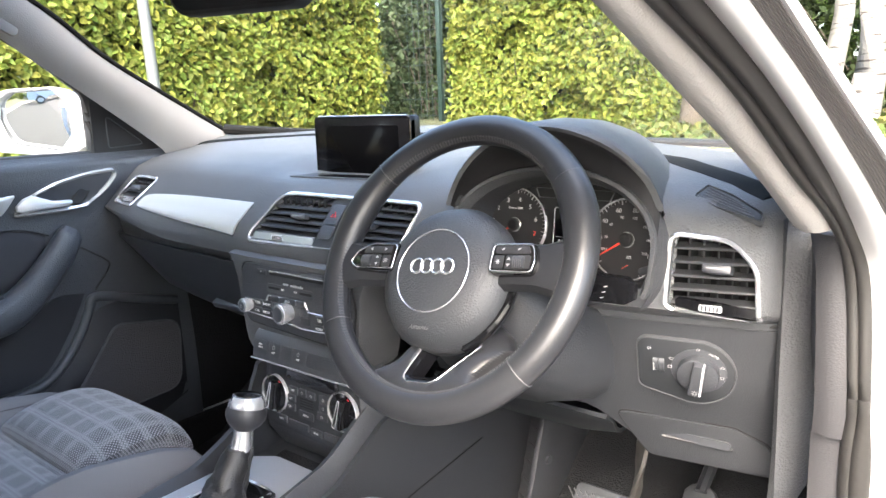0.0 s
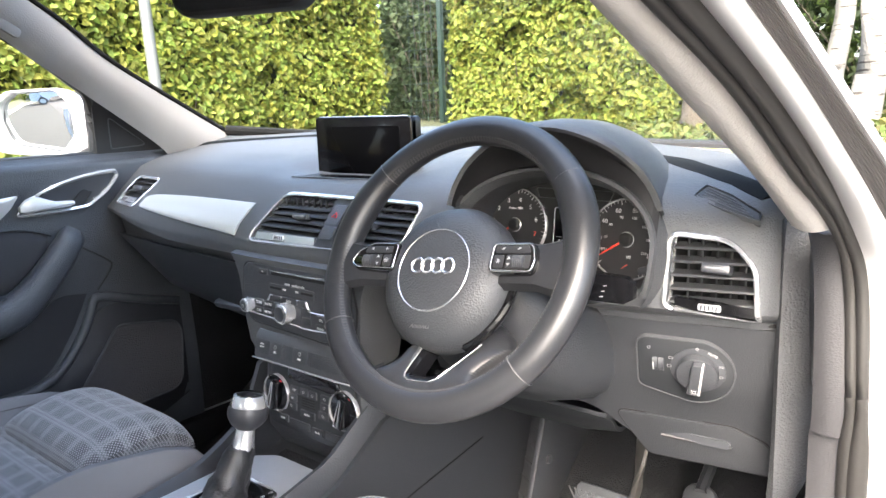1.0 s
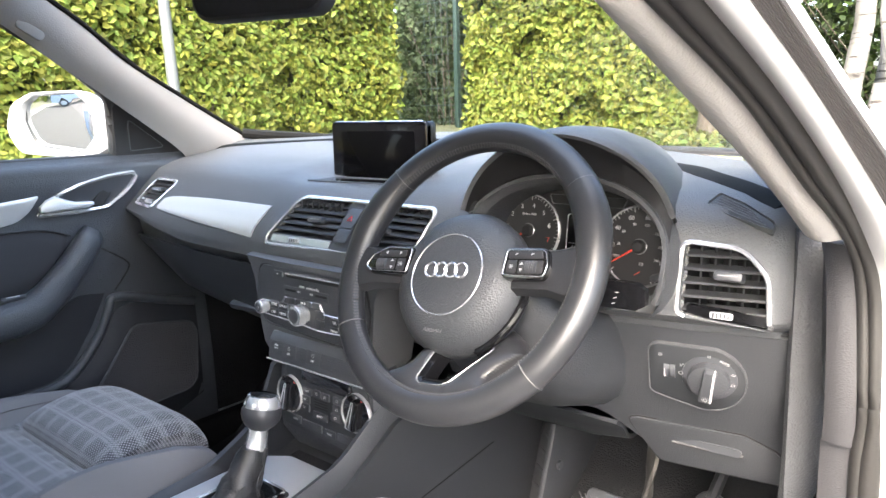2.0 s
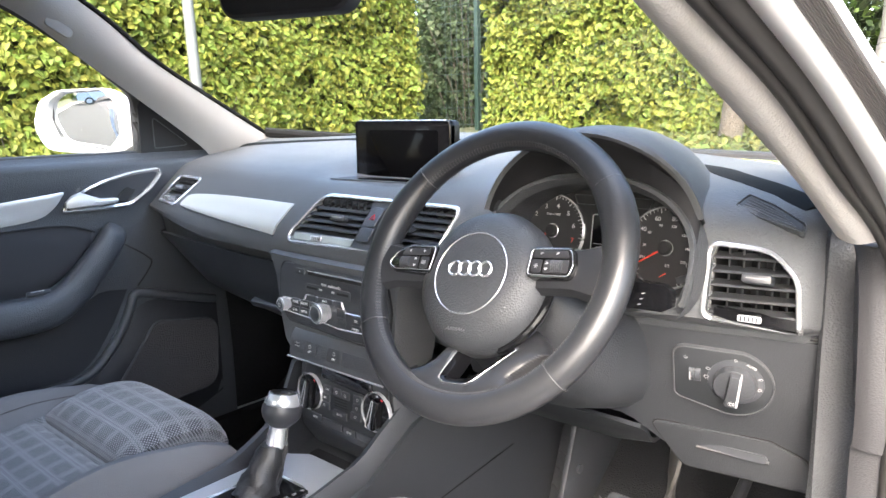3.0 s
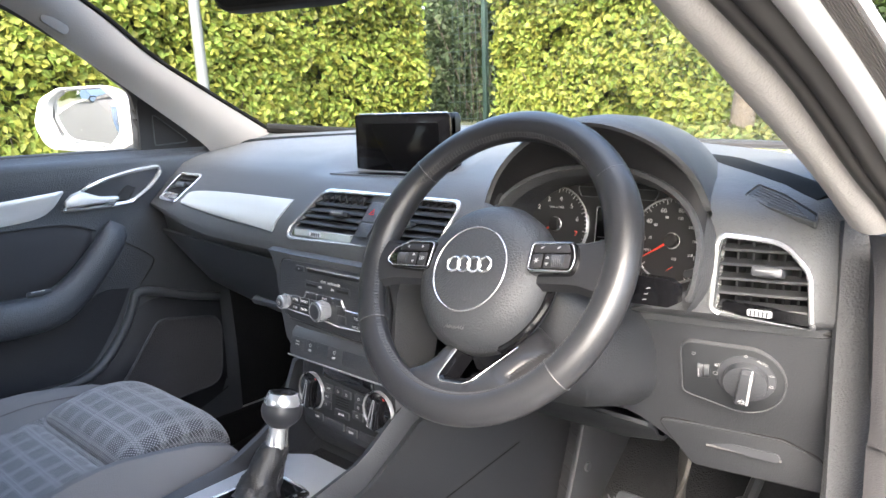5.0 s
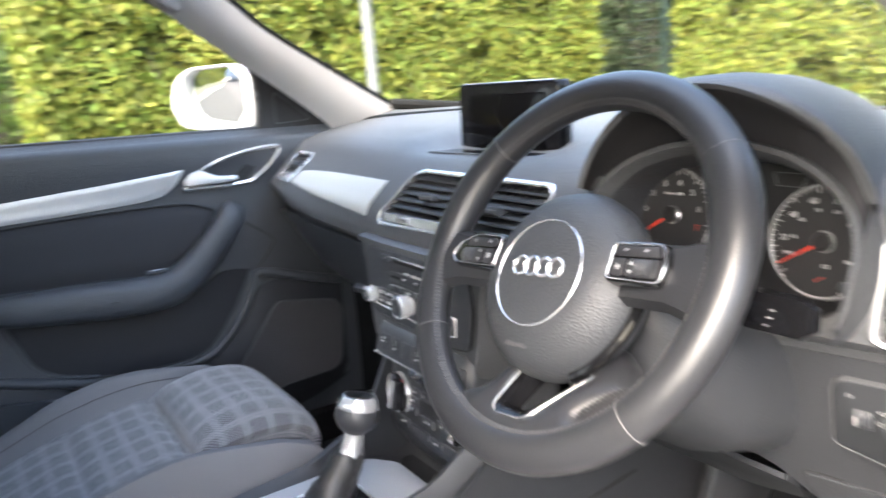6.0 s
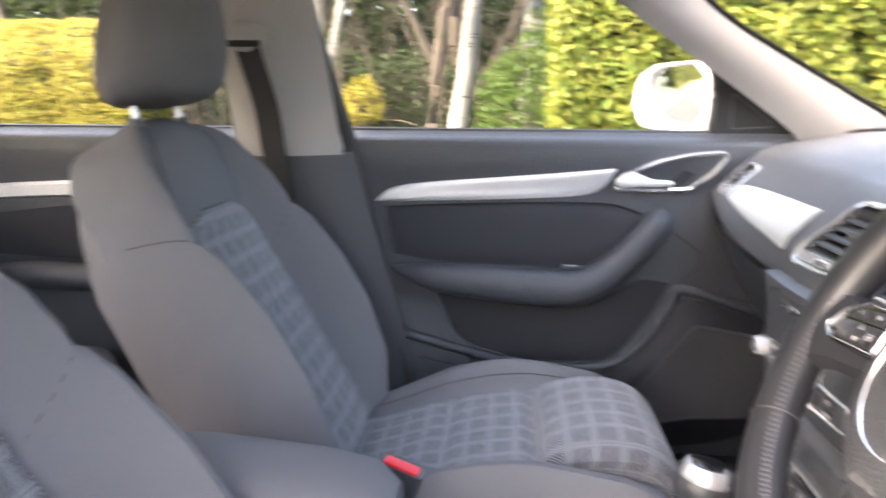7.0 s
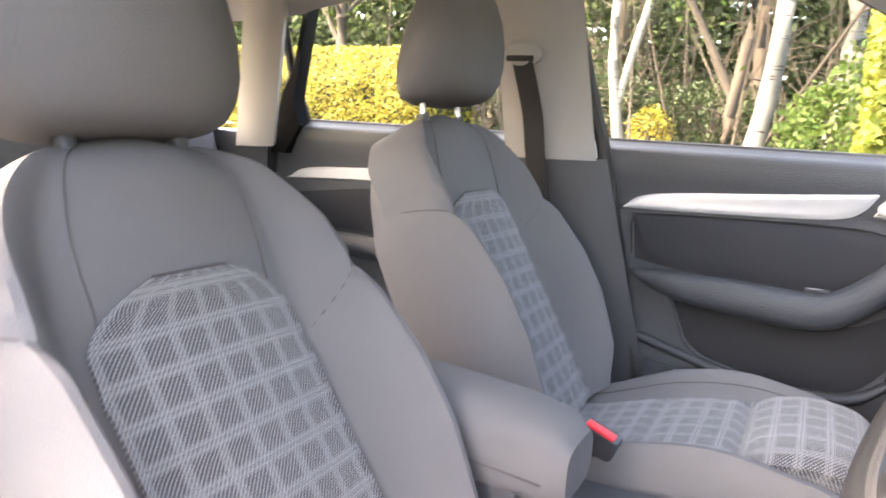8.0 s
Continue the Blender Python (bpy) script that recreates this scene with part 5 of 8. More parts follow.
def con_ring(y):
    z = lerp_at(y, (-0.62, -0.3, -0.1, 0.04, 0.07, 0.1, 0.2), (0.565, 0.565, 0.576, 0.576, 0.568, 0.565, 0.6))
    left = lerp_at(y, (-0.62, -0.3, -0.096, -0.046, 0.03, 0.076, 0.092, 0.2), (0.572, 0.572, 0.59, 0.595, 0.627, 0.68, 0.72, 0.76))
    rim = lerp_at(y, (-0.62, -0.3, -0.05, 0.02, 0.12, 0.2), (0.575, 0.58, 0.63, 0.648, 0.722, 0.76))
    w = lerp_at(y, (-0.62, 0.0, 0.2), (0.105, 0.125, 0.14))
    prof = [(-w - 0.02, 0.33), (-w - 0.004, left - 0.02), (-w + 0.003, left), (-w + 0.01, left - 0.003), (-w + 0.016, z + 0.004), (-w + 0.022, z), (w - 0.03, z), (w - 0.022, z + 0.004), (w - 0.016, rim - 0.004), (w - 0.006, rim), (w + 0.004, rim - 0.02), (w + 0.02, 0.33)]
    return [Vector((x, y, zz)) for x, zz in prof]


part("body", loft([con_ring(y) for y in np.linspace(-0.62, 0.2, 40)]), PANEL_LOW, console)
part("gear_plate", slab(rounded([(-0.092, -0.17), (0.090, -0.17), (0.090, 0.055), (0.05, 0.085), (-0.05, 0.085), (-0.092, 0.055)], 0.03), plane_m((0.0, -0.02, 0.589), (1, 0, 0), (0, 1, 0.02)), 0.014, 0.004), PLATE, console, "silver gear selector plate")
gear = thing("gear_lever", "automatic gear lever with a chrome-capped knob and leather boot", "gear lever", (0.0, -0.05, 0.56))
def gear_ring(r, y, z, squash=1.0, n=28):
    return [Vector((-0.009 + r * math.cos(a), y + r * squash * math.sin(a), z - 0.18 * r * math.sin(a))) for a in [2 * math.pi * k / n for k in range(n)]]


part("knob", loft([gear_ring(r, y, z) for r, y, z in ((0.0125, -0.019, 0.676), (0.015, -0.0185, 0.679), (0.0225, -0.0165, 0.685), (0.0275, -0.0145, 0.692), (0.0292, -0.0135, 0.699), (0.0287, -0.012, 0.706), (0.0265, -0.0105, 0.7115))]), mat("gear_knob_grey", (0.032, 0.033, 0.037), 0.42), gear)
chrome_cap = part("chrome_cap", loft([gear_ring(r, y, z) for r, y, z in ((0.0268, -0.0105, 0.7105), (0.0272, -0.0102, 0.713), (0.0238, -0.0085, 0.722), (0.0215, -0.0078, 0.7265), (0.019, -0.0077, 0.727))]), CHROME, gear, "bright chrome cap")
part("cap_disc", loft([gear_ring(r, y, z) for r, y, z in ((0.0188, -0.0077, 0.726), (0.0185, -0.0075, 0.728), (0.010, -0.007, 0.7292), (0.001, -0.007, 0.7295))]), GLOSS_BLACK, chrome_cap)
part("collar", loft([gear_ring(r, y, z) for r, y, z in ((0.0168, -0.0275, 0.650), (0.0160, -0.0265, 0.654), (0.0138, -0.0215, 0.671), (0.0138, -0.0195, 0.679))]), CHROME, gear, "chrome collar below the knob")
boot_rows = []
for r, y, z in ((0.031, -0.066, 0.588), (0.0285, -0.063, 0.596), (0.0262, -0.058, 0.605), (0.0245, -0.053, 0.613), (0.0230, -0.048, 0.622), (0.0215, -0.042, 0.632), (0.0196, -0.035, 0.643), (0.0178, -0.029, 0.654)):
    boot_rows.append([Vector((-0.009 + r * math.cos(a) * (1 + 0.15 * math.sin(3 * a + 190 * z) + 0.08 * math.sin(7 * a - 300 * z)), y + r * 1.15 * math.sin(a) * (1 + 0.14 * math.cos(4 * a + 210 * z)), z - 0.25 * r * math.sin(a))) for a in [2 * math.pi * k / 40 for k in range(40)]])
boot = part("boot", loft(boot_rows), LEATHER_SOFT, gear, "soft black leather boot")
for da in (-0.16, 0.16):
    part("boot_seam", tube([boot_rows[i][3] .lerp(boot_rows[i][2 if da < 0 else 4], 0.6) + Vector((0.0006, 0, 0.0006)) for i in range(8)], 0.0007, 5), THREAD, boot)

# ---- display ----
display = thing("display_screen", "black pop-up display screen on the dashboard, switched off", "screen", (-0.03, 0.28, 1.03))
scr_m = plane_m((-0.028, 0.266, 1.061), (1, 0, 0), (0, 0.0, 1))
part("housing", slab(rrect(0.222, 0.104, 0.008), scr_m, 0.022, 0.002), PIANO, display)
part("bezel", surround(rrect(0.222, 0.104, 0.008), 0.002, scr_m, 0.01, 0.0012), PIANO, display)
part("top_edge", tube([scr_m @ Vector((x, 0.0525, -0.002)) for x in np.linspace(-0.102, 0.102, 8)], 0.0012, 6), CHROME, display, "thin bright top edge")
part("glass", slab(rrect(0.17, 0.082, 0.004), scr_m @ Matrix.Translation((0, -0.004, 0.001)), 0.002, 0.0005), SCREEN_GLASS, display)
part("recess", slab(rounded([(-0.140, 0.206), (-0.168, 0.290), (0.115, 0.290), (0.098, 0.226), (0.0, 0.216)][::-1], 0.012, 5), plane_m((0, 0, 1.0175), (1, 0, 0), (0, 1, 0.0)), 0.02, 0.001), PIANO, display, "gloss black well in front of the screen")
part("recess_rim", surround(rounded([(-0.143, 0.203), (-0.172, 0.290), (0.119, 0.290), (0.101, 0.223), (0.0, 0.213)][::-1], 0.012, 5), 0.0025, plane_m((0, 0, 1.0175), (1, 0, 0), (0, 1, 0.0)), 0.02, 0.0008), PLASTIC, display)
# interior mirror
rear_mirror = thing("rear_view_mirror", "black interior mirror hanging from the windscreen", "mirror", (0.0, 0.06, 1.30))
irm = plane_m((-0.02, 0.035, 1.2985), (0.95, 0.30, 0.0), (0.0, 0.0, 1))
part("housing", slab(rrect(0.224, 0.075, 0.03, 8), irm, 0.03, 0.006), BLACK, rear_mirror)
part("glass", slab(rrect(0.212, 0.062, 0.026, 8), irm @ Matrix.Translation((0, 0, 0.001)), 0.001), GLOSS_BLACK, rear_mirror)
part("stem", tube([(0.0, 0.05, 1.31), (0.0, 0.10, 1.38), (0.0, 0.13, 1.41)], 0.014, 10), PLASTIC_SMOOTH, rear_mirror)


# ---- seats ----
SEAM_DARK = mat("seat_seam", (0.085, 0.08, 0.08), 0.95)
SX = -0.364
BACK_O, BACK_D, BACK_N = Vector((0, -0.475, 0.545)), Vector((0, -0.5, 0.866)), Vector((0, 0.866, 0.5))
INSERT_W = 0.145


def back_half(s):
    if s < 0.6:
        return lerp_at(s, (0, 0.1, 0.35, 0.6), (0.225, 0.238, 0.246, 0.246))
    notch = 0.002 * math.exp(-(((s - 0.735) / 0.022) ** 2))
    return max(0.07, 0.246 * math.sqrt(max(0.0, 1 - ((s - 0.6) / 0.405) ** 3.4)) - notch)


def back_shift(s):
    return 0.045 * max(0, (s - 0.65) / 0.35)


def seam_height(k):
    """The slanting seam between the shoulder and the side bolster, from the insert out to the notch."""
    return 0.57 + 0.165 * max(0.0, (k - 0.57) / 0.43) ** 1.15


def back_front(s, u):
    """Front of the backrest: s up from 0 to 1, u across from -1 to 1."""
    bol = lerp_at(s, (0, 0.12, 0.3, 0.45, 0.6, 0.68, 0.78, 0.88, 1.0), (0.045, 0.085, 0.105, 0.105, 0.09, 0.068, 0.05, 0.022, 0.0))
    k = abs(u)
    prof = bol * smooth(0.56, 0.87, k) - 0.10 * max(0, (k - 0.80) / 0.20) ** 2.2
    prof -= 0.007 * math.exp(-(((s - seam_height(k)) / 0.014) ** 2)) * smooth(0.5, 0.64, k)
    prof -= 0.006 * math.exp(-(((s - 0.43) / 0.012) ** 2)) * (1 - smooth(0.5, 0.58, k))
    crown = -0.035 * max(0, (s - 0.9) / 0.1) ** 2 + back_shift(s) + 0.012 * (1 - (u * 1.6) ** 2) * (k < 0.62)
    return BACK_O + BACK_D * (0.60 * s) + BACK_N * (prof + crown) + Vector((SX + back_half(s) * u, 0, 0))


def cush_top(y, u):
    """Top of the cushion at y along the car, u across from -1 to 1."""
    k = abs(u)
    z = lerp_at(y, (-0.52, -0.42, -0.32, -0.24, -0.165, -0.05, 0.0, 0.025, 0.035), (0.515, 0.540, 0.573, 0.592, 0.602, 0.602, 0.590, 0.565, 0.535))
    bol = lerp_at(y, (-0.52, -0.42, -0.3, -0.2, -0.12, 0.0, 0.035), (0.015, 0.028, 0.044, 0.042, 0.030, 0.008, 0.0))
    z += bol * smooth(0.6, 0.82, k) - 0.13 * max(0, (k - 0.85) / 0.15) ** 2.0
    z -= (0.012 * math.exp(-(((y + 0.165) / 0.010) ** 2)) + 0.007 * math.exp(-(((y + 0.305) / 0.010) ** 2))) * (k < 0.6)
    return Vector((SX + 0.24 * u, y - 0.012, z))


def make_seat(name, label):
    seat = thing(name, label, "car seat", (SX, -0.25, 0.33), "front seats")
    us = np.linspace(-1, 1, 57)
    rows = []
    for s in np.linspace(0, 1, 64):
        front = [back_front(s, u) for u in us]
        hw = back_half(s)
        dep = lerp_at(s, (0, 0.5, 0.9, 1.0), (0.10, 0.09, 0.075, 0.05)) - back_shift(s)
        rear = [BACK_O + BACK_D * (0.60 * s) + BACK_N * (-dep - 0.02 * (1 - u * u)) + Vector((SX + hw * 0.93 * u, 0, 0)) for u in us[::-1]]
        rows.append(front + rear)
    part("backrest", loft(rows), CLOTH, seat)
    ins = []
    for i in range(44):
        s = 0.738 * (1 - (1 - i / 43) ** 1.8)
        w = INSERT_W * (1 - 0.62 * max(0.0, (s - 0.60) / 0.138) ** 3.2) / back_half(s)
        ins.append([back_front(s, u) + BACK_N * 0.004 for u in np.linspace(-w, w, 21)])
    part("back_insert", sheet(ins, 0.004), CHECK, seat, "grey checked woven cloth panel")
    ys = list(np.linspace(-0.52, -0.02, 34)) + [0.0, 0.015, 0.025, 0.031, 0.035]
    rows = []
    for y in ys:
        top = [cush_top(y, u) for u in us]
        zb = lerp_at(y, (-0.52, 0.0, 0.035), (0.40, 0.42, 0.46))
        rows.append(top + [Vector((SX + 0.226 * u, y * 0.98 - 0.012, zb)) for u in us[::-1]])
    part("cushion", loft(rows), CLOTH, seat)
    net = [[cush_top(y, u) + Vector((0, 0, 0.004)) for u in np.linspace(-0.6, 0.6, 21)] for y in np.linspace(-0.50, -0.158, 36)]
    part("seat_insert", sheet(net, 0.004), CHECK, seat, "grey checked woven cloth panel")
    prof = cat([(0, -0.172, 0.588), (0, -0.170, 0.606), (0, -0.156, 0.625), (0, -0.128, 0.638), (0, -0.088, 0.646), (0, -0.05, 0.645), (0, -0.018, 0.637), (0, 0.008, 0.620), (0, 0.024, 0.597), (0, 0.030, 0.572), (0, 0.026, 0.545)], 34)
    pad = []
    for p in prof:
        row = []
        for u in np.linspace(-1, 1, 25):
            edge = abs(u) ** 7
            row.append(Vector((SX + (INSERT_W + 0.006) * u, p.y - 0.014 * edge * smooth(-0.05, 0.03, p.y), 0.588 + (p.z - 0.588) * (1 - 0.42 * edge))))
        pad.append(row)
    part("thigh_insert", sheet(pad, 0, back=(0, -0.02, -0.03)), CHECK, seat, "raised checked cloth thigh pad")
    rows = []
    for s, hw, dp, off in ((0, 0.096, 0.040, 0), (0.02, 0.120, 0.055, 0), (0.06, 0.139, 0.066, 0), (0.14, 0.152, 0.073, 0.002), (0.26, 0.157, 0.076, 0.005), (0.42, 0.152, 0.074, 0.008), (0.6, 0.138, 0.068, 0.009), (0.76, 0.117, 0.058, 0.008), (0.89, 0.088, 0.044, 0.006), (0.97, 0.054, 0.026, 0.004), (1.0, 0.02, 0.01, 0.003)):
        c = BACK_O + BACK_D * 0.617 + BACK_N * (0.035 + off) + Vector((SX, 0.008, 0.225 * s))
        rows.append([c + Vector((hw * math.copysign(abs(math.cos(a)) ** 0.95, math.cos(a)), 0, 0)) + Vector((0, 0.97, 0.24)) * dp * math.sin(a) for a in [2 * math.pi * k / 32 for k in range(32)]])
    part("headrest", loft(rows), CLOTH, seat)
    for dx in (-0.07, 0.07):
        p = BACK_O + BACK_D * 0.57 + BACK_N * 0.01 + Vector((SX + dx, 0, 0))
        part("headrest_post", tube([p, p + Vector((0, -0.02, 0.09))], 0.006, 10), CHROME, seat, "chrome headrest post")
        part("post_guide", tube([p + Vector((0, -0.006, 0.018)), p + Vector((0, -0.009, 0.03))], 0.012, 12), PLASTIC_SMOOTH, seat)
    for sg in (-1, 1):
        line = [back_front(s, sg * lerp_at(s, (0.60, 0.70, 0.78, 0.88, 1.0), (0.50, 0.46, 0.48, 0.52, 0.62))) + BACK_N * 0.001 for s in np.linspace(0.62, 0.985, 24)]
        part("back_seam", tube(line, 0.0009, 6), SEAM_DARK, seat)
        part("bolster_seam", tube([back_front(seam_height(k), sg * k) + BACK_N * 0.0004 for k in np.linspace(0.57, 0.97, 24)], 0.0012, 6), SEAM_DARK, seat)
        part("cushion_seam", tube([cush_top(y, sg * 0.72) + Vector((0, 0, 0.001)) for y in np.linspace(-0.46, 0.02, 30)], 0.0009, 6), SEAM_DARK, seat)
    part("insert_seam", tube([back_front(0.738, u) + BACK_N * 0.004 + BACK_D * 0.002 for u in np.linspace(-0.2, 0.2, 14)], 0.0012, 6), SEAM_DARK, seat)
    # dark line laid in the crease, painting the shade of the fold
    part("fold", tube([back_front(0.425, u) + BACK_N * 0.0045 for u in np.linspace(-0.5, 0.5, 20)], 0.0022, 6), SEAM_DARK, seat, "fold across the checked panel, its shade drawn as a dark line")
    part("headrest_seam", tube([r[3] for r in rows[1:-1]], 0.0006, 6), CLOTH, seat)
    part("seat_base", box((SX, -0.24, 0.39), (0.42, 0.46, 0.1), 0.02), PLASTIC_DARK, seat)
    return seat


passenger_seat = make_seat("front_seat", "grey cloth front passenger seat with checked centre panels and headrest")
driver_seat = copy_thing(passenger_seat, Matrix.Translation((0.334, -0.202, 0.315)) @ Matrix.Rotation(radians(4), 4, "X"))
for o in driver_seat.children:
    if o.name.startswith("headrest") and "post" not in o.name:
        o.location = (0.012, -0.010, -0.022)
    if o.name.startswith("back_insert"):
        o.scale, o.location = (0.92, 1, 1), (0.08 * SX, 0, 0)
tagged(driver_seat, "grey cloth driver seat with checked centre panels and headrest")
rear_seat = thing("bench_seat", "grey cloth rear bench seat", "car seat", (0, -1.3, 0.4))
part("bench", box((0, -1.25, 0.52), (1.3, 0.5, 0.2), 0.05, seg=4), CLOTH, rear_seat)
part("backrest", box((0, -1.58, 0.76), (1.3, 0.16, 0.56), 0.05, pose(0, 0, 0, 18), 4), CLOTH, rear_seat)

armrest = thing("storage_box", "grey cloth-padded storage box between the front seats", "storage box", (0.02, -0.5, 0.56))
part("pad", loft([[Vector((0.03 + w * c, y, z + 0.016 + h * 1.1 * s)) for c, s in [(math.copysign(abs(math.cos(a)) ** 0.6, math.cos(a)), math.copysign(abs(math.sin(a)) ** 0.6, math.sin(a))) for a in [2 * math.pi * k / 28 for k in range(28)]]] for y, w, h, z in ((-0.66, 0.055, 0.035, 0.668), (-0.645, 0.068, 0.048, 0.668), (-0.55, 0.072, 0.052, 0.664), (-0.42, 0.072, 0.05, 0.655), (-0.36, 0.068, 0.046, 0.648), (-0.335, 0.055, 0.03, 0.642))]), CLOTH, armrest)
part("pad_seam", tube([Vector((0.03 + 0.0725, y, 0.672 - 0.1 * (y + 0.55))) for y in np.linspace(-0.64, -0.36, 14)], 0.001, 6), SEAM_DARK, armrest)
part("base", box((0.03, -0.52, 0.592), (0.13, 0.26, 0.10), 0.012), PLASTIC_DARK, armrest)

# ---- doors ----
front_door = thing("door_1", "dark grey front passenger door lining with cloth panel and silver trim", "car door", (-0.74, -0.1, 0.36))
DX = -0.725


def door_x(y, z):
    x = DX - 0.012 * math.exp(-(((z - 0.70) / 0.1) ** 2)) + 0.006 * smooth(0.05, 0.3, y)
    x += 0.016 * smooth(0.93, 1.0, z) - 0.03 * smooth(1.028, 1.048, z)
    return x


def rear_edge(z):
    return lerp_at(z, (0.36, 0.526, 0.854, 1.05), (-0.38, -0.415, -0.49, -0.542))


part("lining", sheet([[Vector((door_x(y, z), y, z)) for y in [rear_edge(z) + (0.345 - rear_edge(z)) * t for t in np.linspace(0, 1, 30)]] for z in np.concatenate([np.linspace(0.36, 1.0, 24), np.linspace(1.01, 1.048, 8)])], 0, back=(-0.03, 0, 0)), DOOR_PLASTIC, front_door)
part("outer_skin", sheet([[Vector((-0.86 + 0.03 * ((z - 0.7) / 0.4) ** 2, y, z)) for y in np.linspace(-0.54, 0.4, 8)] for z in np.linspace(0.3, 1.03, 10)], 0.01), WHITE_PAINT, front_door)
rear_door = thing("door_2", "dark grey rear door lining with silver trim", "car door", (-0.74, -1.1, 0.36))
part("lining", sheet([[Vector((door_x(-0.3, z), y, z)) for y in np.linspace(-1.5, -0.70, 16)] for z in np.concatenate([np.linspace(0.36, 1.0, 20), np.linspace(1.01, 1.048, 8)])], 0, back=(-0.03, 0, 0)), DOOR_PLASTIC, rear_door)
part("outer_skin", sheet([[Vector((-0.86 + 0.03 * ((z - 0.7) / 0.4) ** 2, y, z)) for y in np.linspace(-1.46, -0.55, 8)] for z in np.linspace(0.3, 1.03, 10)], 0.01), WHITE_PAINT, rear_door)



# ---- dashboard details ----
def vent(name, outline, slats, bar_x, knob_at, label, dead=None):
    """An air vent with a chrome surround, slats that run across, upright vanes behind and a slider."""
    cx, cz = np.mean([p[0] for p in outline]), np.mean([p[1] for p in outline])
    root = thing(name, label, "air vent", (cx, dash_y(cx, cz) + 0.05, cz), "dashboard air vents")
    rings = [on_face(o, pr) for o, pr in ((shrink(outline, -0.001), -0.004), (shrink(outline, -0.001), 0.003), (shrink(outline, 0.0012), 0.0045), (shrink(outline, 0.0036), 0.003), (shrink(outline, 0.0046), -0.012))]
    part("surround", loft(rings, True, False), CHROME, root, "bright chrome surround")
    inner = shrink(outline, 0.004)
    part("duct", loft([on_face(inner, -0.003), on_face(shrink(outline, 0.007), -0.055), on_face(shrink(outline, 0.03), -0.056)], True, False), BLACK, root)
    part("duct_back", loft([on_face(shrink(outline, 0.005), -0.05), on_face(shrink(outline, 0.005), -0.056)]), BLACK, root)
    zs = [p[1] for p in inner]
    z0, z1 = min(zs) + 0.004, max(zs) - 0.003

    def span(z):
        xs = []
        for i in range(len(inner)):
            (xa, za), (xb, zb) = inner[i - 1], inner[i]
            if (za - z) * (zb - z) < 0:
                xs.append(xa + (xb - xa) * (z - za) / (zb - za))
        return (min(xs), max(xs)) if len(xs) > 1 else None

    for k in range(slats):
        z = z0 + (z1 - z0) * (k + (0.9 if dead else 0.5)) / (slats + (0.5 if dead else 0.0))
        sp = span(z)
        if not sp:
            continue
        pieces = [sp] if not bar_x else [(sp[0], bar_x[0]), (bar_x[1], sp[1])]
        for xa, xb in pieces:
            if xb - xa < 0.01:
                continue
            rows = []
            for x in np.linspace(xa + 0.001, xb - 0.001, 8):
                y = dash_y(x, z)
                rows.append([Vector((x, y + dy, z + dz)) for dy, dz in ((0.004, -0.0022), (0.0025, -0.001), (0.004, 0.001), (0.018, 0.0042), (0.019, 0.002))])
            part("slat", loft(rows), SLAT, root)
    x0, x1 = min(p[0] for p in inner), max(p[0] for p in inner)
    n_v = max(3, int((x1 - x0) / 0.0135))
    for k in range(1, n_v):
        x = x0 + (x1 - x0) * k / n_v
        if bar_x and bar_x[0] - 0.01 < x < bar_x[1] + 0.01:
            continue
        zz = [z for z in np.linspace(z0, z1, 30) if span(z) and span(z)[0] < x < span(z)[1]]
        if len(zz) > 4:
            part("vane", box((x, dash_y(x, (zz[0] + zz[-1]) / 2) + (0.034 if bar_x else 0.027), (zz[0] + zz[-1]) / 2), (0.0022, 0.022, zz[-1] - zz[0]), 0), SLAT, root)
    for kx, kz in knob_at:
        m = plane_m((kx, dash_y(kx, kz) - 0.008, kz), (1, 0.1, 0), (0, 0.3, 1))
        s = part("slider", slab(rrect(0.030, 0.0105, 0.003), m, 0.018, 0.0016), PLASTIC_SMOOTH, root)
        part("slider_line", slab(rrect(0.021, 0.0014, 0.0005, 2), m @ Matrix.Translation((0, 0.0005, 0.0006)), 0.0006), CHROME, s)
    if dead:
        xa, xb, za, zb, wx = dead
        strip_o = rounded([(xa, za), (xb, za + wx), (xb, zb + wx), (xa, zb)], 0.002, 3)
        base = part("lower_strip", loft([on_face(strip_o, 0.0005), on_face(strip_o, -0.008)]), PIANO if not bar_x and cx > 0 else CHROME, root, "narrow strip with a thumb wheel")
        wx0 = xa + (xb - xa) * 0.42
        wm = plane_m((wx0, dash_y(wx0, (za + zb) / 2) - 0.002, (za + zb) / 2 + wx * 0.4), (1, 0.1, 0), (0, 0.2, 1))
        part("thumb_wheel", slab(rrect(0.024, 0.0075, 0.002), wm, 0.006, 0.001), ALU, base, "ribbed silver thumb wheel")
        for j in range(5):
            part("rib", slab(rrect(0.0022, 0.0058, 0.0006, 2), wm @ Matrix.Translation((-0.008 + 0.004 * j, 0, 0.0006)), 0.0008), PLASTIC_SMOOTH, base)
    return root


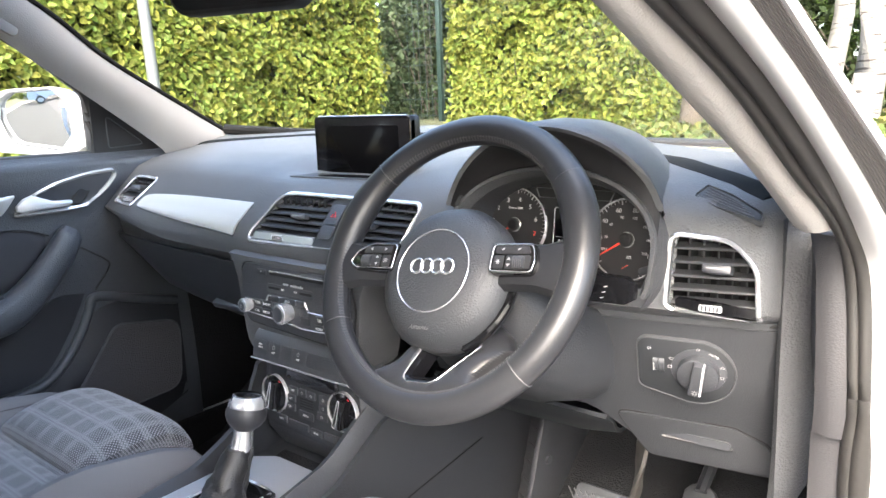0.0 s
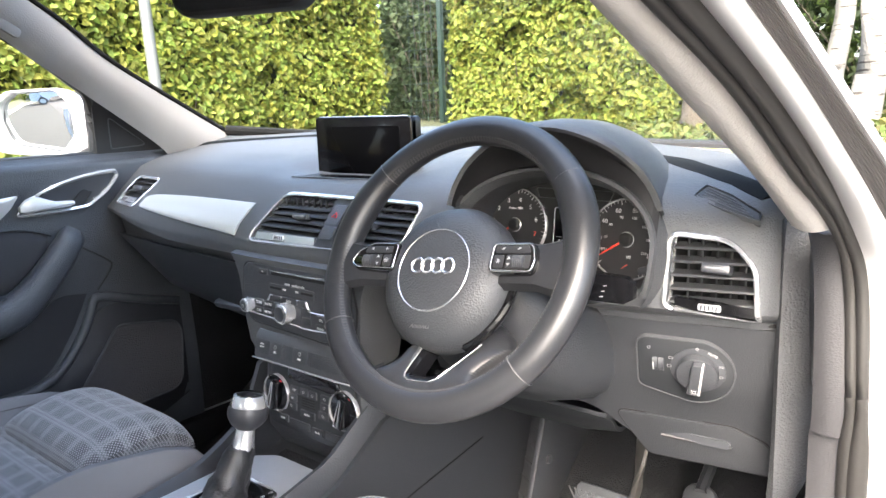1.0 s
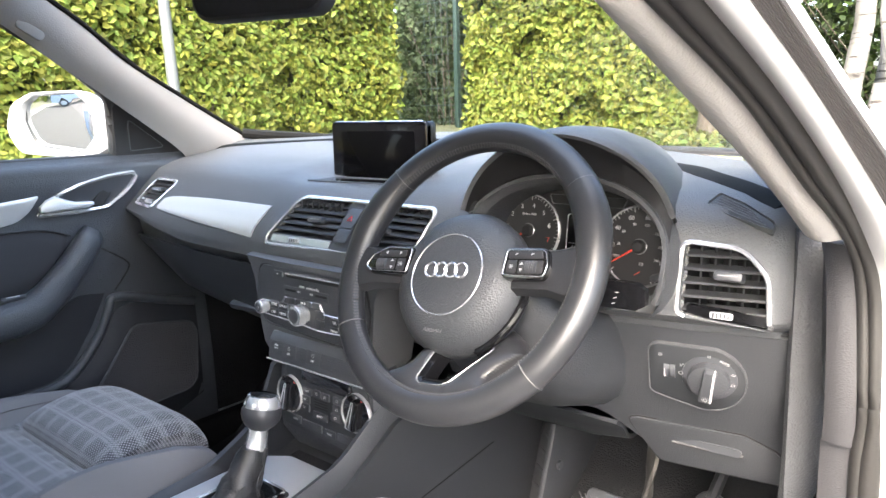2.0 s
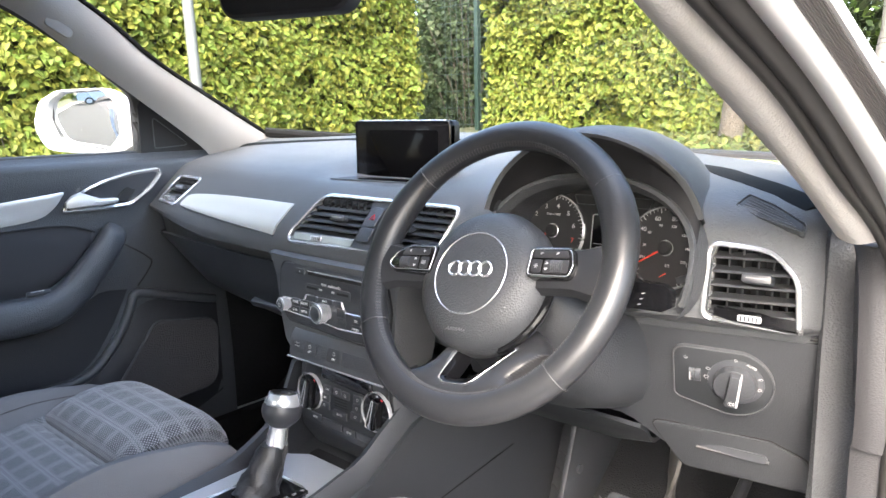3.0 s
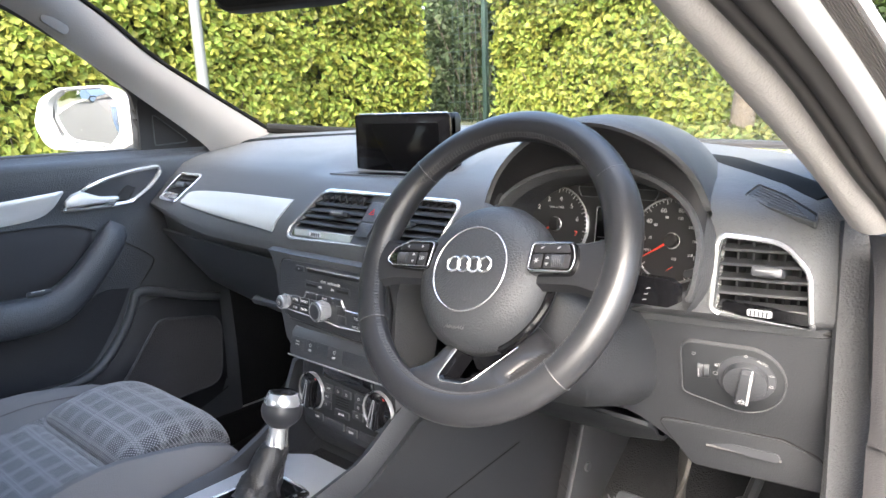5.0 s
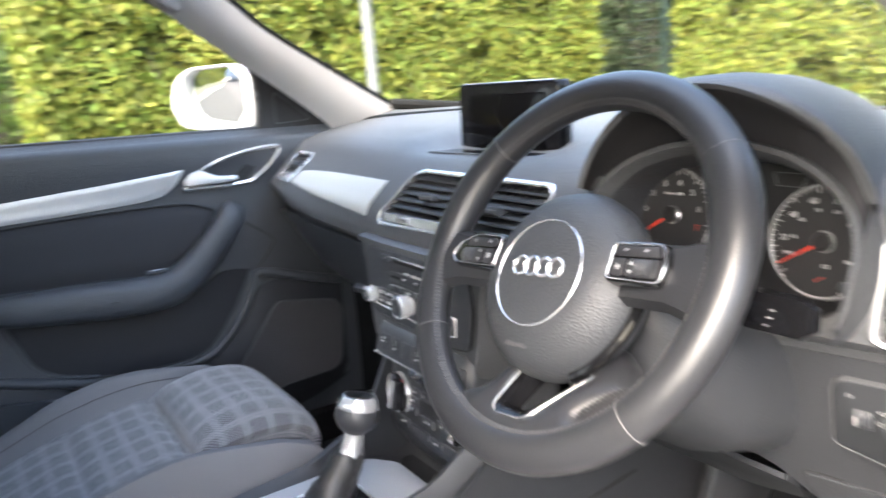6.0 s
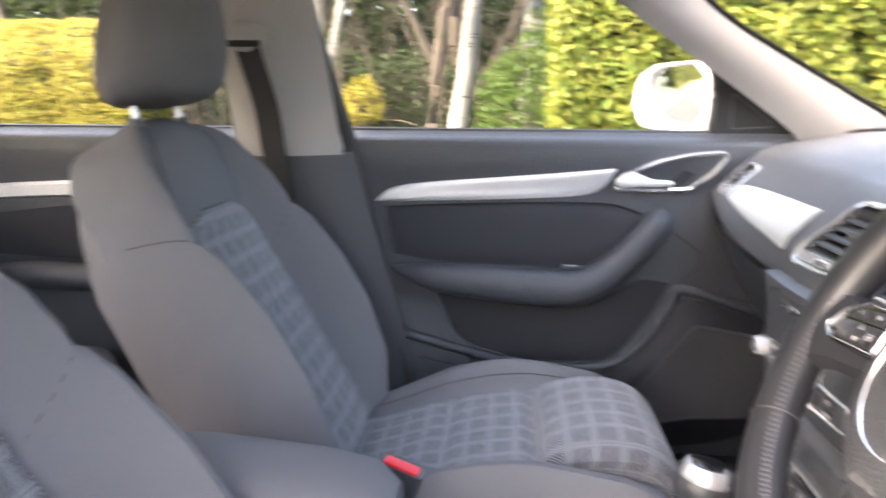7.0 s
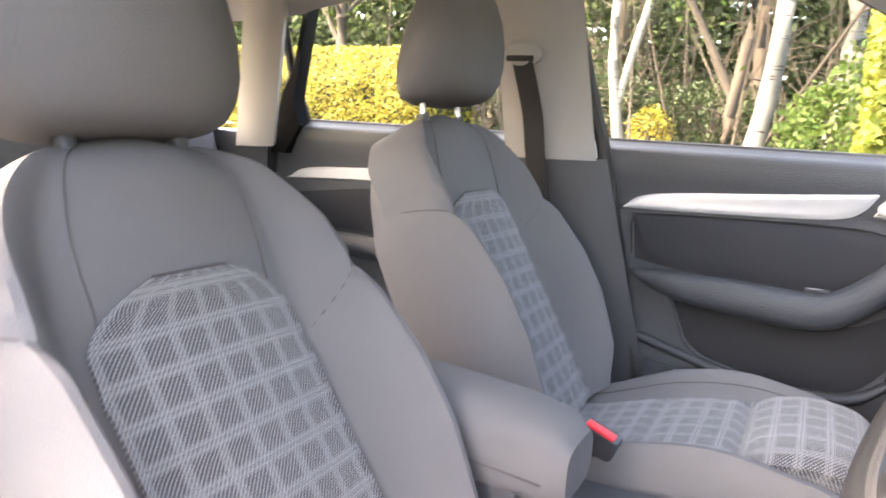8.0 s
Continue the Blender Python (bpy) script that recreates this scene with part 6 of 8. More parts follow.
vent("air_vent", CENTRE_VENT, 6, (0.022, 0.062), ((-0.03, 0.968), (0.115, 0.965)), "pair of centre air vents in one chrome surround", (-0.122, 0.02, 0.928, 0.938, 0.002))
vent("air_vent", DRIVER_VENT, 5, None, ((0.59, 0.948),), "side air vent with chrome surround beside the steering wheel", (0.549, 0.633, 0.8995, 0.912, -0.008))
vent("air_vent", PASS_VENT, 4, None, ((-0.612, 0.979),), "small slanted side air vent with chrome surround beside the passenger door", (-0.678, -0.612, 0.9525, 0.960, -0.0015))
hz = thing("hazard_switch", "dark hazard switch bar with a red triangle", "switch", (0.042, 0.13, 0.94))
hz_o = rounded([(0.0215, 0.929), (0.0615, 0.929), (0.0635, 0.994), (0.0235, 0.994)], 0.003, 3)
part("bar", loft([on_face(hz_o, 0.001), on_face(hz_o, -0.02)]), PLASTIC_DARK, hz)
for za, zb in ((0.940, 0.958), (0.960, 0.986)):
    ko = rounded([(0.0285, za), (0.0555, za), (0.0565, zb), (0.0295, zb)], 0.0025, 3)
    part("key", loft([on_face(shrink(ko, 0.0006), 0.0022), on_face(ko, 0.0016), on_face(ko, 0.0)]), PLASTIC_DARK, hz)
tm = plane_m((0.0425, dash_y(0.0425, 0.973) - 0.0026, 0.973), (1, 0, 0), (0, 0.7, 0.7))
part("triangle", surround([(-0.0055, -0.004), (0.0055, -0.004), (0.0, 0.006)], 0.0017, tm, 0.0004, 0.0004), RED, hz, "red warning triangle outline")

# silver decor panel on the passenger side
decor = thing("decor_panel", "pale silver decor panel on the dashboard", "trim", (-0.4, 0.15, 0.93))
low_e = [(p.x, p.y) for p in cat([(-0.553, 0.947, 0), (-0.45, 0.941, 0), (-0.347, 0.936, 0), (-0.25, 0.932, 0), (-0.18, 0.928, 0)], 18)]
top_e = [(p.x, p.y) for p in cat([(-0.560, 0.953, 0), (-0.535, 0.9695, 0), (-0.41, 0.976, 0), (-0.28, 0.978, 0), (-0.162, 0.978, 0)], 18)]
rows = [[Vector((a[0] + (b[0] - a[0]) * t, 0, a[1] + (b[1] - a[1]) * t)) for t in np.linspace(0, 1, 7)] for a, b in zip(low_e, top_e)]
for r in rows:
    for i, p in enumerate(r):
        p.y = dash_y(p.x, p.z) - (0.004 if 0 < i < 6 else 0.0025)
part("panel", sheet(rows, 0, back=(0, 0.006, 0)), DECOR, decor)
part("edge", tube([Vector((r[0].x, r[0].y + 0.001, r[0].z - 0.002)) for r in rows], 0.0014, 6), PLASTIC_SMOOTH, decor)

# glove box; the lid's black holds the deep shade below the dashboard lip
glove = thing("glove_box", "glove box below the dashboard, blackened as deep shade, with a recessed grip", "glove box", (-0.42, 0.2, 0.80))
g_rows = []
for x in np.linspace(-0.70, -0.150, 24):
    f = face_y(x)
    zb = lerp_at(x, (-0.70, -0.62, -0.53, -0.3, -0.15), (0.838, 0.800, 0.770, 0.758, 0.755))
    g_rows.append([Vector((x, f + dy, 0.878 + (zb - 0.878) * k)) for dy, k in ((0.016, 0.0), (0.019, 0.12), (0.026, 0.35), (0.036, 0.6), (0.052, 0.85), (0.075, 1.0), (0.16, 1.03))])
part("lid", sheet(g_rows, 0.006), SWITCH_BLACK, glove)
part("grip", box((-0.27, 0.158, 0.782), (0.10, 0.02, 0.014), 0.005, pose(0, 0, 0, 25, 0, 4)), PLASTIC_SMOOTH, glove, "recessed grip")
part("lid_line", tube([Vector((x, face_y(x) + 0.0225, 0.850 - 0.02 * (x + 0.6))) for x in np.linspace(-0.63, -0.16, 20)], 0.0016, 6), BLACK, glove)

# demister grille and dash corner
grille = thing("demister_grille", "slotted demister grille on top of the dashboard", "air vent", (0.6, 0.19, 1.03))
gm = plane_m((0.591, 0.2085, 1.0135), (0.92, -0.24, -0.25), (0.39, 0.729, 0.565))
part("rim", slab(rounded([(-0.040, -0.006, 0.004), (-0.037, 0.011, 0.004), (-0.005, 0.0105, 0.02), (0.036, 0.002, 0.006), (0.042, -0.0065, 0.004), (-0.01, -0.0095, 0.02)], 0.006), gm, 0.012, 0.0012), SWITCH_BLACK, grille, "dark recess of the grille")
part("grille_rim", surround(rounded([(-0.042, -0.008, 0.004), (-0.039, 0.013, 0.004), (-0.005, 0.0125, 0.02), (0.038, 0.004, 0.006), (0.044, -0.0085, 0.004), (-0.01, -0.0115, 0.02)], 0.006), 0.0016, gm, 0.006, 0.0012), PLASTIC, grille, "thin raised rim of the grille")
for k in range(5):
    y0, y1 = -0.0055 + 0.0036 * k, -0.0055 + 0.0027 * k
    part("slat", slab([(-0.034, y0 - 0.0004), (0.032 - 0.006 * k, y1 - 0.0003), (0.032 - 0.006 * k, y1 + 0.0007), (-0.034, y0 + 0.0009)], gm @ Matrix.Translation((0, 0, 0.0012)), 0.001), PLASTIC, grille)
end_cap = thing("dashboard_end_cap", "smooth dark end cap closing the side of the dashboard", "trim", (0.69, 0.3, 0.7))
part("cap", sheet([[Vector((0.650 + 0.040 * lerp_at(z, (0.66, 0.69, 0.74, 0.82), (0.3, 0.62, 0.9, 1.0)) * math.sin(math.pi * 0.5 * t), face_y(0.645) + 0.010 + 0.045 * t + 0.05 * max(0, 0.85 - z) + 0.25 * max(0, z - 0.99), z)) for t in np.linspace(0, 1.4, 9)] for z in np.linspace(0.66, 1.0, 18)], 0.01), mat("end_cap_plastic", (0.046, 0.048, 0.052), 0.52, grain=0.7, grain_size=0.0026), end_cap)
part("corner_trim", box((0.672, 0.225, 1.022), (0.05, 0.05, 0.02), 0.006, pose(0, 0, 0, 0, 10, -20)), PLASTIC_DARK, end_cap)

# light switch
ls = thing("light_switch", "headlamp switch panel with a rotary knob and a roller", "switch", (0.55, 0.2, 0.78))
ls_m = plane_m((0.545, low_y(0.545, 0.818) - 0.004, 0.818), (1, 0.24, 0), (0, -0.35, 1))
ls_arc = [(0.0125 + 0.0445 * math.cos(w), -0.0075 + 0.0445 * math.sin(w)) for w in [radians(-112 + 188 * k / 30) for k in range(31)]]
ls_o = [(-0.052 + 0.013 * (1 - math.cos(w)), 0.037 - 0.013 * (1 - math.sin(w))) for w in [radians(90 - 90 * k / 6) for k in range(7)]] + [(-0.052 + 0.014 * (1 - math.cos(w)), -0.028 - 0.010 * math.sin(w)) for w in [radians(70 * k / 6) for k in range(7)]] + ls_arc
part("panel", slab(ls_o, ls_m, 0.02, 0.0015), SWITCH_BLACK, ls)
part("panel_edge", surround(shrink(ls_o, -0.0016), 0.0014, ls_m, 0.006, 0.0003), PLASTIC, ls)
km = ls_m @ Matrix.Translation((0.017, -0.003, 0.0))
part("dial_bed", slab(circle(0.031, 36), km @ Matrix.Translation((0, 0, 0.0015)), 0.003, 0.001), PLASTIC_SMOOTH, ls)
kn = part("knob", slab(circle(0.0235, 32), km @ Matrix.Translation((0, 0, 0.012)), 0.012, 0.002), PLASTIC_DARK, ls)
part("knob_grip", slab(rounded([(-0.008, -0.024), (0.007, -0.024), (0.008, 0.021), (-0.006, 0.021)], 0.003), km @ Matrix.Translation((0, 0, 0.02)) @ Matrix.Rotation(-0.12, 4, "Z"), 0.012, 0.002), PLASTIC_SMOOTH, kn)
part("knob_edge", slab(rrect(0.0026, 0.043, 0.0012, 3), km @ Matrix.Translation((0.0055, -0.001, 0.0205)) @ Matrix.Rotation(-0.12, 4, "Z"), 0.01, 0.0006), ALU, kn, "satin edge")
text("mark", "AUTO", 0.0042, ls_m @ Matrix.Translation((0.034, 0.022, 0.0022)) @ Matrix.Rotation(-0.5, 4, "Z"), PRINT_WHITE, ls)
for mx, my, w, h in ((0.017, 0.0285, 0.004, 0.004), (0.0435, 0.006, 0.006, 0.003), (0.043, -0.009, 0.005, 0.004), (-0.013, 0.012, 0.006, 0.004), (-0.015, 0.0, 0.006, 0.005), (-0.038, 0.024, 0.005, 0.004)):
    part("symbol", surround(rrect(w * 0.85, h * 0.85, 0.0014, 3), 0.0005, ls_m @ Matrix.Translation((mx, my, 0.0018)), 0.0, 0.0003), PRINT_WHITE, ls)
part("sun_symbol", surround(circle(0.0024, 10), 0.0008, km @ Matrix.Translation((-0.002, -0.0175, 0.0205)), 0.0, 0.0003), PRINT_WHITE, ls)
for k in range(8):
    part("ray", slab(rrect(0.0012, 0.0005, 0.0001, 1), km @ Matrix.Translation((-0.002, -0.0175, 0.0206)) @ Matrix.Rotation(k * math.pi / 4, 4, "Z") @ Matrix.Translation((0.0036, 0, 0)), 0.0003), PRINT_WHITE, ls)
for dx in (-0.0315, -0.0245):
    part("roller", loft([[ls_m @ Vector((dx + 0.003 * t, 0.0095 * math.cos(a), 0.006 * math.sin(a) - 0.001)) for a in [math.pi * k / 12 for k in range(13)]] for t in (-1, -0.8, 0.8, 1)]), PLASTIC_SMOOTH, ls)
part("roller_line", slab(rrect(0.0012, 0.011, 0.0004, 2), ls_m @ Matrix.Translation((-0.033, 0, 0.0056)), 0.0008), PRINT_WHITE, ls)

# knee cover below the light switch
knee = thing("storage_flap", "dark storage flap under the light switch with a long grip", "flap", (0.55, 0.22, 0.68))
ko = rounded([(0.448, 0.737, 0.012), (0.59, 0.733, 0.02), (0.628, 0.712, 0.02), (0.634, 0.664, 0.004), (0.486, 0.672, 0.012)], 0.01, 5)
part("flap", loft([[Vector((x, low_y(x, z) - pr, z)) for x, z in o] for o, pr in ((shrink(ko, 0.002), 0.0035), (shrink(ko, 0.0006), 0.003), (ko, 0.001), (ko, -0.005))]), PANEL_LOW, knee)
part("flap_joint", loft([[Vector((x, low_y(x, z) - 0.0006, z)) for x, z in shrink(ko, -0.0022)], [Vector((x, low_y(x, z) + 0.002, z)) for x, z in shrink(ko, -0.0022)]]), BLACK, knee, "dark joint round the flap")
part("grip_hollow", slab(rrect(0.085, 0.012, 0.006), plane_m((0.545, low_y(0.545, 0.708) - 0.0045, 0.708), (1, 0.2, -0.06), (0, -0.2, 1)), 0.003), PLASTIC_SMOOTH, knee)
part("grip_lip", tube([Vector((x, low_y(x, 0.703) - 0.003, 0.7035 - 0.06 * (x - 0.545))) for x in np.linspace(0.505, 0.587, 12)], 0.0026, 8), KICK, knee)

# ---- radio and climate ----
RY = 0.078


def stack_m(x, z, push=0.0, tilt=0.05):
    return plane_m((x, RY - push, z), (1, 0, 0), (0, tilt, 1))


def keys(parent, items, h, size, push, surface=PLASTIC_DARK, base=stack_m):
    for body, x, z, w in items:
        m = base(x, z, push)
        k = part("key", slab(rrect(w, h, 0.0018, 3), m, 0.004, 0.0008), surface, parent)
        if body:
            text("legend", body, size, m @ Matrix.Translation((0, 0, 0.0002)), PRINT_WHITE, k)


radio = thing("car_radio", "car radio panel with silver framed keys and two round knobs", "radio", (0.0, 0.09, 0.8))
part("panel_line", surround(rounded([(-0.119, 0.047), (0.125, 0.047), (0.135, 0.0), (0.128, -0.052), (0.06, -0.058), (-0.105, -0.050), (-0.125, -0.02)], 0.02, 6), 0.0012, stack_m(0.0, 0.851, 0.0005, 0.03), 0.003, 0.0004), BLACK, radio)
part("panel", slab(rounded([(-0.117, 0.045), (0.123, 0.045), (0.133, 0.0), (0.126, -0.05), (0.06, -0.056), (-0.103, -0.048), (-0.123, -0.02)], 0.02, 6), stack_m(0.0, 0.851, 0.002, 0.03), 0.004, 0.001), PLASTIC_DARK, radio)
slot = part("disc_slot", slab(rrect(0.13, 0.005, 0.002), stack_m(0.02, 0.886, 0.0035), 0.002), BLACK, radio)
part("slot_lip", slab(rrect(0.13, 0.0022, 0.0008, 3), stack_m(0.02, 0.8895, 0.0048), 0.003, 0.0005), CHROME, slot)
keys(radio, [("", -0.066, 0.886, 0.022)], 0.009, 0.004, 0.0035)
part("eject_mark", slab([(-0.0015, -0.001), (0.0015, -0.001), (0, 0.0015)], stack_m(-0.066, 0.886, 0.004), 0.0004), PRINT_WHITE, radio)
part("maker_bar", slab(rrect(0.012, 0.003, 0.001, 2), stack_m(-0.009, 0.8725, 0.0032), 0.0006), PRINT_WHITE, radio)
text("legend", "multimedia", 0.0064, stack_m(0.016, 0.8725, 0.0032), PRINT_WHITE, radio)
part("card_strip", slab(rrect(0.105, 0.014, 0.003), stack_m(-0.002, 0.8625, 0.003), 0.001, 0.0004), PLASTIC_SMOOTH, radio)
for cx in (-0.037, 0.035):
    part("card_slot", slab(rrect(0.026, 0.0035, 0.001, 2), stack_m(cx, 0.8635, 0.0036), 0.001), BLACK, radio)
text("legend", "SD1", 0.0042, stack_m(-0.016, 0.8635, 0.0036), PRINT_WHITE, radio)
text("legend", "SD2", 0.0042, stack_m(0.013, 0.8635, 0.0036), PRINT_WHITE, radio)
fr = rounded([(-0.108, 0.006), (-0.055, 0.006), (-0.048, 0.018), (0.038, 0.018), (0.045, 0.004), (0.108, 0.004), (0.108, -0.022), (0.03, -0.026), (-0.01, -0.022), (-0.108, -0.018)], 0.004, 4)
key_frame = part("key_frame", surround(fr, 0.0026, stack_m(-0.006, 0.834, 0.003), 0.002, 0.0022), BRIGHT, radio, "silver frame round the keys")
part("key_bed", slab(shrink(fr, 0.001), stack_m(-0.006, 0.834, 0.0026), 0.001), PLASTIC_SMOOTH, radio)
keys(radio, [("TONE", -0.079, 0.8355, 0.021), ("RADIO", -0.056, 0.8355, 0.021), ("CAR", -0.081, 0.8225, 0.021), ("MEDIA", -0.058, 0.8225, 0.021), ("TEL", 0.064, 0.8285, 0.022), ("MENU", 0.062, 0.8155, 0.024), ("", -0.034, 0.8355, 0.018), ("", -0.034, 0.8225, 0.018), ("", 0.03, 0.8355, 0.02), ("", 0.03, 0.8215, 0.02)], 0.0115, 0.0056, 0.0048)
keys(radio, [("", -0.036, 0.8475, 0.018), ("BACK", -0.006, 0.8475, 0.034), ("", 0.023, 0.8475, 0.018)], 0.009, 0.0046, 0.0045)


def round_knob(name, m, r, h, parent, face, rim, label=""):
    k = part(name, slab(circle(r, 36), m @ Matrix.Translation((0, 0, h)), h + 0.002, 0.0018), rim, parent, label)
    part("knob_face", slab(circle(r * 0.72, 32), m @ Matrix.Translation((0, 0, h + 0.0008)), 0.001, 0.0003), face, k)
    rib = bm_new()
    for j in range(36):
        a = 2 * math.pi * j / 36
        box((r * 1.0 * math.cos(a), r * 1.0 * math.sin(a), h * 0.55), (0.0009, 0.0007, h * 0.7), 0, None, bm=rib)
    bmesh.ops.transform(rib, matrix=m, verts=rib.verts[:])
    tagged(part("knurling", rib, rim, k), kind="stuff")
    return k


round_knob("volume_knob", stack_m(-0.103, 0.829, 0.004), 0.0105, 0.014, radio, PLASTIC_SMOOTH, CHROME, "chrome-edged volume knob")
round_knob("menu_knob", stack_m(-0.009, 0.83, 0.004), 0.0155, 0.018, radio, PLASTIC_SMOOTH, CHROME, "chrome-edged menu knob")
part("power_mark", surround(circle(0.0028, 16), 0.0006, stack_m(-0.103, 0.829, 0.0192), 0.0, 0.0003), PRINT_WHITE, radio)

row = thing("switch_row", "row of dark push switches with a chrome lower edge", "switches", (0.01, 0.08, 0.74))
part("ledge", loft([[Vector((x, 0.13 - (0.058 + push) * c, z)) for x, c in ((-0.108 + ins, 0.0), (-0.104 + ins, 0.8), (-0.09, 1.0), (0.11, 1.0), (0.128 - ins, 0.8), (0.132 - ins, 0.0))] for z, push, ins in ((0.744, 0.006, 0.0), (0.752, 0.008, 0.0), (0.782, 0.001, 0.004), (0.79, -0.006, 0.012))]), PLASTIC_SMOOTH, row)
part("bright_line", tube([Vector((x, 0.0655, 0.7455)) for x in np.linspace(-0.097, 0.125, 12)], 0.0016, 8), BRIGHT, row)
for x, w, body in ((-0.073, 0.034, "drive\nselect"), (-0.041, 0.026, "OFF"), (-0.0135, 0.025, ""), (0.0165, 0.031, "OFF"), (0.078, 0.086, "")):
    m = plane_m((x, 0.0672, 0.7665), (1, 0, 0), (0, 0.22, 1))
    k = part("switch", slab(rrect(w, 0.023, 0.002, 3), m, 0.004, 0.0008), PLASTIC_DARK, row)
    if body:
        text("legend", body, 0.0044, m @ Matrix.Translation((0, 0.002 if body[0] == "d" else -0.0045, 0.0002)), PRINT_WHITE, k)
    if body == "OFF":
        part("symbol", surround(circle(0.003, 14), 0.0007, m @ Matrix.Translation((0, 0.0035, 0.0002)), 0, 0.0003), PRINT_WHITE, k)

climate = thing("climate_panel", "climate control panel with two chrome-ringed dials", "climate control", (0.01, 0.09, 0.64))


def cli_m(x, z, push=0.0, tilt=0.06):
    return plane_m((x, 0.086 - push + 0.06 * (z - 0.69), z), (1, 0, 0), (0, tilt, 1))


part("panel", slab(rounded([(-0.088, 0.058), (0.098, 0.05), (0.105, -0.03), (0.09, -0.066), (-0.10, -0.056), (-0.105, 0.0)], 0.012, 5), cli_m(0.012, 0.69, 0.001), 0.004, 0.001), SWITCH_BLACK, climate)
part("display", slab(rounded([(-0.058, 0.012), (0.055, 0.012), (0.06, -0.008), (0.045, -0.012), (-0.06, -0.006)], 0.004, 3), cli_m(0.022, 0.722, 0.003), 0.003, 0.0006), GLOSS_BLACK, climate, "gloss black display strip")
for kx, kz in ((-0.066, 0.686), (0.09, 0.692)):
    m = cli_m(kx, kz, 0.002)
    dialk = part("temperature_dial", slab(circle(0.0285, 40), m @ Matrix.Translation((0, 0, 0.003)), 0.006, 0.0015), GLOSS_BLACK, climate, "black rotary temperature dial")
    part("chrome_ring", surround(circle(0.0315, 40), 0.003, m, 0.002, 0.0045), BRIGHT, dialk)
    part("grip", slab(rounded([(-0.009, -0.0255), (0.009, -0.0255), (0.0065, 0.024), (-0.0065, 0.024)], 0.005, 5), m @ Matrix.Translation((0.002, 0, 0.014)) @ Matrix.Rotation(-0.25, 4, "Z"), 0.017, 0.003), GLOSS_BLACK, dialk)
    part("pointer", surround(rounded([(-0.0065, -0.024), (0.003, -0.024), (0.0015, 0.022), (-0.003, 0.022)], 0.003, 4), 0.0016, m @ Matrix.Translation((0, 0, 0.0142)) @ Matrix.Rotation(-0.25, 4, "Z"), 0.002, 0.0008), BRIGHT, dialk)
    part("warm_mark", slab(rrect(0.004, 0.0012, 0.0005, 2), m @ Matrix.Translation((0.013, 0.0215, 0.0036)) @ Matrix.Rotation(-0.55, 4, "Z"), 0.0008), RED, dialk)
keys(climate, [("OFF", -0.022, 0.7, 0.02), ("A/C", -0.0275, 0.686, 0.02), ("", -0.03, 0.672, 0.024), ("AUTO", 0.007, 0.6655, 0.034), ("", 0.0, 0.7005, 0.017), ("", 0.02, 0.6995, 0.018), ("", 0.048, 0.7, 0.021), ("", 0.047, 0.6865, 0.02), ("", 0.044, 0.6725, 0.024), ("MAX", -0.052, 0.6475, 0.026), ("", -0.012, 0.645, 0.048), ("REAR", 0.03, 0.643, 0.026), ("", 0.067, 0.644, 0.04)], 0.0122, 0.0045, 0.0035, base=cli_m)
for k in range(4):
    part("sensor_slit", slab(rrect(0.03, 0.0016, 0.0006, 2), cli_m(0.009, 0.691 - 0.0042 * k, 0.0025), 0.0006), BLACK, climate)
for sx_, sz in ((-0.03, 0.673), (0.048, 0.7), (0.047, 0.6865), (0.044, 0.6725), (0.0, 0.7005), (0.02, 0.6995)):
    part("symbol", surround(rrect(0.005, 0.004, 0.001, 2), 0.0008, cli_m(sx_, sz, 0.0038), 0, 0.0003), PRINT_WHITE, climate)
tray = part("tray_mat", slab(rrect(0.19, 0.085, 0.02), plane_m((0.005, 0.125, 0.5695), (1, 0, 0), (0, 1, 0)), 0.004), CARPET, console, "dark rubber tray mat")

# ---- console details ----
part("selector_surround", surround(rounded([(-0.053, -0.10), (0.056, -0.10), (0.058, 0.028), (0.034, 0.052), (-0.034, 0.052), (-0.055, 0.028)], 0.03, 6), 0.004, plane_m((0.004, -0.062, 0.5905), (1, 0, 0), (0, 1, 0)), 0.002, 0.003), CHROME, console, "bright ring round the gear boot")
part("selector_bed", slab(rounded([(-0.05, -0.097), (0.053, -0.097), (0.055, 0.027), (0.032, 0.049), (-0.032, 0.049), (-0.052, 0.027)], 0.03, 6), plane_m((0.004, -0.062, 0.5912), (1, 0, 0), (0, 1, 0)), 0.003), GLOSS_BLACK, console, "gloss black bed round the boot")
part("selector_scale", slab(rrect(0.016, 0.07, 0.004), plane_m((0.041, -0.05, 0.5935), (1, 0, 0), (0, 1, 0)), 0.004, 0.0008), GLOSS_BLACK, console, "black strip with selector letters")
for k, ch in enumerate("PRNDS"):
    text("letter", ch, 0.009, plane_m((0.041, -0.022 - 0.0135 * k, 0.5938), (1, 0, 0), (0, 1, 0)), PRINT_WHITE, console)
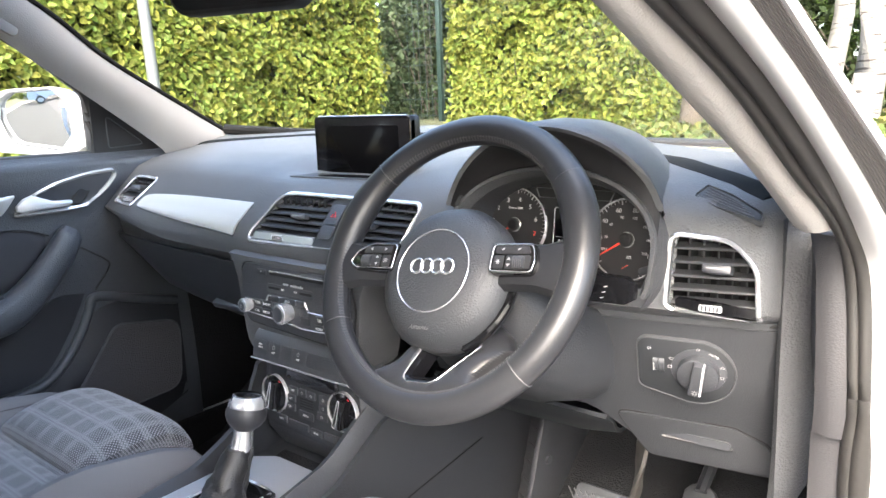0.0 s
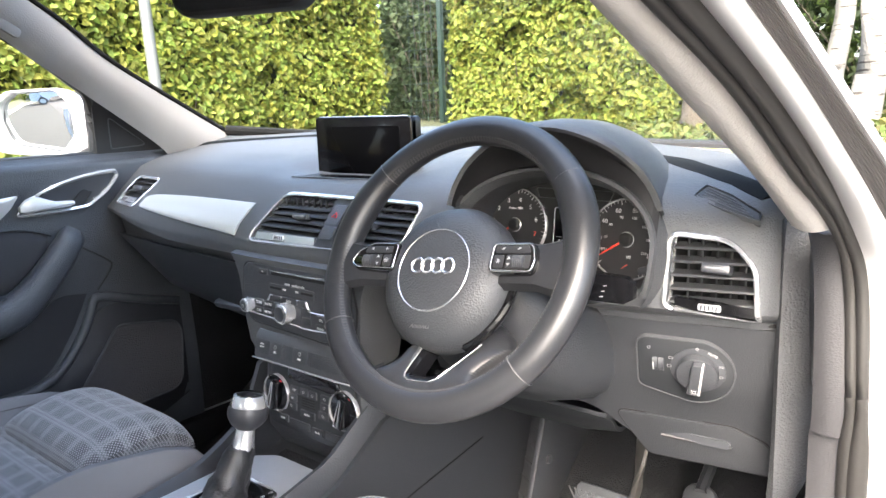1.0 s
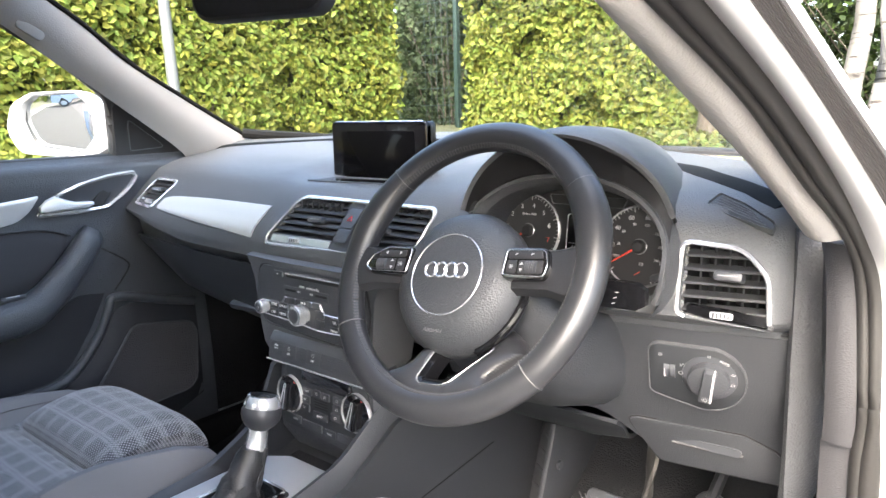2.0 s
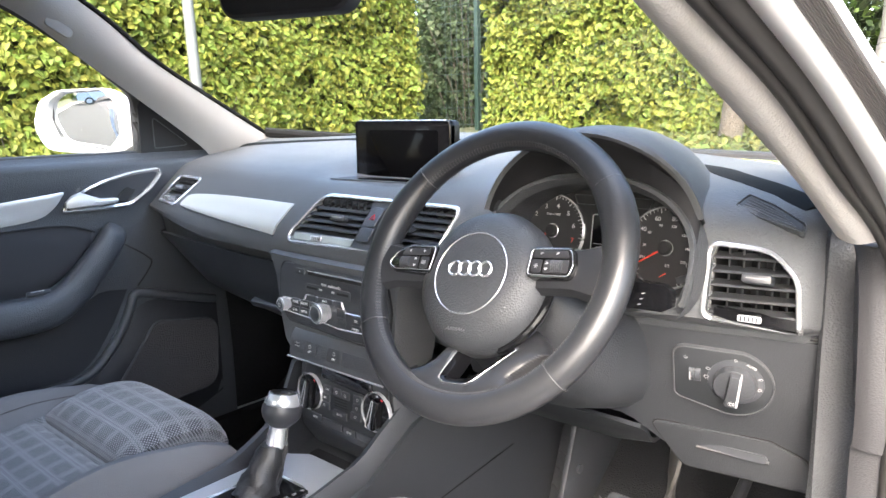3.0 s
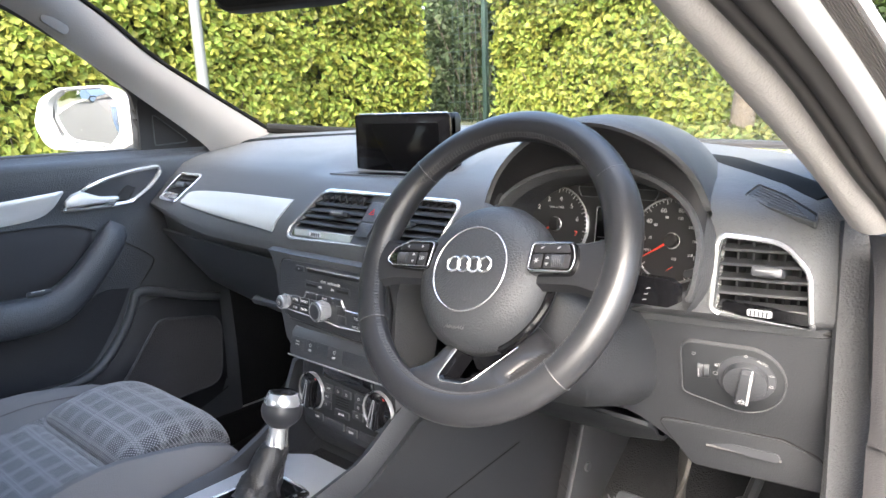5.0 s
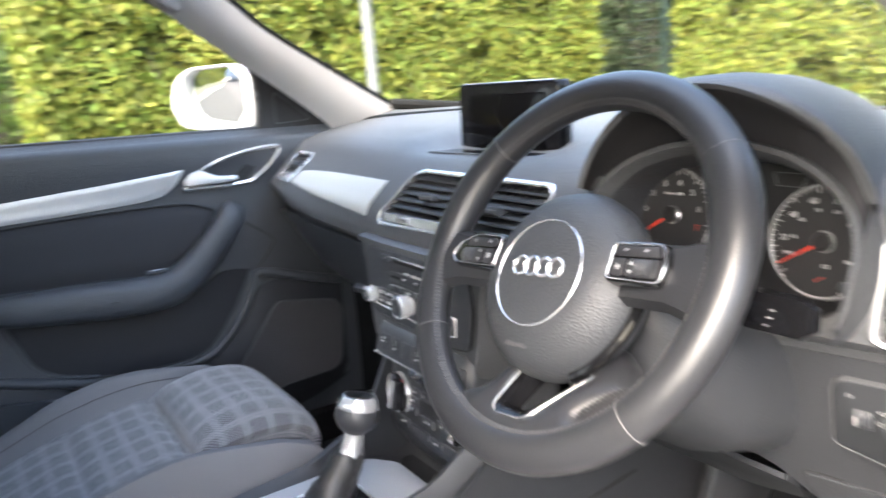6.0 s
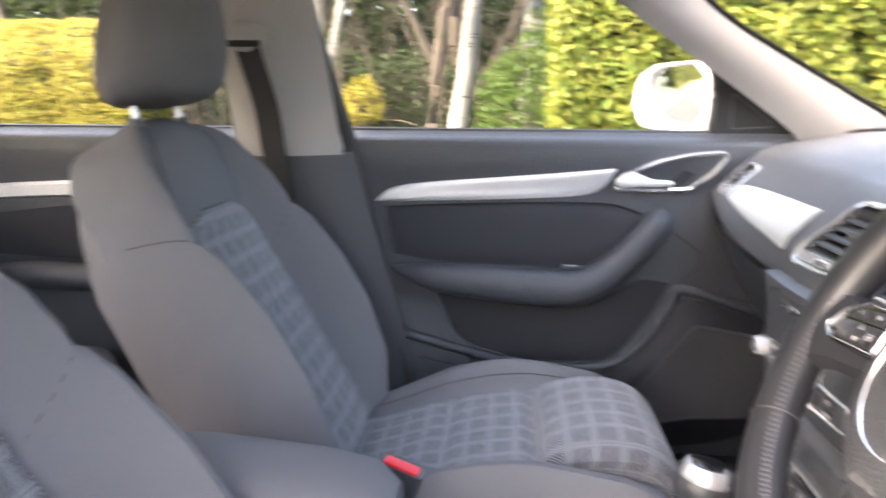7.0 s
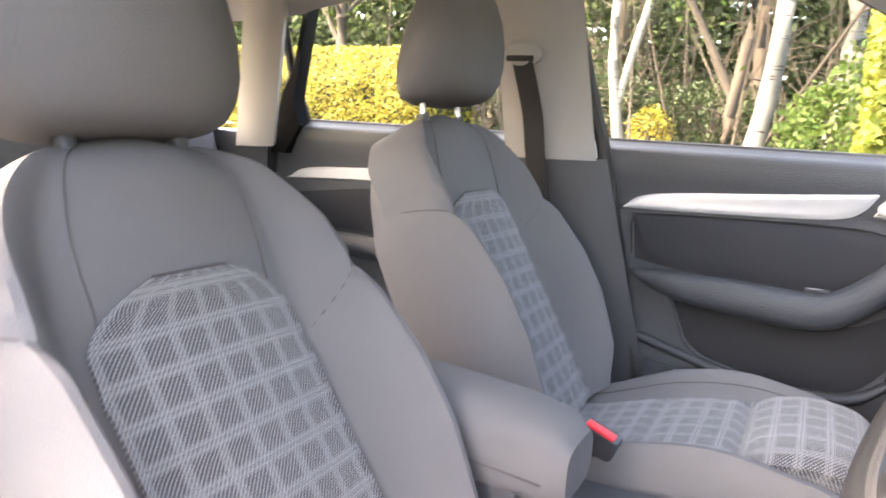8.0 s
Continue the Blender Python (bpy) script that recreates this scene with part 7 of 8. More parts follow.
for sx in (-1, 1):
    rows = []
    for y in np.linspace(-0.35 if sx > 0 else 0.06, 0.52, 20):
        zt = lerp_at(y, (-0.35, -0.05, 0.02, 0.12, 0.3, 0.52), (0.56, 0.60, 0.62, 0.69, 0.72, 0.72) if sx > 0 else (0.55, 0.575, 0.60, 0.69, 0.72, 0.72))
        w = lerp_at(y, (-0.35, 0.0, 0.2, 0.33, 0.52), (0.128, 0.142, 0.152, 0.148, 0.138))
        rows.append([Vector((sx * (w + 0.022 * t * t), y, zt + (0.33 - zt) * t)) for t in np.linspace(0, 1, 8)])
    part("side_panel", sheet(rows, 0.008), PANEL_LOW, console, "smooth dark console side panel")
    part("panel_joint", tube([Vector((sx * 0.1575, y, 0.545 + 0.12 * (y - 0.1))) for y in np.linspace(0.02, 0.33, 10)], 0.0012, 6), BLACK, console)
cup = thing("cup_holder", "dark round cup holder in the console", "cup holder", (-0.02, -0.27, 0.55))
part("ring", surround(circle(0.042, 36), 0.006, plane_m((-0.02, -0.27, 0.562), (1, 0, 0), (0, 1, 0)), 0.01, 0.004), PLASTIC_SMOOTH, cup)
part("well", slab(circle(0.036, 32), plane_m((-0.02, -0.27, 0.5605), (1, 0, 0), (0, 1, 0)), 0.004), BLACK, cup)

# ---- steering wheel details ----
def wm(u, v, w=0.0, rot=0.0):
    return hub_m @ Matrix.Translation((u, v, w)) @ Matrix.Rotation(rot, 4, "Z")


part("cover_ring", surround(circle(0.0483, 56), 0.0018, wm(0, 0, 0.0112), 0.002, 0.0016), CHROME, wheel, "fine chrome ring on the airbag cover")
badge = part("badge", slab(rrect(0.058, 0.021, 0.0104, 8), wm(0, 0.004, 0.0128), 0.0015, 0.0004), PAD, wheel)
for k in range(4):
    part("badge_ring", surround(circle(0.0095, 28), 0.0027, wm(-0.0207 + 0.0138 * k, 0.004, 0.0134 + 0.0002 * (k % 2)), 0.001, 0.0016), CHROME, badge, "chrome ring")
text("airbag_mark", "AIRBAG", 0.0075, wm(-0.004, -0.064, 0.0078) @ Matrix.Rotation(-0.35, 4, "X"), mat("embossed_mark", (0.09, 0.09, 0.09), 0.5), wheel)
def block_symbol(parent, m, shape):
    """A small printed mark on a key."""
    if shape == "up" or shape == "down":
        d = 1 if shape == "up" else -1
        part("symbol", slab([(-0.0022, -0.0014 * d), (0.0022, -0.0014 * d), (0.0, 0.0018 * d)][::d], m, 0.0003), PRINT_WHITE, parent)
    elif shape == "left" or shape == "right":
        d = 1 if shape == "right" else -1
        part("symbol", slab([(-0.0014 * d, -0.002), (0.002 * d, 0.0), (-0.0014 * d, 0.002)][::d], m, 0.0003), PRINT_WHITE, parent)
    elif shape == "star":
        for k in range(3):
            part("symbol", slab(rrect(0.0056, 0.0007, 0.0003, 1), m @ Matrix.Rotation(k * math.pi / 3, 4, "Z"), 0.0003), PRINT_WHITE, parent)
    elif shape == "page":
        part("symbol", surround(rrect(0.0062, 0.0046, 0.0012, 2), 0.0006, m, 0, 0.0003), PRINT_WHITE, parent)
        part("symbol", slab(rrect(0.003, 0.0018, 0.0004, 1), m, 0.0003), PRINT_WHITE, parent)
    else:
        part("symbol", slab(rounded([(-0.0026, -0.0012), (-0.0008, 0.0014), (0.0026, 0.0016), (0.0004, -0.0004)], 0.0005, 2), m, 0.0003), PRINT_WHITE, parent)


KEY_GREY = mat("key_grey", (0.028, 0.028, 0.031), 0.4)
for side, centre, corners, roller_x in (
    ("right", (0.099, 0.016), [(-0.027, -0.0155, 0.005), (0.024, -0.0165, 0.007), (0.027, -0.003, 0.008), (0.022, 0.0145, 0.009), (-0.026, 0.0145, 0.006)], 0.008),
    ("left", (-0.087, 0.016), [(-0.040, -0.0075, 0.006), (-0.03, 0.0075, 0.012), (-0.008, 0.0165, 0.014), (0.03, 0.0155, 0.006), (0.028, -0.0155, 0.004), (-0.028, -0.0145, 0.008)], -0.012)):
    o = rounded(corners, 0.006, 5)
    bm_ = wm(*centre, 0.0105, 0.0)
    mod = part("key_block", slab(shrink(o, -0.002), bm_, 0.016, 0.003), GLOSS_BLACK, wheel, "gloss black multifunction key block")
    part("key_trim", surround(shrink(o, 0.0005), 0.001, bm_, 0.001, 0.0008), CHROME, mod, "thin chrome outline")
    flip = 1 if side == "right" else -1
    part("upper_key", slab(rounded([(-0.022 * flip, 0.0035), (0.021 * flip, 0.0035), (0.017 * flip, 0.012), (-0.022 * flip, 0.012)][::flip], 0.002, 3), bm_ @ Matrix.Translation((0, 0, 0.001)), 0.002, 0.0006), KEY_GREY, mod)
    part("side_key", slab(rrect(0.0125, 0.0145, 0.002), bm_ @ Matrix.Translation((-0.0165 * flip, -0.0055, 0.001)), 0.002, 0.0006), KEY_GREY, mod)
    part("roller_bed", slab(rrect(0.029, 0.0145, 0.002), bm_ @ Matrix.Translation((0.0065 * flip, -0.0055, 0.001)), 0.002, 0.0006), KEY_GREY, mod)
    roller = part("roller", loft([[bm_ @ Vector((roller_x + 0.0065 * t, -0.0055 + 0.0062 * math.cos(a), 0.001 + 0.0042 * math.sin(a))) for a in [math.pi * k / 10 for k in range(11)]] for t in (-1, -0.9, 0.9, 1)]), PLASTIC_DARK, mod, "ribbed thumb roller")
    for j in range(5):
        part("rib", tube([bm_ @ Vector((roller_x - 0.0045 + 0.00225 * j, -0.0055 + 0.0063 * math.cos(a), 0.001 + 0.0044 * math.sin(a))) for a in [math.pi * (k + 1) / 8 for k in range(7)]], 0.0005, 5), PLASTIC, roller)
    marks = ((-0.012, 0.008, "phone"), (0.007, 0.008, "speech"), (-0.0165, -0.0055, "star"), (-0.004, -0.002, "up"), (-0.004, -0.009, "down")) if side == "right" else ((-0.008, 0.0085, "left"), (0.014, 0.0085, "right"), (0.0165, -0.0055, "page"), (0.003, -0.001, "up"), (0.003, -0.0095, "down"))
    for mx, my, shape in marks:
        block_symbol(mod, bm_ @ Matrix.Translation((mx, my, 0.0016)), shape)
GAP = rounded([(-0.020, -0.084, 0.004), (-0.024, -0.131, 0.008), (-0.016, -0.136, 0.006), (0.012, -0.1355, 0.008), (0.022, -0.130, 0.008), (0.055, -0.084, 0.004)], 0.006, 5)
LOWER = rounded([(-0.034, -0.066), (-0.037, -0.088), (-0.043, -0.110), (-0.056, -0.122), (-0.078, -0.129), (-0.062, -0.150), (-0.03, -0.158), (0.008, -0.161), (0.04, -0.157), (0.066, -0.150), (0.080, -0.139), (0.064, -0.131), (0.061, -0.119), (0.075, -0.101), (0.088, -0.087), (0.074, -0.070), (0.05, -0.055), (0.0, -0.055)], 0.006, 4)


def polar(outline, cx, cy, n):
    """The outline seen from (cx, cy), at n even angles."""
    out, k = [], len(outline)
    for j in range(n):
        a = 2 * math.pi * j / n
        dx, dy, best = math.cos(a), math.sin(a), 0.0
        for i in range(k):
            (xa, ya), (xb, yb) = outline[i - 1], outline[i]
            ex, ey = xb - xa, yb - ya
            det = dx * ey - dy * ex
            if abs(det) < 1e-12:
                continue
            t = ((xa - cx) * ey - (ya - cy) * ex) / det
            q = ((xa - cx) * dy - (ya - cy) * dx) / det
            if t > 0 and -1e-6 <= q <= 1 + 1e-6:
                best = max(best, t)
        out.append((cx + dx * best, cy + dy * best))
    return out


def spoke_w(v):
    return lerp_at(v, (-0.165, -0.135, -0.10, -0.06), (0.006, 0.004, -0.011, -0.042))


out_p, in_p = polar(LOWER, 0.012, -0.112, 96), polar(GAP, 0.012, -0.112, 96)


def spoke_ring(t, w):
    return [wheel_m @ Vector((a[0] + (b[0] - a[0]) * t, a[1] + (b[1] - a[1]) * t, spoke_w(a[1] + (b[1] - a[1]) * t) + w)) for a, b in zip(out_p, in_p)]


rings = [spoke_ring(t, w) for t, w in ((0.0, -0.018), (0.0, -0.007), (0.08, -0.0025), (0.25, 0.0005), (0.6, 0.0015), (0.9, 0.0005), (1.0, -0.002), (1.0, -0.02))]
rings.append(rings[0])
lower_bm = loft(rings, True, False)
bmesh.ops.remove_doubles(lower_bm, verts=lower_bm.verts[:], dist=1e-6)
lower_spoke = part("lower_spoke", lower_bm, LEATHER, wheel, "forked leather lower spoke")


def gap_ring(k, w):
    return [wheel_m @ Vector((x, y, spoke_w(y) + w)) for x, y in shrink(GAP, k)]


part("insert_edge", loft([gap_ring(k, w) for k, w in ((-0.0003, -0.004), (-0.0002, 0.0004), (0.0003, 0.0008), (0.0008, 0.0), (0.0009, -0.004))], True, False), CHROME, lower_spoke, "thin chrome edge of the opening")
part("spoke_insert", loft([gap_ring(k, w) for k, w in ((0.0012, -0.004), (0.0014, -0.0006), (0.0045, -0.0015), (0.0075, -0.004), (0.0085, -0.024))], True, False), PIANO, lower_spoke, "gloss black frame in the lower spoke")
st2 = bm_new()
for k in range(13):
    p0 = Vector((0.0625, -0.121, 0)).lerp(Vector((0.0855, -0.0905, 0)), k / 12)
    q0 = p0 + Vector((-0.005, 0.0012, 0))
    tube([wheel_m @ Vector((p0.x, p0.y, spoke_w(p0.y) - 0.003)), wheel_m @ Vector((q0.x, q0.y, spoke_w(q0.y) + 0.0006))], 0.0004, 4, bm=st2)
tagged(part("stitching", st2, THREAD, lower_spoke), kind="stuff")
part("cover_trim", tube([wm(0, 0, -0.02) @ Vector((0.0875 * math.cos(a), 0.0875 * math.sin(a), 0)) for a in [radians(-62 + 58 * k / 20) for k in range(21)]], 0.0045, 8), PIANO, wheel, "gloss black trim beside the airbag cover")
SEAM = mat("rim_seam", (0.10, 0.10, 0.10), 0.45)
for a_deg in (136, 34, 210, 316):
    a = radians(a_deg)
    part("rim_seam", tube([wheel_m @ (Vector((math.cos(a), math.sin(a), 0)) * (0.161 + 0.0182 * math.cos(w)) + Vector((0, 0, 0.0164 * math.sin(w)))) for w in [2 * math.pi * k / 24 for k in range(24)]], 0.0006, 6, closed=True, up=(0.2, 1, 0.3)), SEAM, wheel)
st = bm_new()
for k in range(230):
    a = 2 * math.pi * k / 230
    for w0, w1 in ((2.35, 2.75), (2.75, 2.4)):
        rr = lambda w: Vector((math.cos(a), math.sin(a), 0)) * (0.161 + 0.0178 * math.cos(w)) + Vector((0, 0, 0.0161 * math.sin(w)))
        p, q = rr(w0), Matrix.Rotation(0.012, 3, "Z") @ rr(w1)
        tube([wheel_m @ p, wheel_m @ q], 0.0006, 4, bm=st)
tagged(part("stitching", st, THREAD, wheel, "cross stitching round the inner rim"), kind="stuff")
part("stalk", loft([[Vector((0.335 + t + 0.0, 0.092 - 0.16 * (t - 0.06), 0.933 + 0.05 * (t - 0.06))) + Vector((0.0, hy * c, hz * s)) for c, s in ((1, 0.2), (0.7, 0.9), (-0.7, 0.9), (-1, 0.2), (-0.8, -0.9), (0.8, -0.9))] for t, hy, hz in ((0.05, 0.008, 0.008), (0.12, 0.008, 0.009), (0.160, 0.009, 0.016), (0.203, 0.008, 0.015), (0.213, 0.005, 0.009))]), PIANO, column, "black wiper stalk")
for k in range(3):
    part("stalk_mark", slab(rrect(0.004, 0.0008, 0.0003, 2), plane_m((0.513 + 0.002 * k, 0.063, 0.931 + 0.006 * k), (1, -0.16, 0.3), (0, 0.2, 1)), 0.001), PRINT_WHITE, column)

# ---- footwell ----
cover_rows = []
for x in np.linspace(0.15, 0.440, 16):
    zb = lerp_at(x, (0.15, 0.282, 0.385, 0.44), (0.678, 0.677, 0.680, 0.690))
    cover_rows.append([Vector((x, y, z)) for y, z in ((0.225, 0.725), (0.245, zb + 0.022), (0.256, zb + 0.006), (0.268, zb), (0.32, zb + 0.002), (0.46, zb + 0.012))])
part("lower_cover", sheet(cover_rows, 0.006), SWITCH_BLACK, column, "dark trim panel above the pedals")
rest = thing("foot_rest", "ribbed dark plastic foot rest", "foot rest", (0.2, 0.5, 0.34))
fr_m = plane_m((0.172, 0.47, 0.47), (1, 0, 0), (0, 0.55, 1))
part("plate", slab(rrect(0.062, 0.24, 0.008), fr_m, 0.02, 0.003), PLASTIC_SMOOTH, rest)
for k in range(7):
    part("rib", slab(rounded([(-0.022, 0.006), (0.0, -0.006), (0.024, 0.006), (0.024, 0.012), (0.0, 0.0), (-0.022, 0.012)], 0.0015, 2), fr_m @ Matrix.Translation((0, -0.095 + 0.03 * k, 0.003)), 0.003, 0.001), PLASTIC_DARK, rest)
part("edge_bar", tube([fr_m @ Vector((0.0325, -0.12, 0.002)), fr_m @ Vector((0.0325, 0.11, 0.002))], 0.0055, 10), PLASTIC_SMOOTH, rest)
part("edge_bar", tube([fr_m @ Vector((-0.030, -0.12, 0.002)), fr_m @ Vector((-0.030, 0.11, 0.002))], 0.003, 8), PLASTIC_SMOOTH, rest)
part("bolt", tube([(0.219, 0.44, 0.505), (0.224, 0.44, 0.505)], 0.008, 12), PLASTIC_SMOOTH, rest)
part("side_wall", box((0.213, 0.5, 0.45), (0.012, 0.22, 0.26), 0.004, pose(0, 0, 0, -20)), PLASTIC_DARK, rest)
brake = thing("brake_pedal", "metal brake pedal with a cross-hatched rubber pad", "pedal", (0.352, 0.375, 0.45))
bp_m = plane_m((0.352, 0.375, 0.487), (1, 0, 0), (0, 0.6, 0.8))
part("pad", slab(rrect(0.095, 0.065, 0.01), bp_m, 0.012, 0.003), PLASTIC_SMOOTH, brake)
hatch = bm_new()
for k in range(-4, 5):
    for sg in (1, -1):
        box((0.0, 0.0, 0), (0.052, 0.002, 0.0018), 0, bp_m @ Matrix.Translation((0.0105 * k, 0, 0.0005)) @ Matrix.Rotation(sg * 0.8, 4, "Z"), bm=hatch)
tagged(part("tread", hatch, PLASTIC, brake), kind="stuff")
part("arm", tube(cat([(0.375, 0.392, 0.482), (0.408, 0.382, 0.52), (0.418, 0.382, 0.585), (0.421, 0.40, 0.69)], 16), 0.0115, 8, 0.55), mat("bare_metal", (0.10, 0.095, 0.09), 0.5, metal=0.7), brake)
accel = thing("accelerator_pedal", "dark plastic accelerator pedal", "pedal", (0.46, 0.42, 0.42))
part("pad", slab(rrect(0.05, 0.14, 0.02), plane_m((0.49, 0.405, 0.485), (1, 0, 0), (0, 0.6, 0.8)), 0.015, 0.004), PLASTIC_SMOOTH, accel)
part("arm", tube([(0.49, 0.44, 0.53), (0.49, 0.56, 0.60)], 0.01, 8), PLASTIC_SMOOTH, accel)
mat_ob = thing("floor_mat", "black ribbed floor mat", "floor mat", (0.36, 0.15, 0.32))
part("mat", slab(rounded([(-0.2, -0.32), (0.2, -0.32), (0.2, 0.2), (-0.2, 0.2)], 0.04), plane_m((0.4, 0.1, 0.333), (1, 0, 0), (0, 1, 0)), 0.01, 0.003), CARPET, mat_ob)


# ---- passenger door details ----
def dm(y, z, push=0.0, rot=0.0):
    return plane_m((door_x(y, z) + push, y, z), (0, 1, 0), (0, 0, 1)) @ Matrix.Rotation(rot, 4, "Z")


def door_net(low_edge, top_edge, push, thick, n=20, m=6, edge=0.0):
    L, T = cat([(0, *p) for p in low_edge], n), cat([(0, *p) for p in top_edge], n)
    rows = []
    for i, (a, b) in enumerate(zip(L, T)):
        r = []
        for k in range(m):
            p = a.lerp(b, k / (m - 1))
            inner = math.sin(math.pi * k / (m - 1)) * min(1, 6 * i / (n - 1), 6 * (n - 1 - i) / (n - 1))
            r.append(Vector((door_x(p.y, p.z) + edge + (push - edge) * min(1, inner * 2), p.y, p.z)))
        rows.append(r)
    return sheet(rows, 0, back=(-0.012, 0, 0))


part("silver_trim", door_net([(-0.490, 0.908), (-0.40, 0.910), (-0.2, 0.918), (-0.08, 0.927), (-0.04, 0.945), (-0.018, 0.976)], [(-0.489, 0.911), (-0.455, 0.935), (-0.38, 0.948), (-0.2, 0.963), (-0.08, 0.974), (-0.019, 0.980)], 0.008, 0.004, 30, 9, 0.004), ALU, front_door, "brushed silver trim strip")
part("cloth_panel", door_net([(-0.455, 0.80), (-0.36, 0.787), (-0.2, 0.782), (-0.10, 0.778), (-0.02, 0.805), (0.03, 0.86)], [(-0.465, 0.885), (-0.44, 0.897), (-0.2, 0.908), (-0.06, 0.910), (0.0, 0.904), (0.035, 0.895)], 0.006, 0.004, 30, 10), CLOTH_DOOR, front_door, "dark cloth door panel")
part("panel_joint", tube([Vector((door_x(y, z) + 0.0035, y, z)) for y, z in [(p.y, p.z) for p in cat([(0, -0.462, 0.81), (0, -0.466, 0.885), (0, -0.44, 0.899), (0, -0.2, 0.910), (0, -0.05, 0.912), (0, 0.0, 0.905), (0, 0.04, 0.89)], 40)]], 0.002, 6), BLACK, front_door)
part("panel_joint", tube([Vector((door_x(y, z) + 0.002, y, z)) for y, z in [(p.y, p.z) for p in cat([(0, 0.10, 0.855), (0, 0.15, 0.82), (0, 0.158, 0.80), (0, 0.125, 0.755)], 24)]], 0.0016, 6), BLACK, front_door)
BEZEL = rounded([(-0.028, 0.935, 0.012), (-0.006, 0.961, 0.05), (0.016, 0.981, 0.06), (0.06, 0.999, 0.2), (0.122, 1.013, 0.3), (0.180, 1.018, 0.014), (0.189, 1.003, 0.012), (0.166, 0.971, 0.2), (0.124, 0.939, 0.03), (0.066, 0.934, 0.2)], 0.01, 5)


def bez_bm():
    rings = [[Vector((door_x(y, z) + p, y, z)) for y, z in o] for o, p in ((BEZEL, 0.0), (BEZEL, 0.008), (shrink(BEZEL, 0.0035), 0.0115), (shrink(BEZEL, 0.008), 0.008), (shrink(BEZEL, 0.009), 0.002))]
    return loft(rings, True, False)


part("handle_bezel", bez_bm(), CHROME, front_door, "satin chrome bezel round the door handle")
inner_b = shrink(BEZEL, 0.008)
part("handle_bowl", loft([[Vector((door_x(y, z) + 0.003, y, z)) for y, z in inner_b], [Vector((door_x(y, z) + 0.0022, y, z)) for y, z in shrink(BEZEL, 0.03)]], True, True), PLASTIC_SMOOTH, front_door, "dark hollow behind the handle")
part("handle_rib", loft([[Vector((door_x(0.1, 0.97) + 0.004, y, z)) for y, z in ((0.085, 0.950), (0.132, 1.002), (0.158, 1.005), (0.109, 0.948))], [Vector((door_x(0.1, 0.97) + 0.0005, y, z)) for y, z in ((0.081, 0.948), (0.128, 1.004), (0.162, 1.007), (0.113, 0.946))]]), BLACK, front_door)
part("door_handle", loft([[Vector((door_x(y, 0.96) + x0 + 0.006 * c, y, zc + h * s)) for c, s in ((1, 0), (0.7, 0.75), (0, 1), (-0.7, 0.75), (-1, 0), (-0.7, -0.75), (0, -1), (0.7, -0.75))] for y, zc, h, x0 in ((-0.017, 0.953, 0.006, 0.008), (-0.006, 0.957, 0.014, 0.012), (0.012, 0.961, 0.0165, 0.014), (0.028, 0.958, 0.012, 0.014), (0.05, 0.954, 0.0075, 0.014), (0.08, 0.954, 0.006, 0.013), (0.088, 0.954, 0.004, 0.011))]), ALU, front_door, "silver inner door handle")
# armrest and pull handle
arm_c = [(-0.455, 0.776, 0.012, 0.004), (-0.43, 0.771, 0.026, 0.013), (-0.36, 0.761, 0.044, 0.029), (-0.25, 0.754, 0.052, 0.036), (-0.15, 0.748, 0.055, 0.037), (-0.08, 0.752, 0.054, 0.036), (-0.035, 0.776, 0.05, 0.033), (0.005, 0.812, 0.046, 0.030), (0.045, 0.856, 0.043, 0.028), (0.068, 0.886, 0.036, 0.026), (0.078, 0.902, 0.02, 0.016)]
A = cat([(a, b, c) for a, b, c, d in arm_c], 44)
Hh = np.interp(np.linspace(0, 1, 44), np.linspace(0, 1, len(arm_c)), [d for *_, d in arm_c])
rings = []
for i, p in enumerate(A):
    q0, q1 = A[max(i - 1, 0)], A[min(i + 1, 43)]
    d = Vector((q1.x - q0.x, q1.y - q0.y)).normalized()
    nrm = Vector((-d.y, d.x))
    ring = []
    for k in range(16):
        a = 2 * math.pi * k / 16
        c, s_ = math.copysign(abs(math.cos(a)) ** 0.8, math.cos(a)), math.copysign(abs(math.sin(a)) ** 0.8, math.sin(a))
        ring.append(Vector((DX + 0.012 + p.z * 0.55 + p.z * 0.55 * c, p.x + nrm.x * Hh[i] * s_, p.y + nrm.y * Hh[i] * s_)))
    rings.append(ring)
part("armrest", loft(rings), DOOR_PLASTIC, front_door, "padded armrest running up into a pull handle")
part("armrest_joint", tube([Vector((DX + 0.072 - 0.004 * k, -0.19 + 0.025 * k, 0.752 - 0.004 * k - 0.0015 * k * k * 0.3)) for k in range(6)], 0.0015, 6), BLACK, front_door)
part("window_switch", slab(rounded([(-0.02, -0.006), (0.024, -0.006), (0.028, 0.004), (-0.018, 0.006)], 0.003), plane_m((DX + 0.045, -0.10, 0.793), (0, 1, 0), (-1, 0, 0.35)), 0.006, 0.001), PLASTIC_SMOOTH, front_door, "window lift switch")
part("switch_edge", tube([(DX + 0.05, -0.112, 0.795), (DX + 0.05, -0.088, 0.795)], 0.0008, 6), ALU, front_door)
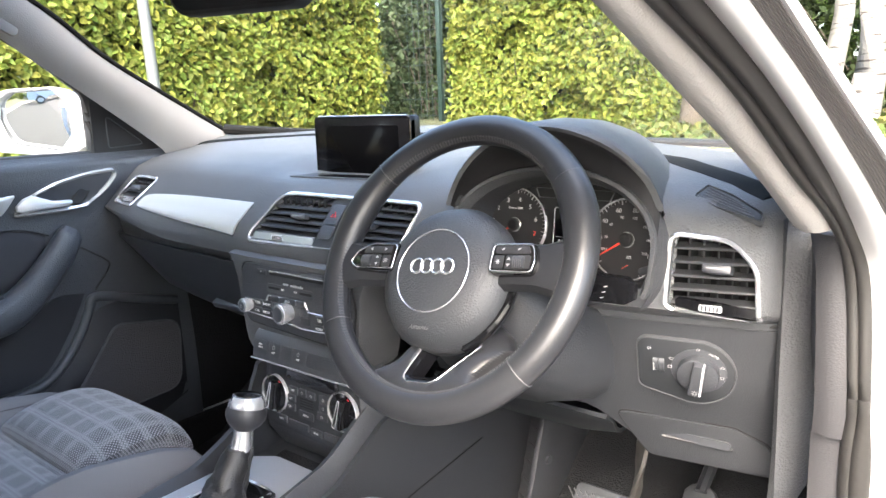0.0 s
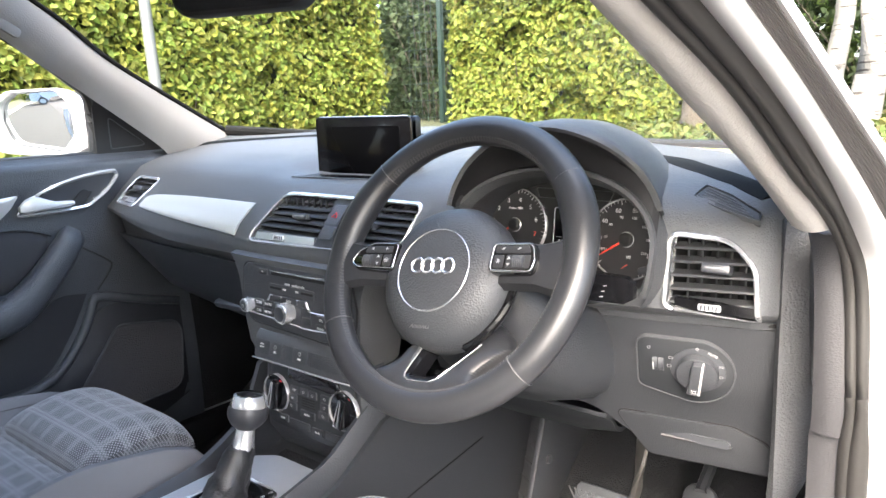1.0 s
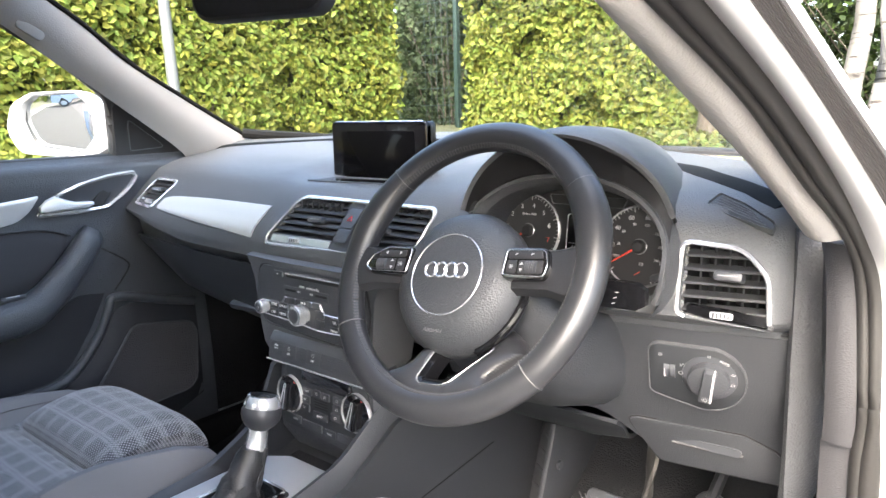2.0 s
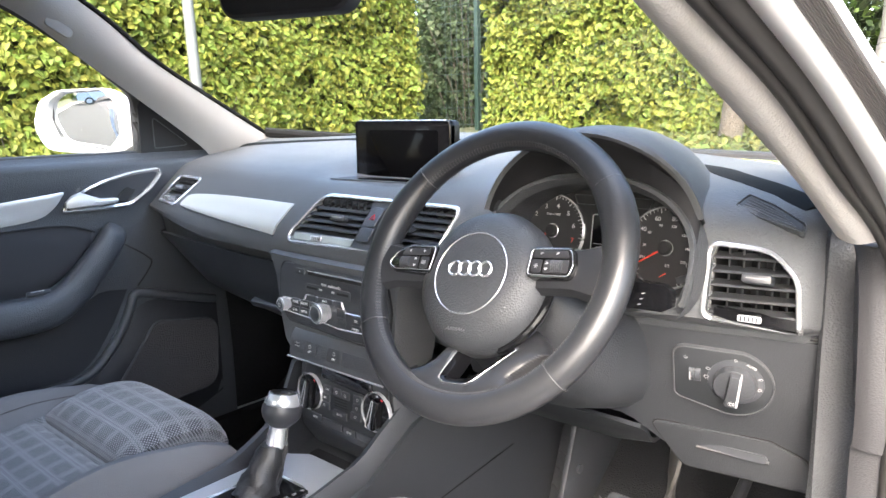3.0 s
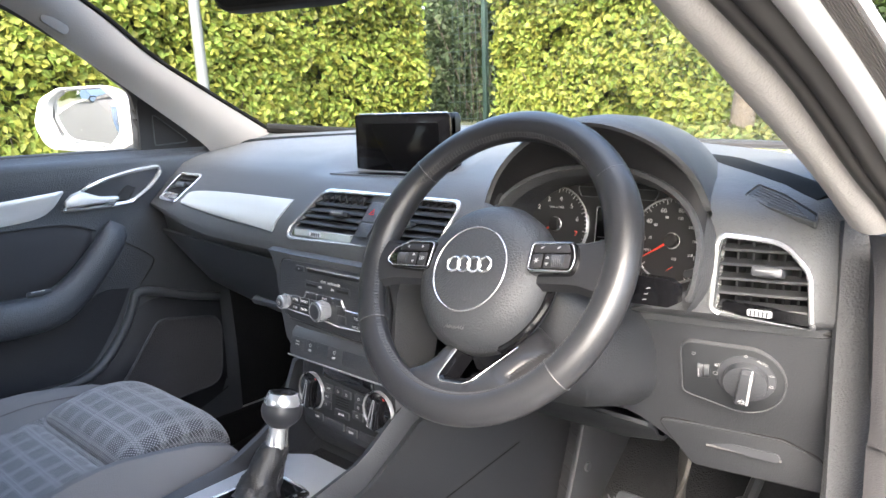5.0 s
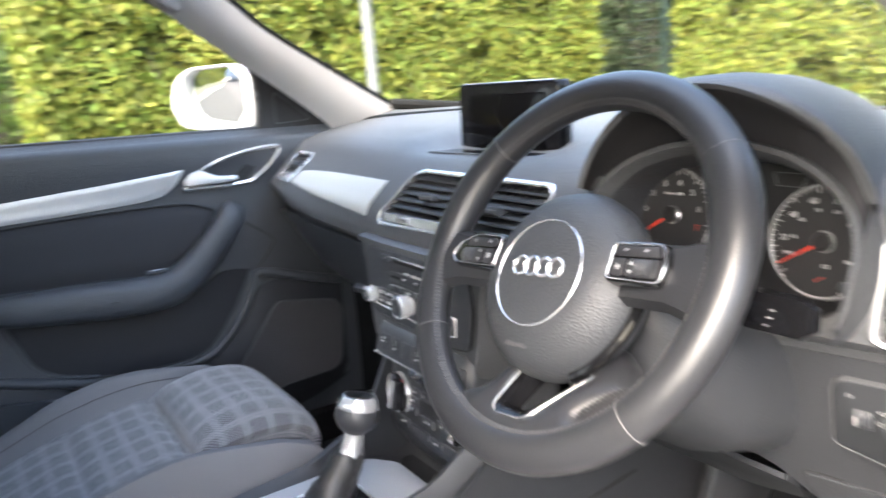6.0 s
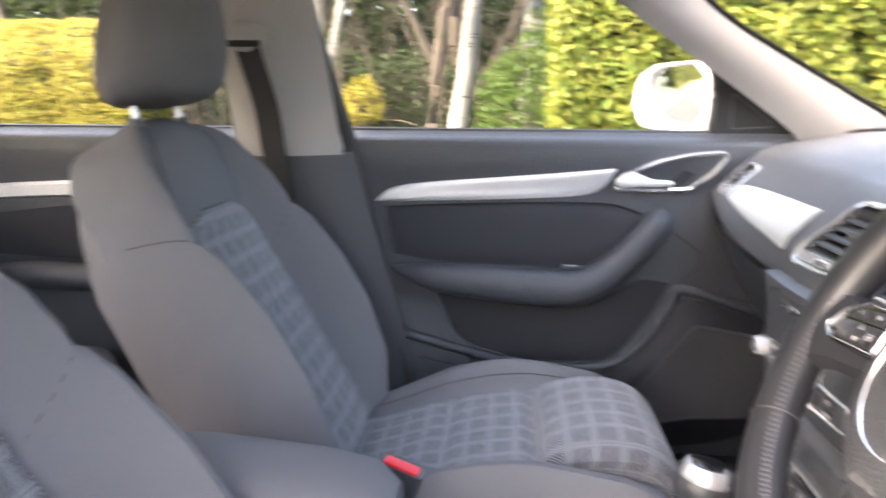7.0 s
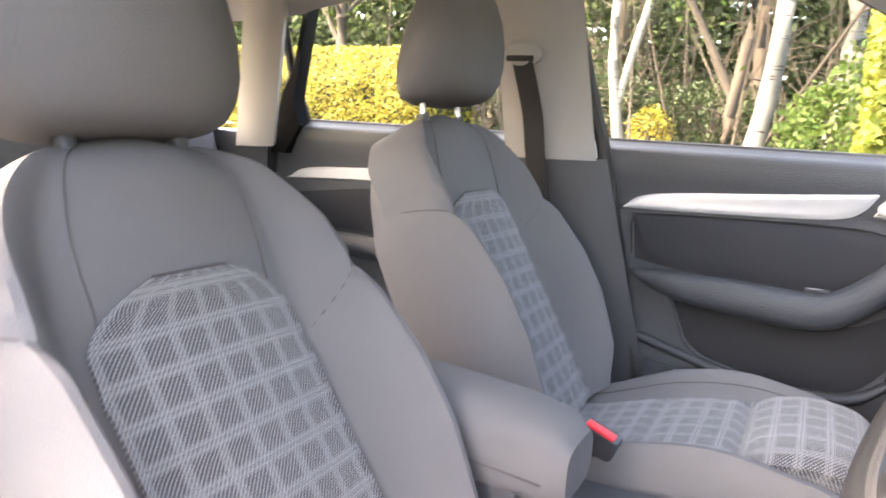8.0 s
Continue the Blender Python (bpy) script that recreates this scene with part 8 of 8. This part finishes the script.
# map pocket, speaker and lower ridge
DOOR_LOW = mat("door_hard_plastic", (0.017, 0.0185, 0.023), 0.6, spec=0.3, grain=0.4, grain_size=0.002)
ridge = cat([(0, 0.31, 0.69), (0, 0.225, 0.712), (0, 0.15, 0.735), (0, 0.115, 0.737), (0, 0.105, 0.712), (0, 0.081, 0.664), (0, 0.034, 0.609), (0, -0.015, 0.578), (0, -0.10, 0.568), (0, -0.216, 0.577), (0, -0.30, 0.597), (0, -0.36, 0.612), (0, -0.432, 0.632)], 70)
part("pocket_ridge", tube([Vector((door_x(p.y, p.z) + 0.002, p.y, p.z)) for p in ridge], 0.011, 10), DOOR_PLASTIC, front_door, "moulded ridge round the map pocket")
part("map_pocket", door_net([(-0.335, 0.638), (-0.292, 0.609), (-0.216, 0.591), (-0.101, 0.584), (-0.01, 0.597), (0.055, 0.668), (0.088, 0.725)], [(-0.372, 0.722), (-0.33, 0.722), (-0.25, 0.72), (-0.12, 0.715), (-0.03, 0.72), (0.04, 0.755), (0.10, 0.752)], 0.0045, 0.004, 30, 8, 0.003), DOOR_LOW, front_door, "dark map pocket below the armrest")
part("pocket_edge", tube([Vector((door_x(p.y, p.z) + 0.004, p.y, p.z)) for p in cat([(0, -0.375, 0.728), (0, -0.352, 0.68), (0, -0.333, 0.638), (0, -0.295, 0.610), (0, -0.225, 0.592)], 24)], 0.004, 8), DOOR_PLASTIC, front_door)
part("speaker_panel", door_net([(-0.03, 0.40), (0.05, 0.40), (0.2, 0.42), (0.31, 0.46)], [(-0.02, 0.56), (0.08, 0.645), (0.14, 0.715), (0.315, 0.70)], 0.016, 0.006, 20, 8), DOOR_LOW, front_door)
SPK = rounded([(0.0, 0.45), (0.15, 0.478), (0.285, 0.488, 0.045), (0.302, 0.648, 0.04), (0.150, 0.672, 0.035), (0.085, 0.59, 0.03), (0.02, 0.51)], 0.02, 8)
part("speaker_grille", loft([[Vector((door_x(y, z) + p, y, z)) for y, z in o] for o, p in ((SPK, 0.008), (SPK, 0.0185), (shrink(SPK, 0.003), 0.021), (shrink(SPK, 0.008), 0.019))]), mat("speaker_grille", (0.045, 0.045, 0.05), 0.55, grain=1.0, grain_size=0.003), front_door, "perforated dark speaker grille")
part("speaker_rim", tube([Vector((door_x(y, z) + 0.019, y, z)) for y, z in SPK], 0.0022, 8, closed=True, up=(1, 0, 0)), DOOR_PLASTIC, front_door, "thin raised rim round the speaker")
part("lower_pocket", sheet([[Vector((door_x(y, 0.5) + 0.03 + 0.02 * t, y, 0.40 + (lerp_at(y, (-0.4, -0.31, -0.16, -0.06), (0.60, 0.585, 0.55, 0.53)) - 0.40) * t)) for y in np.linspace(-0.40, -0.02, 16)] for t in np.linspace(0, 1, 8)], 0.01), DOOR_PLASTIC, front_door, "outer wall of the map pocket")
# mirror triangle
part("mirror_triangle", loft([[Vector((x, y, z)) for y, z in rounded([(0.165, 1.045), (0.165, 1.165), (0.178, 1.168), (0.318, 1.058), (0.315, 1.045)], 0.008, 4)] for x in (-0.775, -0.742, -0.738)]), BLACK, front_door, "black triangular panel at the mirror")
part("triangle_inset", surround(rounded([(0.195, 1.055), (0.195, 1.13), (0.285, 1.06)], 0.008, 4), 0.003, plane_m((-0.738, 0, 0), (0, 1, 0), (0, 0, 1)), 0.001, 0.0012), PLASTIC_DARK, front_door)
part("window_frame", tube(cat([(-0.752, 0.165, 1.03), (-0.748, 0.165, 1.16), (-0.70, 0.10, 1.21), (-0.665, -0.02, 1.285), (-0.65, -0.15, 1.35), (-0.64, -0.35, 1.395), (-0.645, -0.58, 1.39)], 40), 0.012, 8), RUBBER, front_door, "black window frame")
part("sill_seal", tube([(-0.748, y, 1.047) for y in np.linspace(-0.56, 0.17, 12)], 0.007, 8), RUBBER, front_door)
part("rear_seal", tube([Vector((-0.702, rear_edge(z) - 0.004, z)) for z in np.linspace(0.40, 1.035, 24)], 0.009, 8), RUBBER, front_door, "black rubber seal along the door edge")

# rear door details
def rear_net(low_edge, top_edge, push):
    L, T = cat([(0, *p) for p in low_edge], 20), cat([(0, *p) for p in top_edge], 20)
    return sheet([[Vector((door_x(-0.3, a.lerp(b, k / 6).z) + push * (1 if 0 < k < 6 else 0.3), a.lerp(b, k / 6).y, a.lerp(b, k / 6).z)) for k in range(7)] for a, b in zip(L, T)], 0, back=(-0.012, 0, 0))


part("silver_trim", rear_net([(-1.40, 0.895), (-1.2, 0.903), (-0.9, 0.912), (-0.76, 0.92)], [(-1.398, 0.897), (-1.33, 0.926), (-1.1, 0.942), (-0.76, 0.965)], 0.010), ALU, rear_door, "brushed silver trim strip")
part("cloth_panel", rear_net([(-1.33, 0.78), (-1.1, 0.77), (-0.78, 0.77)], [(-1.36, 0.86), (-1.1, 0.89), (-0.78, 0.90)], 0.006), CLOTH_DOOR, rear_door, "dark cloth door panel")
part("armrest", tube(cat([(DX + 0.02, -1.32, 0.73), (DX + 0.035, -1.2, 0.745), (DX + 0.04, -1.0, 0.74), (DX + 0.03, -0.8, 0.76)], 16), 0.035, 12, 0.8), DOOR_PLASTIC, rear_door, "padded rear armrest")
part("window_frame", tube(cat([(-0.752, -0.72, 1.04), (-0.70, -0.735, 1.2), (-0.645, -0.76, 1.385), (-0.645, -1.1, 1.39), (-0.66, -1.36, 1.36), (-0.71, -1.395, 1.2), (-0.75, -1.36, 1.04)], 40), 0.012, 8), RUBBER, rear_door, "black window frame")
part("sill_seal", tube([(-0.748, y, 1.047) for y in np.linspace(-1.38, -0.72, 12)], 0.007, 8), RUBBER, rear_door)

# outside mirror
MIRROR_TURN = (0.0, 4.6)
side_mirror = thing("side_mirror", "white painted outside mirror with an oval glass", "mirror", (-0.86, 0.25, 1.05))
mm_ = plane_m((-0.945, 0.128, 1.112), (0.86, 0.51, 0.0), (0, 0, 1))
M_OUT = rounded([(-0.134, -0.005, 0.05), (-0.112, 0.055, 0.05), (-0.055, 0.081, 0.06), (0.07, 0.083, 0.06), (0.135, 0.04, 0.05), (0.152, -0.05, 0.02), (0.078, -0.078, 0.03), (-0.105, -0.062, 0.05)], 0.04, 6)
M_GLASS = rounded([(-0.085, 0.012, 0.03), (-0.078, 0.052, 0.03), (-0.045, 0.071, 0.04), (0.06, 0.075, 0.025), (0.092, 0.045, 0.025), (0.092, -0.02, 0.03), (0.062, -0.062, 0.02), (-0.065, -0.042, 0.04)], 0.03, 6)


def between(k):
    return [(p[0] * (1 - k) + q[0] * k, p[1] * (1 - k) + q[1] * k) for p, q in zip(M_GLASS, M_OUT)]


shell = [[mm_ @ Vector((x, y, z)) for x, y in o] for o, z in ((between(0.04), -0.03), (between(0.06), -0.004), (between(0.14), 0.004), (between(0.5), 0.008), (between(0.85), 0.004), (M_OUT, -0.012))]
for z, k in ((-0.035, 0.001), (-0.06, 0.008), (-0.09, 0.024), (-0.11, 0.05)):
    shell.append([mm_ @ Vector((x, y, z)) for x, y in shrink(M_OUT, k)])
part("housing", loft(shell), WHITE_PAINT, side_mirror)
part("glass_surround", surround(between(0.05), 0.004, mm_ @ Matrix.Translation((0, 0, -0.014)), 0.01, 0.001), PLASTIC_SMOOTH, side_mirror)
glass_m = mm_ @ Matrix.Translation((0.004, 0.006, -0.0125)) @ Matrix.Rotation(radians(MIRROR_TURN[0]), 4, "Y") @ Matrix.Rotation(radians(MIRROR_TURN[1]), 4, "X")
g_rows = [[glass_m @ Vector((k * (x - 0.004), k * (y - 0.006), -(k * k) * ((x - 0.004) ** 2 + (y - 0.006) ** 2) / 2.6)) for x, y in between(0.02)] for k in (0.02, 0.2, 0.4, 0.6, 0.8, 1.0)]
part("glass", loft(g_rows, True, True), MIRROR, side_mirror, "silvered mirror glass")
part("foot", loft([[Vector(c) + Vector((0, dy, dz)) for dy, dz in ((-0.03, -0.015), (0.03, -0.015), (0.03, 0.015), (-0.03, 0.015))] for c in ((-0.86, 0.235, 1.055), (-0.80, 0.24, 1.05), (-0.75, 0.235, 1.045))]), PLASTIC_SMOOTH, side_mirror, "black mirror foot")
part("lamp_mark", slab(rrect(0.008, 0.01, 0.001, 2), mm_ @ Matrix.Translation((-0.118, -0.018, 0.004)), 0.002), BLACK, side_mirror)

# ---- belts and buckles ----
belt = thing("seat_belt", "black seat belt webbing running through a grey guide on the pillar", "seat belt", (-0.66, -0.68, 0.9))
part("webbing", sheet([[Vector((x + dx * 0.2, y + dx, z)) for dx in (-0.024, 0, 0.024)] for x, y, z in [(p.x, p.y, p.z) for p in cat([(-0.592, -0.697, 1.2), (-0.616, -0.675, 1.096), (-0.634, -0.668, 1.012), (-0.638, -0.65, 0.91), (-0.65, -0.63, 0.76)], 20)]], 0.002), BELT, belt)
part("guide", loft([[Vector((-0.600 + d, -0.700 + 0.045 * c * w, 1.215 + 0.026 * s * w)) for c, s in [(math.cos(a), math.sin(a)) for a in [2 * math.pi * k / 20 for k in range(20)]]] for d, w in ((-0.01, 1.0), (0.008, 1.0), (0.016, 0.7))]), HEADLINER, belt, "grey belt guide")
part("slot", box((-0.584, -0.70, 1.203), (0.006, 0.06, 0.012), 0.003), BLACK, belt)
part("stop_button", tube([(-0.64, -0.655, 0.905), (-0.628, -0.655, 0.905)], 0.009, 12), PLASTIC_SMOOTH, belt)


def buckle(base, label):
    root = thing("belt_buckle", label, "belt buckle", base, "belt buckles")
    b = Vector(base)
    ax = Vector((0.0, 0.12, 0.99)).normalized()
    m = plane_m(b + ax * 0.085, (0.15, 0.98, -0.3), (-1, 0.2, 0.2))
    part("body", slab(rrect(0.062, 0.028, 0.006), m, 0.085, 0.003), PLASTIC_SMOOTH, root)
    part("release_button", slab(rrect(0.048, 0.017, 0.003), m @ Matrix.Translation((0, -0.003, 0.003)), 0.006, 0.002), RED, root, "red release button")
    part("stalk", box(b + Vector((0, -0.01, -0.02)), (0.016, 0.03, 0.08), 0.004), PLASTIC_SMOOTH, root)
    return root


buckle((-0.155, -0.365, 0.548), "black belt buckle with a red release button beside the passenger seat")
buckle((0.115, -0.40, 0.50), "black belt buckle with a red release button beside the driver seat")

# ---- parked car behind, seen in the outside mirror ----
parked = thing("parked_car", "pale silver-blue parked car across the car park", "car", (-1.5, -22.0, 0.0))
PALE = mat("pale_blue_paint", (0.55, 0.6, 0.66), 0.3, coat=0.8, stain=0.03)
part("body", loft([[Vector((-1.5 + x, -22.0 + w, z)) for x, z in ((-2.1, 0.35), (2.1, 0.35), (2.15, 0.75), (2.0, 0.92), (1.1, 1.0), (-1.95, 1.02), (-2.15, 0.8))] for w in (-0.88, -0.8, 0.8, 0.88)]), PALE, parked)
part("cabin", loft([[Vector((-1.5 + x * k, -22.0 + w, z)) for x, z in ((-1.95, 1.0), (1.05, 1.0), (0.35, 1.5), (-1.55, 1.53))] for w, k in ((-0.76, 1.0), (-0.62, 0.95), (0.62, 0.95), (0.76, 1.0))]), PALE, parked)
for wx in (-1.3, 1.35):
    for wy in (-0.86, 0.86):
        w_ = part("wheel", tube([(-1.5 + wx, -22.0 + wy - 0.11, 0.33), (-1.5 + wx, -22.0 + wy + 0.11, 0.33)], 0.33, 24), RUBBER, parked)
        part("rim", tube([(-1.5 + wx, -22.0 + wy - 0.115, 0.33), (-1.5 + wx, -22.0 + wy + 0.115, 0.33)], 0.22, 20), ALU, w_)
part("side_glass", box((-2.0, -21.27, 1.25), (1.9, 0.02, 0.32), 0.01, pose(0, 0, 0, 16)), GLOSS_BLACK, parked, "dark side windows")
part("side_glass", box((-2.0, -22.73, 1.25), (1.9, 0.02, 0.32), 0.01, pose(0, 0, 0, -16)), GLOSS_BLACK, parked, "dark side windows")
